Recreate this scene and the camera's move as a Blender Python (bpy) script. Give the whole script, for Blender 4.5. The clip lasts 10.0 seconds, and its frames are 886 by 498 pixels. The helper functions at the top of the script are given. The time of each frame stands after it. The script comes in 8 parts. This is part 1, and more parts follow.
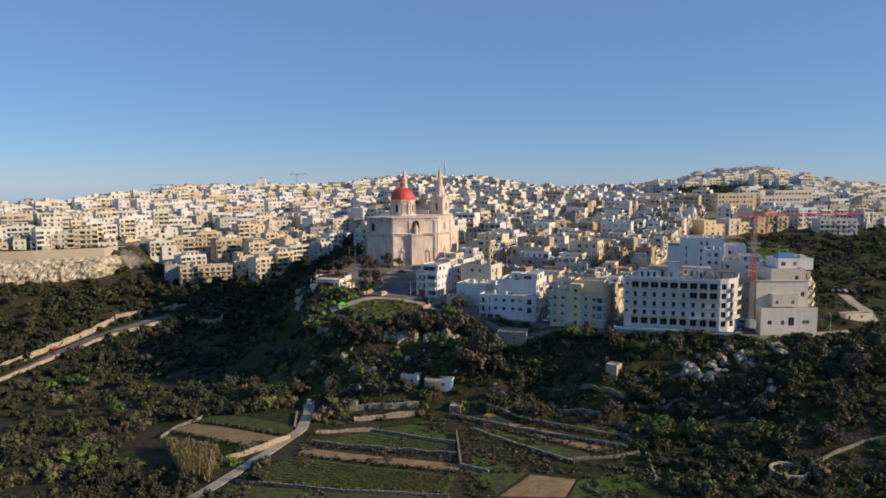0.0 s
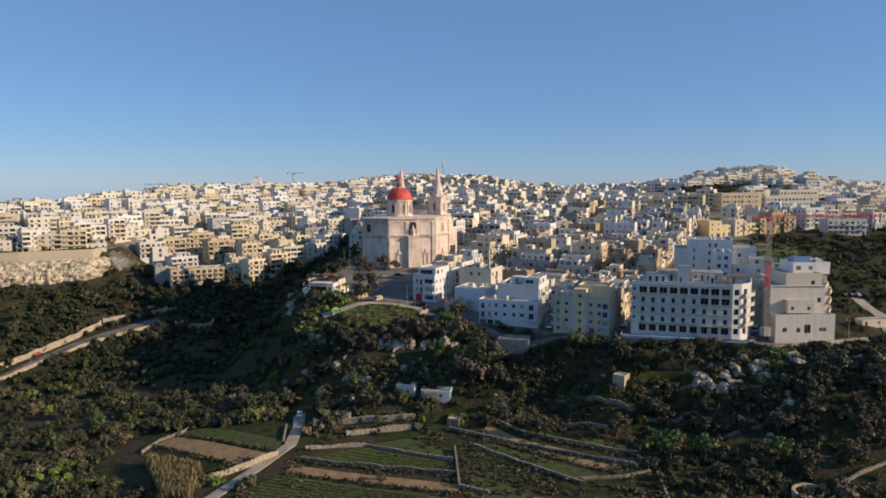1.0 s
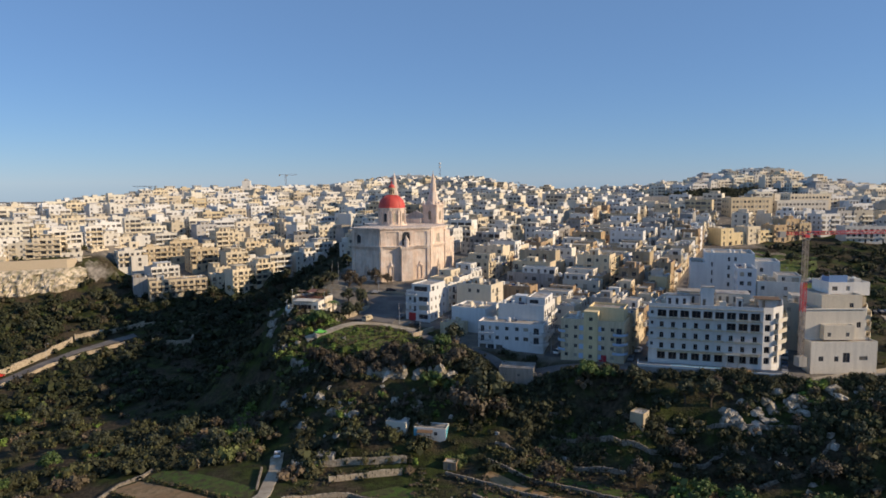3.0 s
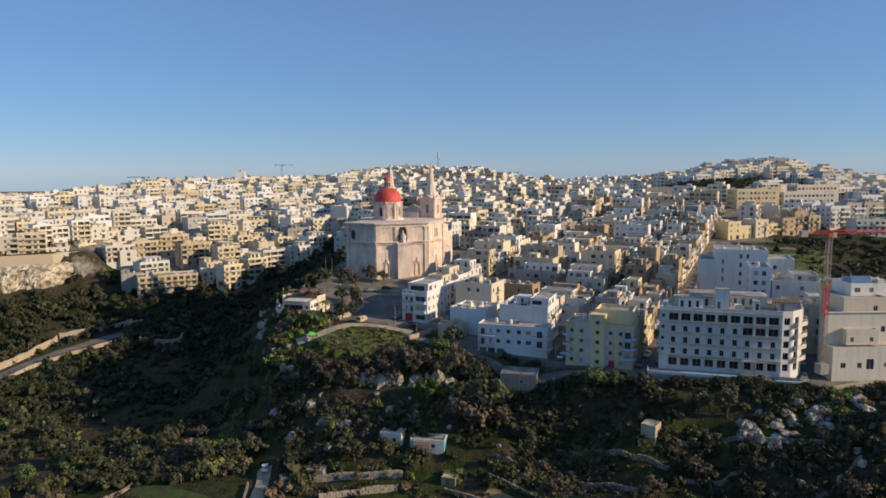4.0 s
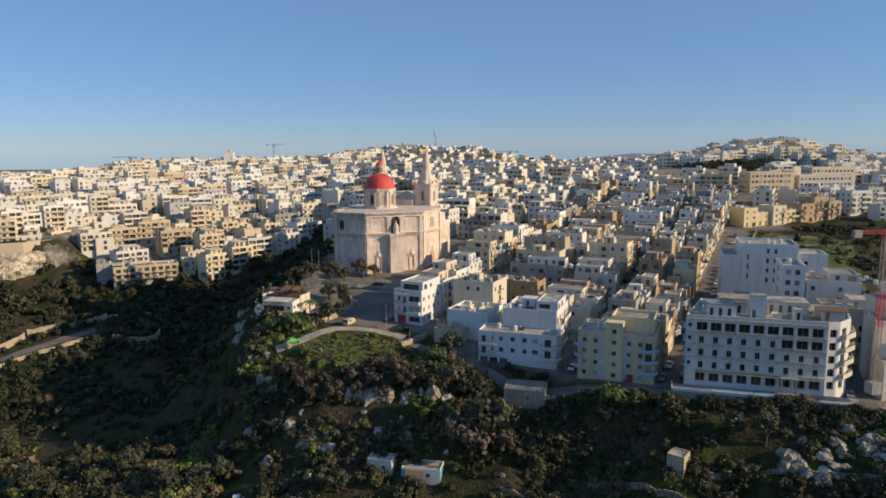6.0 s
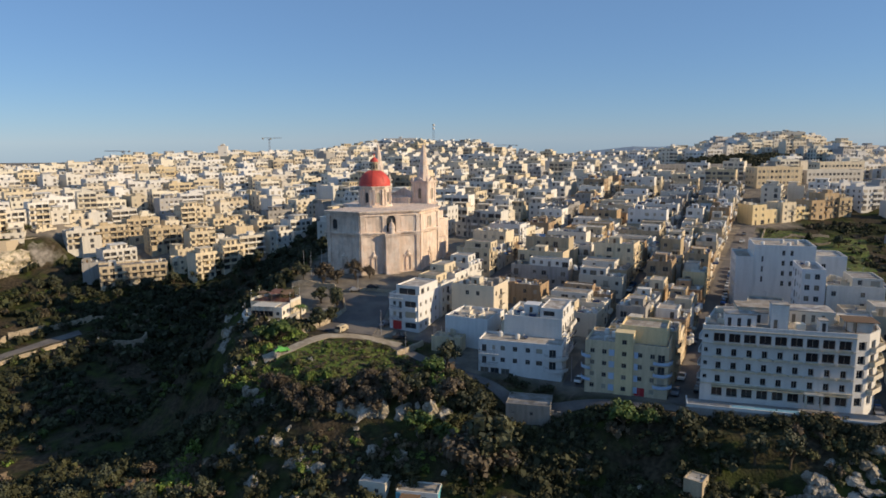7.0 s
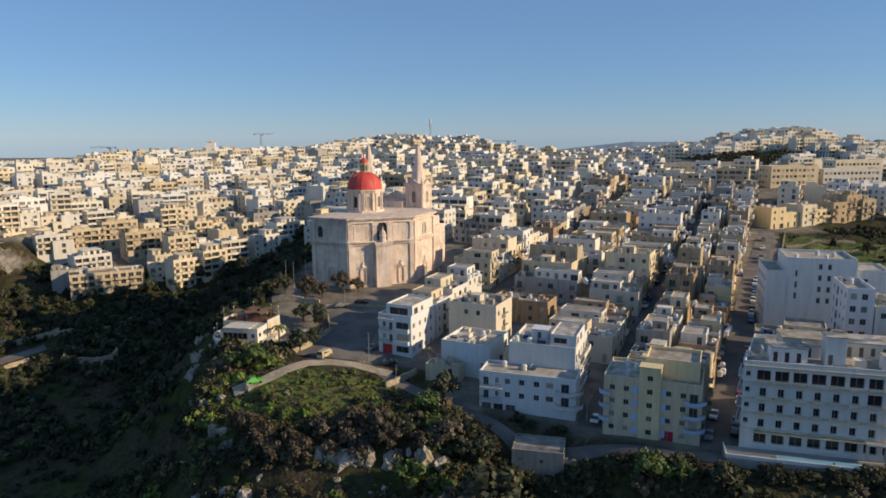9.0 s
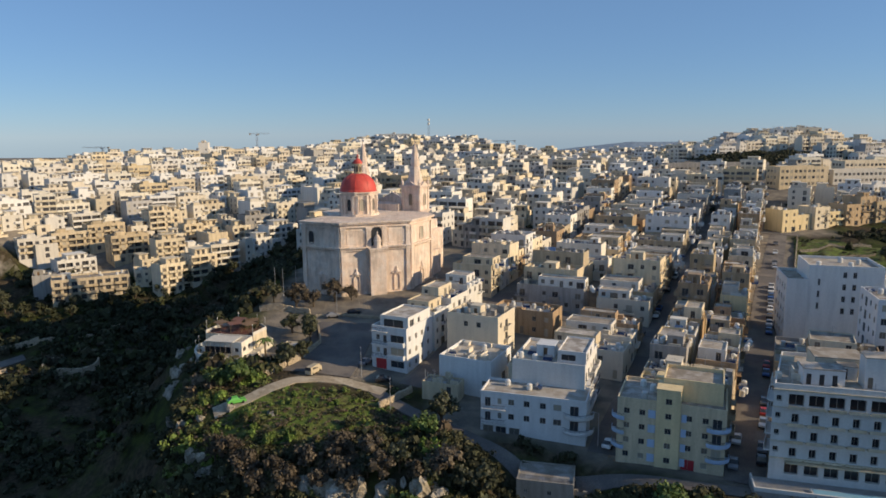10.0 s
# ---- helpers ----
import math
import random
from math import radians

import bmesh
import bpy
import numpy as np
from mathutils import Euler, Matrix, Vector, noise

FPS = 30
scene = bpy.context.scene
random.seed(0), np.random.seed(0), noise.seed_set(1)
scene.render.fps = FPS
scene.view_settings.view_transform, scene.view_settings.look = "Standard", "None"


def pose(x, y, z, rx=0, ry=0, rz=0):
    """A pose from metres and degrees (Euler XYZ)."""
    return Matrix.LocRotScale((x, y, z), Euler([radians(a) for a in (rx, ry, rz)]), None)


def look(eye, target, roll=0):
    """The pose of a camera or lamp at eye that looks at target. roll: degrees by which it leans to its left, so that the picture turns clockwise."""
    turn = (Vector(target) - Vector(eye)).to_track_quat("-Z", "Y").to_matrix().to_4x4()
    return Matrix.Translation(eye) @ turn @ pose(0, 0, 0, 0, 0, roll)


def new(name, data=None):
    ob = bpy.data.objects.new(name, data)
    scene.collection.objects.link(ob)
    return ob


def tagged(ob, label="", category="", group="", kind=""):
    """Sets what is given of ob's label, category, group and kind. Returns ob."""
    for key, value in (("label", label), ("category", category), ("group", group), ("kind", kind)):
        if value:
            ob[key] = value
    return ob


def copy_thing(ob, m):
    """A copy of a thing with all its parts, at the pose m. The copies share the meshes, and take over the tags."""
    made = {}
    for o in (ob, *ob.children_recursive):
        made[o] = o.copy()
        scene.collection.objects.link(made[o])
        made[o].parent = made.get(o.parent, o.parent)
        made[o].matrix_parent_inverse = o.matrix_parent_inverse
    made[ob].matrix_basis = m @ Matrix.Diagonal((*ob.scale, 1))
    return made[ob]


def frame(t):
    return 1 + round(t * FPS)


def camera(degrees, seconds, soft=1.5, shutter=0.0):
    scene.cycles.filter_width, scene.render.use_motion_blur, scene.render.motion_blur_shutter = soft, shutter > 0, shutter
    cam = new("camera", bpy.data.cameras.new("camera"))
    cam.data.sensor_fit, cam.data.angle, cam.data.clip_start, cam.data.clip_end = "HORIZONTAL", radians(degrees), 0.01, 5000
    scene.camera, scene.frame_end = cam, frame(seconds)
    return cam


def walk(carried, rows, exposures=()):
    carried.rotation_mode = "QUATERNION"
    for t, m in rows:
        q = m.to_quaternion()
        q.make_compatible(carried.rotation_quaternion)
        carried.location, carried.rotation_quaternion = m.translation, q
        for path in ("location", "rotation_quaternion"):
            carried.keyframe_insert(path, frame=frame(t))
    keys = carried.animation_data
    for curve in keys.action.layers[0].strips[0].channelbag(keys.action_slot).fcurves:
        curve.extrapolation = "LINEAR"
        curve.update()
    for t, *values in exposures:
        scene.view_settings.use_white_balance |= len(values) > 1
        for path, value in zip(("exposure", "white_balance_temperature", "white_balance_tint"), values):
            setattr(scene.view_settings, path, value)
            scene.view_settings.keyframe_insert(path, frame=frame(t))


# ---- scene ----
cam = camera(66.1, 10.0, 1.7)
PATH = [
    (0, (0.516, -0.399, 79.604), (0.509, 1.591, 79.409), -0.3),
    (0.5, (0.572, 5.559, 79.538), (0.568, 7.549, 79.342), -0.3),
    (1, (0.792, 11.33, 79.897), (0.789, 13.32, 79.699), -0.3),
    (1.5, (0.839, 17.335, 80.659), (0.84, 19.325, 80.461), -0.3),
    (2, (0.981, 23.525, 81.683), (0.983, 25.515, 81.485), -0.3),
    (2.5, (1.119, 29.287, 82.389), (1.123, 31.277, 82.193), -0.3),
    (4, (1.544, 47.607, 84.882), (1.554, 49.594, 84.65), -0.4),
    (4.5, (1.683, 53.897, 85.639), (1.695, 55.881, 85.379), -0.4),
    (5, (1.801, 59.753, 86.143), (1.815, 61.734, 85.869), -0.4),
    (5.5, (1.979, 65.747, 86.767), (1.994, 67.727, 86.483), -0.4),
    (7, (2.396, 83.806, 88.361), (2.417, 85.781, 88.045), -0.4),
    (7.5, (2.592, 89.867, 88.735), (2.615, 91.841, 88.415), -0.4),
    (8, (2.7, 95.479, 89.077), (2.725, 97.452, 88.754), -0.4),
    (8.5, (2.861, 101.627, 89.538), (2.889, 103.599, 89.211), -0.4),
    (9, (3.056, 107.473, 89.839), (3.085, 109.445, 89.508), -0.4),
    (9.5, (3.305, 113.856, 89.832), (3.336, 115.828, 89.5), -0.4),
    (10, (3.423, 120.185, 89.603), (3.456, 122.157, 89.272), -0.4),
]
walk(cam, [(t, look(eye, target, roll)) for t, eye, target, roll in PATH], [(0, -0.06, 6780, 16), (10, -0.06, 7150, 13)])

SUN_AZ, SUN_EL = 105.0, 21.5      # clockwise from ahead, and above the horizon
TAU = 2 * math.pi
world = bpy.data.worlds.new("sky")
scene.world = world
world.use_nodes = True
wn = world.node_tree.nodes
sky = wn.new("ShaderNodeTexSky")
sky.sky_type, sky.sun_disc = "NISHITA", False
sky.sun_elevation, sky.sun_rotation = radians(SUN_EL), radians(SUN_AZ)
sky.altitude, sky.air_density, sky.dust_density, sky.ozone_density = 0.0, 0.85, 0.0, 7.5
wn["Background"].inputs["Strength"].default_value = 0.12
haze = wn.new("ShaderNodeMix")          # an even blue haze over the clear sky
haze.data_type = "RGBA"
haze.inputs[0].default_value = 0.45
haze.inputs[7].default_value = (1.62, 3.15, 5.55, 1)
world.node_tree.links.new(sky.outputs[0], haze.inputs[6])
world.node_tree.links.new(haze.outputs[2], wn["Background"].inputs["Color"])
sun_data = bpy.data.lights.new("sun", "SUN")
sun_data.energy, sun_data.angle, sun_data.color = 4.9, radians(0.5), (1.0, 0.84, 0.60)
sun = new("sun", sun_data)
sun_dir = Vector((math.sin(radians(SUN_AZ)) * math.cos(radians(SUN_EL)), math.cos(radians(SUN_AZ)) * math.cos(radians(SUN_EL)), math.sin(radians(SUN_EL))))
sun.matrix_world = look(sun_dir * 300 + Vector((0, 300, 0)), (0, 300, 0))


# ---- materials ----
def material(name, base, rough=0.9, vary=0.0, grain=0.0, scale=1.0, spots=None, metal=0.0, bump=0.0, stretch=(1, 1, 1), island=0.0, streak=0.0, tint="", curtain=""):
    """Two scales of noise over a base colour; vary: by object; island: by loose piece; spots: a second colour in blotches."""
    m = bpy.data.materials.new(name)
    m.use_nodes = True
    n, l = m.node_tree.nodes, m.node_tree.links
    p = n["Principled BSDF"]
    p.inputs["Roughness"].default_value, p.inputs["Metallic"].default_value = rough, metal
    if rough > 0.7:
        p.inputs["Specular IOR Level"].default_value = 0.2
    coord = n.new("ShaderNodeNewGeometry")
    col = n.new("ShaderNodeRGB")
    col.outputs[0].default_value = (*base, 1)
    out = col.outputs[0]

    def noise_at(s, detail=4.0, way=(1, 1, 1)):
        mp = n.new("ShaderNodeMapping")
        mp.inputs["Scale"].default_value = way
        l.new(coord.outputs["Position"], mp.inputs[0])
        t = n.new("ShaderNodeTexNoise")
        t.inputs["Scale"].default_value, t.inputs["Detail"].default_value = s, detail
        l.new(mp.outputs[0], t.inputs["Vector"])
        return t.outputs["Fac"]

    def mix(fac, a, b):
        x = n.new("ShaderNodeMix")
        x.data_type = "RGBA"
        l.new(fac, x.inputs[0])
        l.new(a, x.inputs[6])
        if isinstance(b, tuple):
            x.inputs[7].default_value = (*b, 1)
        else:
            l.new(b, x.inputs[7])
        return x.outputs[2]

    def ramp(v, lo, hi, a=0.0, b=1.0):
        r = n.new("ShaderNodeMapRange")
        r.inputs[1].default_value, r.inputs[2].default_value, r.inputs[3].default_value, r.inputs[4].default_value = lo, hi, a, b
        l.new(v, r.inputs[0])
        return r.outputs[0]

    def scaled(v, c):
        x = n.new("ShaderNodeHueSaturation")
        l.new(v, x.inputs["Value"])
        l.new(c, x.inputs["Color"])
        return x.outputs[0]

    if curtain:                     # some windows stand behind shutters, blinds or curtains
        src = n.new("ShaderNodeObjectInfo").outputs["Random"] if curtain == "object" else coord.outputs["Random Per Island"]
        out = mix(ramp(src, 0.62, 0.66, 0.0, 0.9), out, (0.20, 0.18, 0.15))
        out = mix(ramp(src, 0.84, 0.86, 0.0, 0.9), out, (0.42, 0.38, 0.30))
    if tint:
        a = n.new("ShaderNodeAttribute")
        a.attribute_name = tint
        for k, c in enumerate(spots or ()):
            out = mix(ramp(a.outputs["Fac"], 0.3 + 0.3 * k, 0.5 + 0.3 * k), out, c)
    elif spots:
        for k, c in enumerate(spots):
            out = mix(ramp(noise_at(scale * (0.22 + 0.31 * k), 5.0), 0.46, 0.62), out, c)
    if vary:
        o = n.new("ShaderNodeObjectInfo")
        out = scaled(ramp(o.outputs["Random"], 0, 1, 1 - vary, 1 + vary), out)
        h = n.new("ShaderNodeMath")
        h.operation = "FRACT"
        k = n.new("ShaderNodeMath")
        k.operation = "MULTIPLY"
        k.inputs[1].default_value = 17.3
        l.new(o.outputs["Random"], k.inputs[0])
        l.new(k.outputs[0], h.inputs[0])
        out = mix(ramp(h.outputs[0], 0.35, 1.0, 0.0, 0.45), out, (base[0] * 0.97, base[1] * 0.87, base[2] * 0.70))
    if island:
        out = scaled(ramp(coord.outputs["Random Per Island"], 0, 1, 1 - island, 1 + island), out)
    if grain:
        out = scaled(ramp(noise_at(scale * 6.0, 6.0), 0.3, 0.7, 1 - grain, 1 + grain * 0.6), out)
    if streak:
        out = scaled(ramp(noise_at(0.9, 5.0, (1, 1, 0.12)), 0.42, 0.72, 1.0, 1 - streak), out)
    l.new(out, p.inputs["Base Color"])
    if bump:
        b = n.new("ShaderNodeBump")
        b.inputs["Strength"].default_value, b.inputs["Distance"].default_value = bump, 0.15
        l.new(noise_at(scale * 3.0, 6.0), b.inputs["Height"])
        l.new(b.outputs[0], p.inputs["Normal"])
    return m


M = {}
M["white"] = material("white_painted_render", (0.69, 0.665, 0.61), 0.85, 0.16, 0.10, 0.5, streak=0.14)
M["cream"] = material("cream_limestone", (0.69, 0.595, 0.44), 0.9, 0.14, 0.10, 0.5, streak=0.25)
M["stone"] = material("globigerina_limestone", (0.53, 0.44, 0.31), 0.95, 0.18, 0.14, 0.7, streak=0.3, bump=0.2)
M["bright"] = material("fresh_white_paint", (0.70, 0.70, 0.69), 0.8, 0.05, 0.08, 0.5, streak=0.12)
M["tan"] = material("tan_weathered_limestone", (0.40, 0.29, 0.19), 0.95, 0.16, 0.16, 0.7, streak=0.35, bump=0.2)
M["ochre"] = material("ochre_limestone", (0.50, 0.375, 0.24), 0.95, 0.16, 0.14, 0.7, streak=0.3, bump=0.2)
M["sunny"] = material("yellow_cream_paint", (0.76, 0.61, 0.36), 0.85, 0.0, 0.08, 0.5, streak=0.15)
M["grey"] = material("cement_render", (0.36, 0.345, 0.325), 0.95, 0.16, 0.10, 0.6, streak=0.3)
M["pale"] = material("pale_stone", (0.655, 0.60, 0.50), 0.9, 0.10, 0.08, 0.5, streak=0.1)
M["bluewash"] = material("pale_blue_paint", (0.42, 0.56, 0.74), 0.8, 0.05, 0.05, 0.5, streak=0.1)
M["church"] = material("church_limestone", (0.80, 0.64, 0.52), 0.92, 0.0, 0.24, 0.7, spots=[(0.64, 0.52, 0.43), (0.82, 0.70, 0.60)], streak=0.3, bump=0.5)
M["roof"] = material("flat_roof_screed", (0.38, 0.34, 0.29), 0.95, 0.3, 0.25, 0.9, spots=[(0.25, 0.22, 0.19), (0.50, 0.47, 0.43)])
M["glass"] = material("dark_window_glass", (0.045, 0.05, 0.058), 0.15, curtain="object")
M["dark_glass"] = material("unlit_window_glass", (0.02, 0.022, 0.028), 0.12)
M["far_glass"] = material("distant_window_glass", (0.06, 0.06, 0.065), 0.3, curtain="island")
M["frame"] = material("window_frame", (0.30, 0.28, 0.26), 0.5, 0.3)
M["railing"] = material("railing_metal", (0.10, 0.10, 0.11), 0.5, metal=0.4)
M["dome"] = material("red_dome_paint", (0.62, 0.075, 0.055), 0.6, 0.0, 0.14, 0.5, streak=0.15)
M["mast"] = material("dusty_crane_steel", (0.30, 0.25, 0.21), 0.6, grain=0.1)
M["red"] = material("red_steel_paint", (0.55, 0.045, 0.05), 0.5, grain=0.1)
M["concrete"] = material("concrete", (0.38, 0.365, 0.34), 0.9, 0.08, 0.12, 0.6, streak=0.2)
M["steel"] = material("galvanised_steel", (0.42, 0.43, 0.45), 0.45, metal=0.6)
M["tank"] = material("water_tank_plastic", (0.62, 0.62, 0.60), 0.5, 0.2)
M["solar"] = material("solar_panel_glass", (0.02, 0.035, 0.09), 0.15)
M["timber"] = material("weathered_timber", (0.20, 0.13, 0.08), 0.85, 0.1, 0.2, 2.0)
M["asphalt"] = material("worn_asphalt", (0.135, 0.125, 0.12), 0.9, 0.0, 0.25, 0.6, spots=[(0.20, 0.18, 0.16)])
M["track"] = material("pale_dusty_track", (0.40, 0.335, 0.25), 0.95, 0.0, 0.3, 0.8, spots=[(0.30, 0.25, 0.18), (0.45, 0.39, 0.30)])
M["rock"] = material("weathered_coralline_rock", (0.46, 0.42, 0.36), 0.95, 0.12, 0.4, 0.9, spots=[(0.36, 0.33, 0.28), (0.15, 0.145, 0.115)], bump=1.0)
M["drystone"] = material("dry_stone", (0.27, 0.235, 0.19), 0.95, 0.1, 0.2, 0.8, bump=0.3, island=0.3)
M["soil"] = material("bare_brown_soil", (0.33, 0.205, 0.105), 0.97, 0.0, 0.3, 0.9, spots=[(0.38, 0.25, 0.135), (0.25, 0.17, 0.085)], bump=0.7)
M["crop"] = material("crop_leaves", (0.066, 0.115, 0.020), 0.85, 0.0, 0.5, 1.6, spots=[(0.05, 0.075, 0.018), (0.095, 0.135, 0.026)], bump=1.0)
M["grass"] = material("field_grass", (0.078, 0.128, 0.025), 0.9, 0.0, 0.5, 1.2, spots=[(0.095, 0.105, 0.034), (0.070, 0.060, 0.030)], bump=1.0)
M["spur_grass"] = material("spur_grass", (0.105, 0.155, 0.030), 0.9, 0.0, 0.5, 1.2, spots=[(0.15, 0.15, 0.05), (0.07, 0.085, 0.026)], bump=1.0)
M["hill_grass"] = material("hillside_grass", (0.105, 0.150, 0.030), 0.9, 0.0, 0.35, 1.2, spots=[(0.165, 0.155, 0.060), (0.065, 0.075, 0.028)], bump=1.0)
M["decking"] = material("terrace_paving", (0.150, 0.062, 0.045), 0.8, 0.0, 0.6, 2.0, spots=[(0.20, 0.12, 0.09)], bump=0.3)
M["leaf"] = material("scrub_leaves", (0.046, 0.048, 0.025), 0.75, island=0.5, spots=[(0.082, 0.084, 0.036), (0.130, 0.098, 0.066), (0.125, 0.185, 0.040)], tint="tint")
for key, c in (("white", (0.74, 0.73, 0.70)), ("cream", (0.73, 0.66, 0.54)), ("pale", (0.70, 0.66, 0.59)), ("stone", (0.61, 0.53, 0.40)), ("grey", (0.44, 0.43, 0.42)), ("ochre", (0.52, 0.40, 0.28)), ("roof", (0.40, 0.36, 0.31))):
    M["far_" + key] = material("distant_" + key + "_walls", c, 0.9, grain=0.08, scale=0.5, streak=0.15, tint="tint", spots=[tuple(v * 0.88 for v in c), (c[0] * 0.97, c[1] * 0.92, c[2] * 0.80)])
M["tree_leaf"] = material("tree_leaves", (0.050, 0.056, 0.027), 0.7, vary=0.2, island=0.45)
M["bluesheet"] = material("blue_sheeting", (0.16, 0.30, 0.55), 0.6, 0.1, 0.2, 1.0)
# the scrub leaves again, with the side valley's shade put into the colour
M["shade_leaf"] = material("shade_darkened_leaves", (0.034, 0.038, 0.019), 0.75, island=0.5, spots=[(0.052, 0.058, 0.025), (0.070, 0.058, 0.038), (0.070, 0.100, 0.026)], tint="tint")
M["bark"] = material("bark", (0.12, 0.09, 0.06), 0.95, grain=0.3, scale=2.0)
M["reed"] = material("dry_reed", (0.235, 0.19, 0.09), 0.85, island=0.4)
M["car_glass"] = M["glass"]
M["tyre"] = material("tyre_rubber", (0.02, 0.02, 0.02), 0.8)
M["awning"] = material("faded_brown_canvas", (0.20, 0.10, 0.075), 0.8, grain=0.1)
M["garage"] = material("red_garage_paint", (0.45, 0.03, 0.04), 0.5)
M["bluewall"] = material("turquoise_paint", (0.10, 0.38, 0.50), 0.7, grain=0.1)
for key, c in (("car_white", (0.75, 0.75, 0.74)), ("car_green", (0.14, 0.46, 0.10)), ("car_grey", (0.22, 0.23, 0.25)), ("car_blue", (0.05, 0.11, 0.28)), ("car_dark", (0.03, 0.03, 0.035)), ("car_red", (0.40, 0.04, 0.03)), ("car_yellow", (0.50, 0.42, 0.29))):
    M[key] = material(key.replace("car_", "") + "_car_paint", c, 0.25)


# ---- geometry helpers ----
class Geo:
    """Collects faces for one mesh."""

    def __init__(self):
        self.v, self.f, self.s = [], [], []

    def face(self, pts, slot=0):
        k = len(self.v)
        self.v.extend(tuple(p) for p in pts)
        self.f.append(tuple(range(k, k + len(pts))))
        self.s.append(slot)

    def box(self, x0, y0, z0, x1, y1, z1, slot=0, bottom=True):
        k = len(self.v)
        self.v += [(x0, y0, z0), (x1, y0, z0), (x1, y1, z0), (x0, y1, z0), (x0, y0, z1), (x1, y0, z1), (x1, y1, z1), (x0, y1, z1)]
        q = [(4, 5, 6, 7), (0, 1, 5, 4), (1, 2, 6, 5), (2, 3, 7, 6), (3, 0, 4, 7)] + ([(3, 2, 1, 0)] if bottom else [])
        self.f += [tuple(k + i for i in f) for f in q]
        self.s += [slot] * len(q)

    def prism(self, poly, z0, z1, slot=0, taper=1.0, centre=None):
        """An upright prism over a counter-clockwise outline."""
        k, n = len(self.v), len(poly)
        cx, cy = centre or (sum(p[0] for p in poly) / n, sum(p[1] for p in poly) / n)
        self.v += [(x, y, z0) for x, y in poly] + [(cx + (x - cx) * taper, cy + (y - cy) * taper, z1) for x, y in poly]
        self.f += [(k + i, k + (i + 1) % n, k + n + (i + 1) % n, k + n + i) for i in range(n)]
        self.f += [tuple(k + n + i for i in range(n)), tuple(k + i for i in reversed(range(n)))]
        self.s += [slot] * (n + 2)

    def ring(self, cx, cy, profile, seg=16, slot=0, turn=0.0):
        """A turned body from (radius, z) pairs, bottom to top."""
        k = len(self.v)
        for r, z in profile:
            self.v += [(cx + r * math.cos(turn + TAU * i / seg), cy + r * math.sin(turn + TAU * i / seg), z) for i in range(seg)]
        for j in range(len(profile) - 1):
            self.f += [(k + j * seg + i, k + j * seg + (i + 1) % seg, k + (j + 1) * seg + (i + 1) % seg, k + (j + 1) * seg + i) for i in range(seg)]
            self.s += [slot] * seg
        top = k + (len(profile) - 1) * seg
        self.f += [tuple(top + i for i in range(seg)), tuple(k + i for i in reversed(range(seg)))]
        self.s += [slot] * 2

    def bar(self, a, b, w, slot=0):
        """A square bar from a to b."""
        a, b = Vector(a), Vector(b)
        d = (b - a).normalized()
        s = d.cross(Vector((0, 0, 1)) if abs(d.z) < 0.9 else Vector((1, 0, 0))).normalized() * w / 2
        u = d.cross(s).normalized() * w / 2
        k = len(self.v)
        self.v += [tuple(p + i * s + j * u) for p in (a, b) for i, j in ((-1, -1), (1, -1), (1, 1), (-1, 1))]
        self.f += [tuple(k + i for i in f) for f in ((0, 1, 5, 4), (1, 2, 6, 5), (2, 3, 7, 6), (3, 0, 4, 7), (3, 2, 1, 0), (4, 5, 6, 7))]
        self.s += [slot] * 6

    def wall(self, o, d, width, z0, z1, holes=(), deep=0.22, slot=0):
        """An upright wall face from o along d, seen from outside left to right, with real openings and reveals."""
        nx, ny = -d[1], d[0]          # inwards
        xs = sorted({0.0, width, *(h[0] for h in holes), *(h[2] for h in holes)})
        zs = sorted({z0, z1, *(h[1] for h in holes), *(h[3] for h in holes)})
        at = lambda x, z, t=0.0: (o[0] + d[0] * x + nx * t, o[1] + d[1] * x + ny * t, z)
        for i in range(len(xs) - 1):
            run = None
            for j in range(len(zs) - 1):
                mx, mz = (xs[i] + xs[i + 1]) / 2, (zs[j] + zs[j + 1]) / 2
                free = any(h[0] < mx < h[2] and h[1] < mz < h[3] for h in holes)
                if not free:
                    run = [zs[j] if run is None else run[0], zs[j + 1]]
                if run and (free or j == len(zs) - 2):
                    self.face([at(xs[i], run[0]), at(xs[i + 1], run[0]), at(xs[i + 1], run[1]), at(xs[i], run[1])], slot)
                    run = None
        for x0, a, x1, b in holes:
            for p, q in (((x0, a), (x1, a)), ((x1, a), (x1, b)), ((x1, b), (x0, b)), ((x0, b), (x0, a))):
                self.face([at(*p), at(*p, deep), at(*q, deep), at(*q)], slot)

    def weld(self):
        """Joins vertices in one place, so that touching faces are one piece."""
        seen, index = {}, []
        for v in self.v:
            index.append(seen.setdefault(tuple(round(c, 4) for c in v), len(seen)))
        self.v, self.f = list(seen), [tuple(index[i] for i in f) for f in self.f]
        return self

    def mesh(self, name, *mats):
        me = bpy.data.meshes.new(name)
        me.from_pydata(self.v, [], self.f)
        for m in mats:
            me.materials.append(m)
        if len(mats) > 1:
            me.polygons.foreach_set("material_index", self.s)
        me.update()
        return me


def thing(name, x, y, z, yaw=0.0, label="", category="", group="", kind="", data=None):
    ob = new(name, data)
    ob.matrix_world = pose(x, y, z, 0, 0, yaw)
    return tagged(ob, label, category, group, kind)


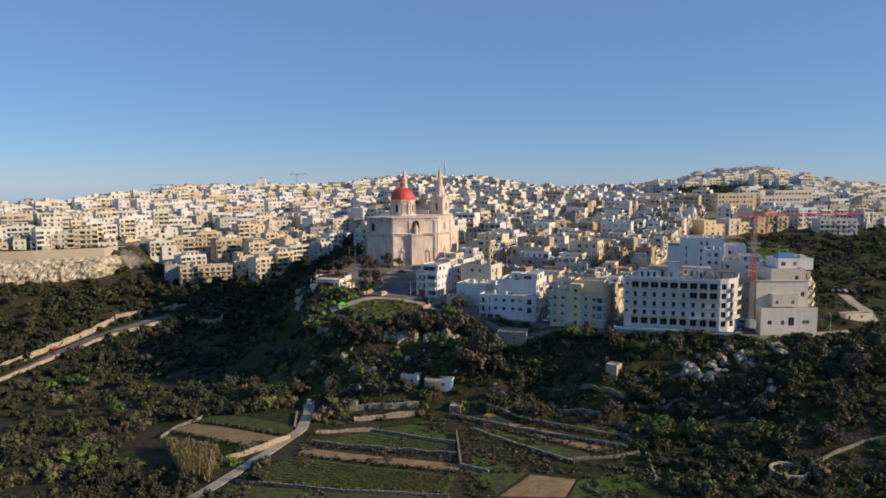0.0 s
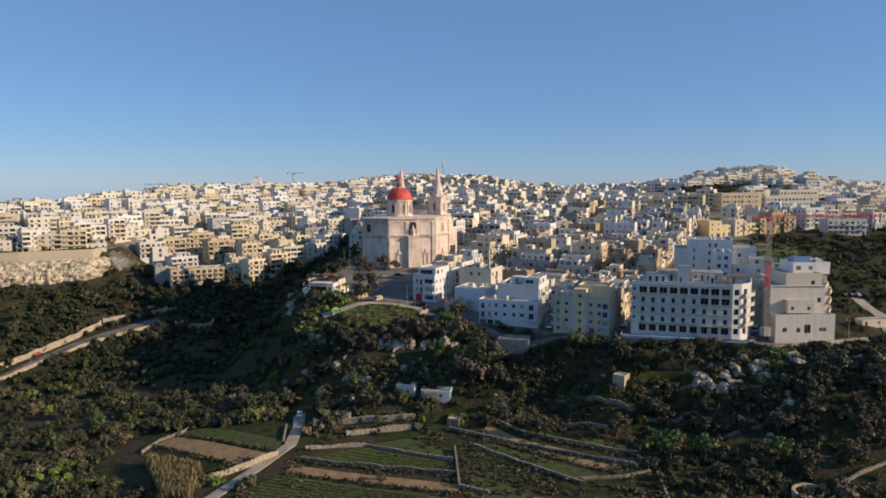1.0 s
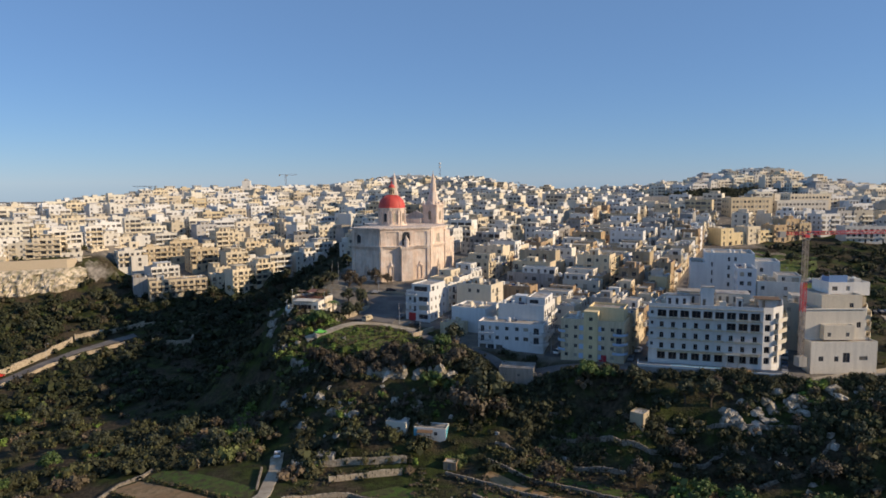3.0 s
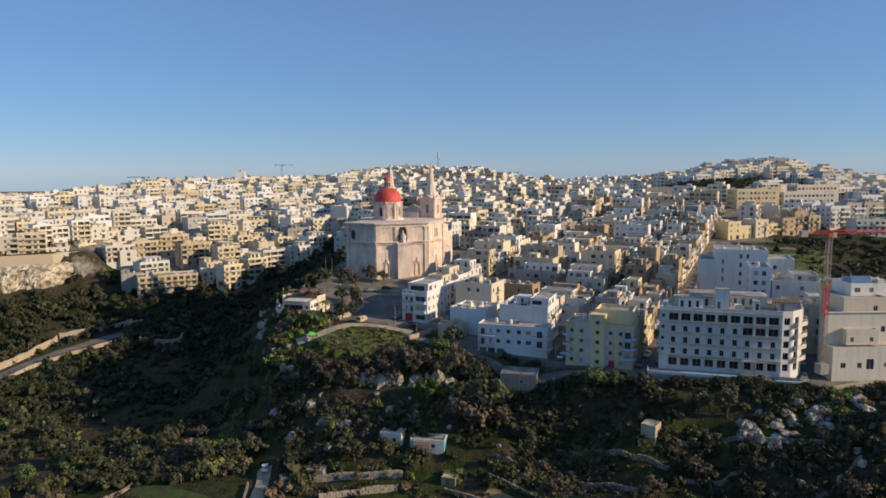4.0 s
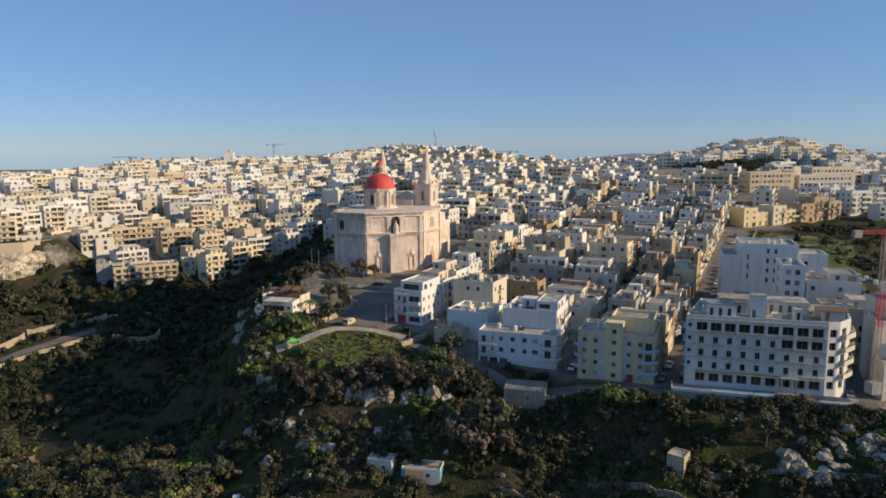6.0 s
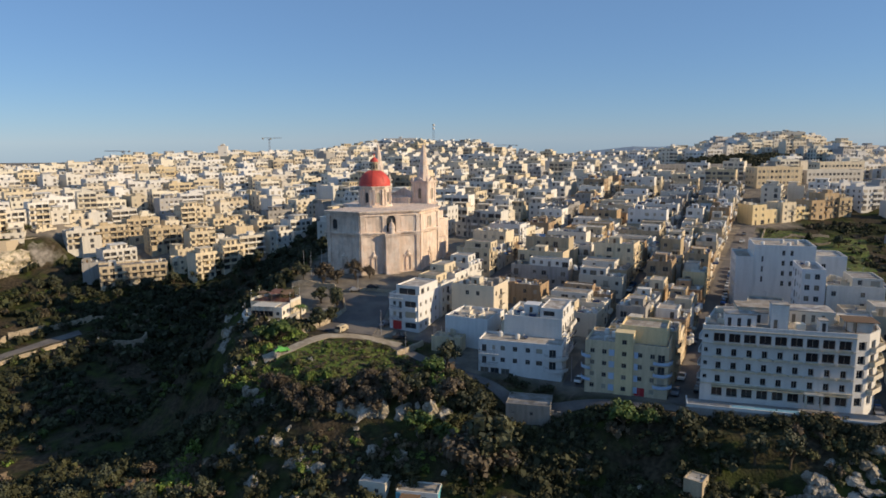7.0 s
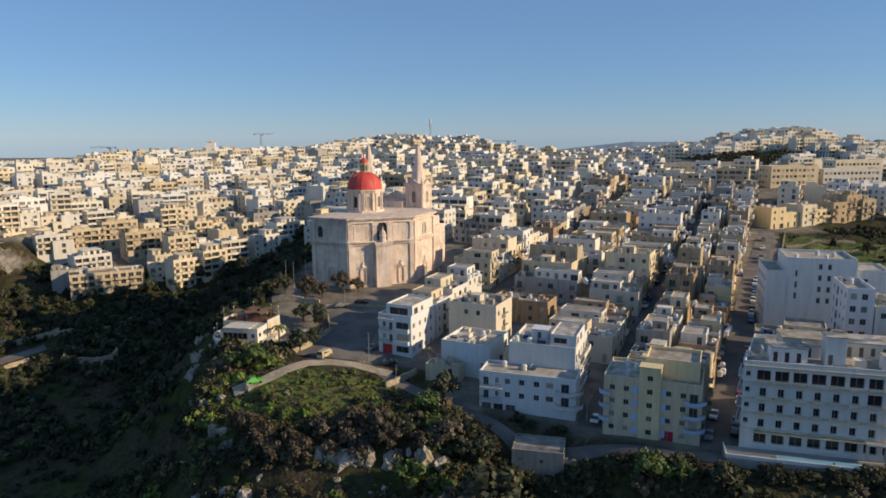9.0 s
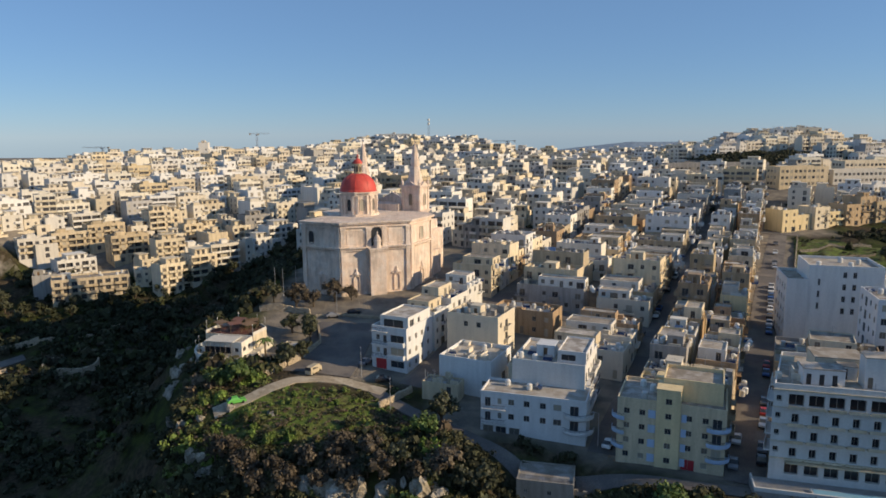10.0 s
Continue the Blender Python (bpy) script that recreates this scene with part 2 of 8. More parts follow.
def part(name, geo, mats, parent, label="", m=None, kind=""):
    """One mesh object under a thing or part; geo is a Geo or a ready mesh."""
    mats = mats if isinstance(mats, (list, tuple)) else [mats]
    ob = new(name, geo.mesh(name, *mats) if isinstance(geo, Geo) else geo)
    ob.parent = parent
    if m is not None:
        ob.matrix_basis = m
    return tagged(ob, label, kind=kind)


def smooth(a, b, v):
    t = np.clip((v - a) / (b - a), 0, 1)
    return t * t * (3 - 2 * t)


def rot(x, y, yaw):
    c, s = math.cos(radians(yaw)), math.sin(radians(yaw))
    return c * x - s * y, s * x + c * y


# ---- the lie of the land ----
SCARP = [(-5200, 500), (-700, 250), (-440, 290), (-300, 352), (-190, 398), (-130, 414), (-100, 397), (-72, 381), (-53, 358), (-57, 330), (-62, 298), (-47, 264), (-10, 246), (20, 242), (58, 218), (100, 209), (150, 203), (600, 185), (5200, 160)]
MID_Y, MID_Z = (-6000, 200, 245, 285, 332, 430, 550, 700, 780, 980, 1080, 1400, 2600, 6000), (29, 29, 28.5, 31.5, 39, 46, 57, 68, 72, 77, 72, 50, -8, -25)
LEFT_Y, LEFT_Z = (-6000, 390, 416, 440, 510, 640, 750, 850, 1400, 2600, 6000), (13, 13, 17.5, 26, 43, 59, 66, 62, 20, -16, -25)


def scarp_side(x, y):
    """Distance to the foot of the town's slope, positive on the town's side."""
    best = np.full(np.shape(x), 1e9)
    sign = np.ones(np.shape(x))
    for (ax, ay), (bx, by) in zip(SCARP, SCARP[1:]):
        dx, dy = bx - ax, by - ay
        t = np.clip(((x - ax) * dx + (y - ay) * dy) / (dx * dx + dy * dy), 0, 1)
        d = np.hypot(x - ax - t * dx, y - ay - t * dy)
        side = np.where(dx * (y - ay) - dy * (x - ax) > 0, 1.0, -1.0)
        sign = np.where(d < best - 1e-6, side, sign)
        best = np.minimum(best, d)
    return best * sign


def land(x, y):
    """The height of the ground without its small bumps."""
    x, y = np.asarray(x, float), np.asarray(y, float)
    bank = y + 0.45 * np.clip(-190 - x, 0, 260)          # the left hill's contours swing towards the valley mouth
    left = np.maximum(smooth(-75, -130, x), smooth(-38, -88, x) * smooth(345, 385, y) * smooth(760, 600, y)) * smooth(1500, 900, np.abs(x))
    top = np.interp(y, MID_Y, MID_Z) * (1 - left) + np.interp(bank, LEFT_Y, LEFT_Z) * left
    top = top + 22 * np.exp(-(((x - 325) / 80) ** 2 + ((y - 730) / 90) ** 2)) - 9 * smooth(40, 110, x) * smooth(560, 700, y)
    top = top + 12 * smooth(-185, -205, x) * smooth(438, 442, bank) * smooth(540, 470, bank)          # the bank under the wall
    top = top - 7 * np.exp(-(((x - 215) / 70) ** 2 + ((y - 300) / 60) ** 2)) - 26 * smooth(-250, -430, x) * smooth(520, 740, y) - 8 * smooth(-280, -420, x)
    top = top + 11 * np.exp(-(((x - 235) / 75) ** 2 + ((y - 648) / 38) ** 2))
    top = top + 5 * np.exp(-(((x - 235) / 60) ** 2 + ((y - 520) / 40) ** 2))
    w = smooth(-5, -45, x)
    low = (7.0 + 0.035 * np.clip(x, -50, 150) - 0.02 * np.clip(y - 190, -90, 60)) * (1 - w) + (6.3 + 0.075 * np.clip(x + 20, -200, 0) * smooth(-20, -100, x)) * w
    low = np.maximum(low, -4.0) + 0.10 * np.maximum(y - 285, 0) * smooth(-80, -150, x)
    low = low + 10 * smooth(55, 150, x) * smooth(120, 200, y)
    mound = 5.8 * np.exp(-(((x - 50) / 8) ** 2 + ((y - 207) / 6) ** 2))          # under the field hut
    top = top + 2.4 * np.exp(-(((x + 33) / 16) ** 2 + ((y - 271) / 15) ** 2))          # the crown of the spur
    d = scarp_side(x, y)
    nose = smooth(-62, -42, x) * smooth(34, 12, x) * smooth(280, 262, y)
    wide = 26 + 16 * smooth(60, 110, x) + 26 * nose
    top = top - 7.0 * np.exp(-(((x - 24.5) / 10) ** 2 + ((y - 234) / 8) ** 2))
    wide = wide + 16 * smooth(-40, -60, x) * smooth(430, 400, y) * smooth(262, 280, y)
    s = smooth(-wide, 3.0, d) ** (1 + 0.6 * nose)
    s = s * (1 - (1 - nose) * 0.25 * (1 - smooth(-0.55, 0.1, d / wide)))
    return low + (top - low) * s + mound


def wave(x, y, s, seed):
    return noise.noise((x * s + seed, y * s - seed, seed * 1.7))


STREETS = []      # (points, width) of roads, for keeping the ground smooth there


def road_gap(x, y):
    best = 1e9
    for pts, w in STREETS:
        for (ax, ay), (bx, by) in zip(pts, pts[1:]):
            dx, dy = bx - ax, by - ay
            t = min(1, max(0, ((x - ax) * dx + (y - ay) * dy) / (dx * dx + dy * dy)))
            best = min(best, math.hypot(x - ax - t * dx, y - ay - t * dy) - w / 2)
    return best
# ---- streets, in the town's own grid: p to the right across it, q along it ----
GRID = -27.0
UX, UY = math.sin(radians(27)), math.cos(radians(27))


def town(p, q):
    """From street grid to plan."""
    return 37 + UY * p + UX * q, 250 - UX * p + UY * q


def grid_of(x, y):
    return UY * (x - 37) - UX * (y - 250), UX * (x - 37) + UY * (y - 250)


STREETS += [
    ([town(2.4, -6), town(2.4, 120), town(0, 300)], 6.5),
    ([town(27.5, -8), town(28.5, 100), town(33, 250)], 6.8),
    ([town(69, -4), town(69, 60)], 6.0),
    ([town(-46.0, 4), town(-46.0, 300)], 6.0),
    ([(-10, 271), (-2, 262), (20, 241.5), (34, 236.5), (47, 230.5), (58, 227)], 3.4),
    ([town(-44.5, 60), town(69, 60)], 5.5),
    ([town(-44.5, 130), town(40, 130)], 5.5),
    ([town(-44.5, 205), town(40, 205)], 5.5),
    ([(-44.5, 261.5), (-38, 264.6), (-34, 269), (-29.5, 273.6), (-24, 275.6), (-17.5, 275.4), (-8, 270.8)], 3.6),
    ([(-25, 279), (-23, 292), (-20.5, 312)], 17.0),
    ([(-196, 262), (-190, 290), (-184, 322), (-179, 340), (-173, 354), (-164, 366), (-154, 375)], 5.0),
    ([(-74, 130), (-57, 161), (-47, 185), (-43, 197), (-43.5, 210), (-45, 220)], 3.4),
    ([(102, 214), (150, 232), (172, 275), (178, 300)], 5.0),
]


# ---- ground sheet ----
def graded(lo, hi, step, far_lo, far_hi, grow=1.13):
    mid = list(np.arange(lo, hi + 0.01, step))
    s, a, b = step, [], []
    v = lo
    while v > far_lo:
        s *= grow
        v -= s
        a.append(v)
    s, v = step, hi
    while v < far_hi:
        s *= grow
        v += s
        b.append(v)
    return np.array(a[::-1] + mid + b)


def town_edge(x):
    """How far back the hillside houses start above the shaded valley."""
    return np.interp(x, (-162, -157, -130, -112, -87, -71, -56, -46), (404, 406, 418, 431, 440, 456, 470, 380))


def urban_or_hazed(x, y):
    """How far the ground is built over, 0 to 1; raised over the far plain for haze."""
    d = scarp_side(x, y)
    # past 1700 m the paler paved colour also stands in for distance haze
    u = smooth(5, 10, d) * np.maximum(smooth(1300, 900, y), smooth(1700, 2000, y))
    p, q = UY * (x - 37) - UX * (y - 250), UX * (x - 37) + UY * (y - 250)
    u = u * (1 - smooth(36, 39, p) * smooth(92, 98, q) * smooth(204, 198, q)) * (1 - smooth(56, 62, p) * smooth(63, 70, q) * smooth(235, 228, q))
    u = u * (1 - smooth(152, 162, x) * smooth(418, 408, y)) * (1 - smooth(178, 190, x) * smooth(480, 455, y))
    u = u * (1 - smooth(120, 128, x) * smooth(300, 280, y)) * (1 - smooth(-174, -178, x) * smooth(450, 446, y + 0.45 * np.clip(-190 - x, 0, 260)))
    u = u * (1 - smooth(-60, -75, x) * smooth(-190, -180, x) * smooth(34, 22, d))
    u = u * (1 - smooth(-162, -158, x) * smooth(-45, -48, x) * smooth(2, -3, y - town_edge(x)) * smooth(352, 362, y))
    u = u * (1 - smooth(6, 0, x) * smooth(279, 273, y)) * (1 - smooth(-26, -30, x) * smooth(290, 280, y)) * (1 - smooth(-44, -48, x) * smooth(345, 310, y))
    return u


gx, gy = graded(-215, 200, 2.2, -5000, 5000), graded(118, 450, 2.2, -900, 5000)
X, Y = np.meshgrid(gx, gy)
Z = land(X, Y)
U = urban_or_hazed(X, Y)
bumpy = np.zeros_like(Z)
for j in range(len(gy)):
    if 60 < gy[j] < 520:
        for i in range(len(gx)):
            x, y = gx[i], gy[j]
            if abs(x) < 320 and U[j, i] < 0.9:
                bumpy[j, i] = 1.5 * wave(x, y, 0.06, 3.1) + 0.9 * wave(x, y, 0.17, 8.3) + 0.5 * wave(x, y, 0.4, 1.3)
steep = smooth(-34, -24, scarp_side(X, Y)) * (1 - U)
flat = np.ones_like(Z)
for j in range(len(gy)):
    if 110 < gy[j] < 480:
        for i in range(len(gx)):
            if abs(gx[i]) < 240:
                flat[j, i] = float(smooth(0.5, 5.0, road_gap(gx[i], gy[j])))
field = smooth(-60, -48, X) * smooth(66, 54, X) * smooth(209, 203, Y)
field = np.maximum(field, smooth(-98, -90, X) * smooth(-44, -50, X) * smooth(222, 216, Y) * smooth(182, 190, Y))
Z = Z + bumpy * (0.35 + 1.0 * steep) * (1 - U) * flat * (1 - 0.85 * field)
nx, ny = len(gx), len(gy)
verts = np.stack([X.ravel(), Y.ravel(), Z.ravel()], 1)
ii, jj = np.meshgrid(np.arange(nx - 1), np.arange(ny - 1))
k = (jj * nx + ii).ravel()
quads = np.stack([k, k + 1, k + nx + 1, k + nx], 1)
me = bpy.data.meshes.new("ground")
me.from_pydata(verts.tolist(), [], quads.tolist())
me.attributes.new("urban_or_hazed", "FLOAT", "POINT").data.foreach_set("value", U.ravel().astype(np.float32))
me.polygons.foreach_set("use_smooth", [True] * len(me.polygons))


def ground_material():
    m = bpy.data.materials.new("earth_grass_and_stone")
    m.use_nodes = True
    n, l = m.node_tree.nodes, m.node_tree.links
    p = n["Principled BSDF"]
    p.inputs["Roughness"].default_value, p.inputs["Specular IOR Level"].default_value = 0.95, 0.1
    geo = n.new("ShaderNodeNewGeometry")

    def fac(s, lo, hi, detail=6.0):
        t = n.new("ShaderNodeTexNoise")
        t.inputs["Scale"].default_value, t.inputs["Detail"].default_value = s, detail
        l.new(geo.outputs["Position"], t.inputs["Vector"])
        r = n.new("ShaderNodeMapRange")
        r.inputs[1].default_value, r.inputs[2].default_value = lo, hi
        l.new(t.outputs["Fac"], r.inputs[0])
        return r.outputs[0]

    def mix(f, a, b):
        x = n.new("ShaderNodeMix")
        x.data_type = "RGBA"
        l.new(f, x.inputs[0])
        for socket, c in ((x.inputs[6], a), (x.inputs[7], b)):
            if isinstance(c, tuple):
                socket.default_value = (*c, 1)
            else:
                l.new(c, socket)
        return x.outputs[2]

    green = mix(fac(0.35, 0.40, 0.62), (0.026, 0.030, 0.012), (0.052, 0.066, 0.018))
    earth = mix(fac(0.9, 0.40, 0.65), (0.044, 0.035, 0.023), (0.092, 0.071, 0.046))
    wild = mix(fac(0.07, 0.42, 0.58), green, earth)
    sep = n.new("ShaderNodeSeparateXYZ")
    l.new(geo.outputs["True Normal"], sep.inputs[0])
    r = n.new("ShaderNodeMapRange")
    r.inputs[1].default_value, r.inputs[2].default_value = 0.44, 0.34
    l.new(sep.outputs["Z"], r.inputs[0])
    stone = mix(fac(0.5, 0.35, 0.65), (0.20, 0.18, 0.15), (0.38, 0.34, 0.29))
    mul = n.new("ShaderNodeMath")
    mul.operation = "MULTIPLY"
    l.new(r.outputs[0], mul.inputs[0])
    l.new(fac(0.12, 0.42, 0.56), mul.inputs[1])
    wild = mix(mul.outputs[0], wild, stone)
    a = n.new("ShaderNodeAttribute")
    a.attribute_name = "urban_or_hazed"
    paved = mix(fac(0.2, 0.4, 0.6), (0.16, 0.145, 0.125), (0.26, 0.225, 0.18))
    col = mix(a.outputs["Fac"], wild, paved)
    l.new(col, p.inputs["Base Color"])
    b = n.new("ShaderNodeBump")
    b.inputs["Strength"].default_value, b.inputs["Distance"].default_value = 0.8, 0.3
    l.new(fac(1.6, 0.2, 0.8), b.inputs["Height"])
    l.new(b.outputs[0], p.inputs["Normal"])
    return m


me.materials.append(ground_material())
ground = tagged(new("ground", me), "rough hillside of earth, grass and stone under the town", "ground", kind="structure")


def height(x, y):
    """The height of the ground sheet itself."""
    i = int(np.clip(np.searchsorted(gx, x) - 1, 0, nx - 2))
    j = int(np.clip(np.searchsorted(gy, y) - 1, 0, ny - 2))
    u, v = (x - gx[i]) / (gx[i + 1] - gx[i]), (y - gy[j]) / (gy[j + 1] - gy[j])
    return float(Z[j, i] * (1 - u) * (1 - v) + Z[j, i + 1] * u * (1 - v) + Z[j + 1, i] * (1 - u) * v + Z[j + 1, i + 1] * u * v)


# ---- roads, draped over the ground ----
def along(pts, step):
    out = []
    for (ax, ay), (bx, by) in zip(pts, pts[1:]):
        n = max(1, int(math.hypot(bx - ax, by - ay) / step))
        out += [(ax + (bx - ax) * i / n, ay + (by - ay) * i / n) for i in range(n)]
    return out + [pts[-1]]


def strip(pts, width, lift=0.12, step=1.5, across=6, edge=0.0):
    g = Geo()
    line = along(pts, step)
    rows = []
    for i, (x, y) in enumerate(line):
        ax, ay = line[max(i - 2, 0)]
        bx, by = line[min(i + 2, len(line) - 1)]
        n = math.hypot(bx - ax, by - ay) or 1
        sx, sy = (by - ay) / n, -(bx - ax) / n
        row = []
        for c in range(across + 1):
            w = (c / across - 0.5) * (width + edge * wave(x, y, 0.3, c))
            row.append((x + sx * w, y + sy * w, height(x + sx * w, y + sy * w) + lift))
        rows.append(row)
    for a, b in zip(rows, rows[1:]):
        for c in range(across):
            g.face([a[c], a[c + 1], b[c + 1], b[c]])
    for a, b in zip(rows, rows[1:]):
        for c in (0, across):
            lo = lambda p: (p[0], p[1], p[2] - 0.6)
            q = [a[c], b[c], lo(b[c]), lo(a[c])]
            g.face(q if c == 0 else q[::-1])
    return g


ROAD_LOOK = ["asphalt"] * 8 + ["track", "asphalt", "asphalt", "track", "track"]
ROAD_TEXT = {"asphalt": "worn grey asphalt street", "track": "pale dusty unpaved track"}
for n_road, ((pts, w), m) in enumerate(zip(STREETS, ROAD_LOOK)):
    g = strip(pts, w, 0.10 + 0.013 * n_road, 1.6, 4, 0.5 if m == "track" else 0.0)
    tagged(new("road", g.mesh("road", M[m])), ROAD_TEXT[m], "road", kind="structure")


# ---- houses ----
def window_mesh(w, h, kind="window"):
    """A frame with a mullion, the panes set back in it, all one piece."""
    g = Geo()
    f = 0.07
    xs, zs = (0, f, w / 2 - f / 2, w / 2 + f / 2, w - f, w), (0, f, h - f, h)
    for i in range(5):
        for j in range(3):
            pane = i in (1, 3) and j == 1
            y = 0.09 if pane else 0.04
            x0, x1, z0, z1 = xs[i], xs[i + 1], zs[j], zs[j + 1]
            g.face([(x0, y, z0), (x1, y, z0), (x1, y, z1), (x0, y, z1)], int(pane))
            if pane:
                q = [(x0, z0), (x1, z0), (x1, z1), (x0, z1)]
                for k in range(4):
                    (a, b), (c, d) = q[k], q[(k + 1) % 4]
                    g.face([(a, 0.04, b), (a, y, b), (c, y, d), (c, 0.04, d)])
    q = [(0, 0), (w, 0), (w, h), (0, h)]
    for k in range(4):
        (a, b), (c, d) = q[k], q[(k + 1) % 4]
        g.face([(c, 0.04, d), (c, 0.16, d), (a, 0.16, b), (a, 0.04, b)])
    return g.weld().mesh(kind, M["frame"], M["glass"])


WINDOWS = {}


def window_of(w, h):
    key = (round(w, 2), round(h, 2))
    if key not in WINDOWS:
        WINDOWS[key] = window_mesh(*key)
    return WINDOWS[key]


def balcony_mesh(w, deep, solid):
    g = Geo()
    g.box(0, -deep, -0.18, w, 0.0, 0, 0)
    if solid:
        g.box(0, -deep, 0, w, -deep + 0.12, 0.95, 0)
        g.box(0, -deep + 0.12, 0, 0.12, 0, 0.95, 0)
        g.box(w - 0.12, -deep + 0.12, 0, w, 0, 0.95, 0)
    else:
        g.box(0, -deep, 0.9, w, -deep + 0.06, 0.97, 1)
        for i in range(int(w / 0.22) + 1):
            x = min(i * 0.22, w - 0.04)
            g.box(x, -deep + 0.01, 0, x + 0.035, -deep + 0.045, 0.9, 1)
        for x in (0, w - 0.05):
            g.box(x, -deep + 0.06, 0.9, x + 0.05, 0, 0.97, 1)
    return g


def openings(width, floors, fh, z0, rng, every=3.1, door=0.35, ground_doors=True, keep=1.0):
    """Window rectangles for one side: (x0, z0, x1, z1, has_balcony)."""
    n = max(1, int(width / every))
    pitch = width / n
    tall = [rng.random() < door for _ in range(n)]
    out = []
    for f in range(floors):
        for c in range(n):
            if rng.random() > keep:
                continue
            big = tall[c] and f > 0
            w = 1.8 if big else 1.15
            lo = z0 + f * fh + (0.12 if big else 1.0)
            hi = z0 + f * fh + 2.35
            if f == 0 and ground_doors and (c == n // 2 or rng.random() < 0.3):
                w, lo, hi = (2.3 if pitch > 2.9 and rng.random() < 0.4 else 1.1), z0 + 0.05, z0 + 2.3
            x = pitch * (c + 0.5) - w / 2
            out.append((x, lo, x + w, hi, big))
    return out


def shell(g, roof, W, D, H, holes, parapet=0.9, base=-3.0):
    """Walls with openings and a parapet with thickness into g; the flat roof behind it into roof."""
    t = 0.22
    for side, (o, d, w) in enumerate((((0, 0), (1, 0), W), ((W, 0), (0, 1), D), ((W, D), (-1, 0), W), ((0, D), (0, -1), D))):
        g.wall(o, d, w, base, H, [h[:4] for h in holes.get(side, ())])
    a, b = [(0, 0), (W, 0), (W, D), (0, D)], [(t, t), (W - t, t), (W - t, D - t), (t, D - t)]
    for i in range(4):
        j = (i + 1) % 4
        g.face([(*a[i], H), (*a[j], H), (*b[j], H), (*b[i], H)])
        g.face([(*b[j], H - parapet), (*b[i], H - parapet), (*b[i], H), (*b[j], H)])
    roof.box(t + 0.003, t + 0.003, H - parapet - 0.25, W - t - 0.003, D - t - 0.003, H - parapet)


SIDE = [lambda W, D: (0, 0, 0), lambda W, D: (W, 0, 90), lambda W, D: (W, D, 180), lambda W, D: (0, D, 270)]


def add_windows(house, W, D, holes, rng, wall_mat, solid=0.5, balconies=True):
    for side, some in holes.items():
        sx, sy, turn = SIDE[side](W, D)
        frame_m = pose(sx, sy, 0, 0, 0, turn)
        for x0, z0, x1, z1, big in some:
            part("window", window_of(x1 - x0, z1 - z0), None, house, m=frame_m @ pose(x0, 0.06, z0))
            if big and balconies:
                bw = x1 - x0 + 1.3
                g = balcony_mesh(bw, 1.0, rng.random() < solid)
                part("balcony", g, [wall_mat, M["railing"]], house, m=frame_m @ pose(x0 - 0.65, 0, z0 - 0.1))


TANK = None


def tank_mesh():
    global TANK
    if TANK is None:
        g = Geo()
        g.ring(0, 0, [(0.55, 0), (0.6, 0.1), (0.6, 1.15), (0.45, 1.35), (0.12, 1.42)], 10)
        TANK = g.mesh("water_tank", M["tank"])
    return TANK


SOLAR = None


def solar_mesh():
    global SOLAR
    if SOLAR is None:
        g = Geo()
        g.face([(-1, -0.5, 0.2), (1, -0.5, 0.2), (1, 0.5, 0.75), (-1, 0.5, 0.75)], 0)
        g.face([(-1, 0.5, 0.71), (1, 0.5, 0.71), (1, -0.5, 0.16), (-1, -0.5, 0.16)], 1)
        for x in (-0.9, 0.9):
            g.bar((x, -0.45, 0), (x, -0.45, 0.22), 0.05, 1)
            g.bar((x, 0.45, 0), (x, 0.45, 0.72), 0.05, 1)
        g.bar((-0.8, 0.62, 0.9), (0.8, 0.62, 0.9), 0.4, 1)
        SOLAR = g.mesh("solar_heater", M["solar"], M["steel"])
    return SOLAR


def roof_things(house, W, D, top, rng, wall_mat, hut=True, many=3, shift=0.0):
    used = []

    def spot(m):
        for _ in range(12):
            x, y = rng.uniform(m, max(m + 0.1, W - m)), rng.uniform(m, max(m + 0.1, D - m))
            if all(math.hypot(x - a, y - b) > m + c for a, b, c in used):
                used.append((x, y, m))
                return x + shift, y
        return None

    if hut and rng.random() < 0.6 and W > 5 and D > 5 and (s := spot(2.2)):
        w, d, h = rng.uniform(2.6, 4.0), rng.uniform(2.6, 4.2), rng.uniform(2.3, 2.8)
        g = Geo()
        x0, y0 = -w / 2, -d / 2
        g.wall((x0, y0), (1, 0), w, 0, h, [(w / 2 - 0.45, 0.05, w / 2 + 0.45, 2.05)])
        g.wall((-x0, y0), (0, 1), d, 0, h)
        g.wall((-x0, -y0), (-1, 0), w, 0, h)
        g.wall((x0, -y0), (0, -1), d, 0, h)
        g.box(x0 - 0.1, y0 - 0.1, h, -x0 + 0.1, -y0 + 0.1, h + 0.18)
        g.box(-0.45, y0 + 0.2, 0.05, 0.45, y0 + 0.26, 2.05, 1)
        part("stair_hut", g, [wall_mat, M["timber"]], house, m=pose(s[0], s[1], top))
    for _ in range(many):
        if s := spot(0.9):
            r = rng.random()
            me_ = tank_mesh() if r < 0.6 else solar_mesh()
            part("water_tank" if r < 0.6 else "solar_heater", me_, None, house, m=pose(s[0], s[1], top, 0, 0, rng.choice((0, 90, 15))))


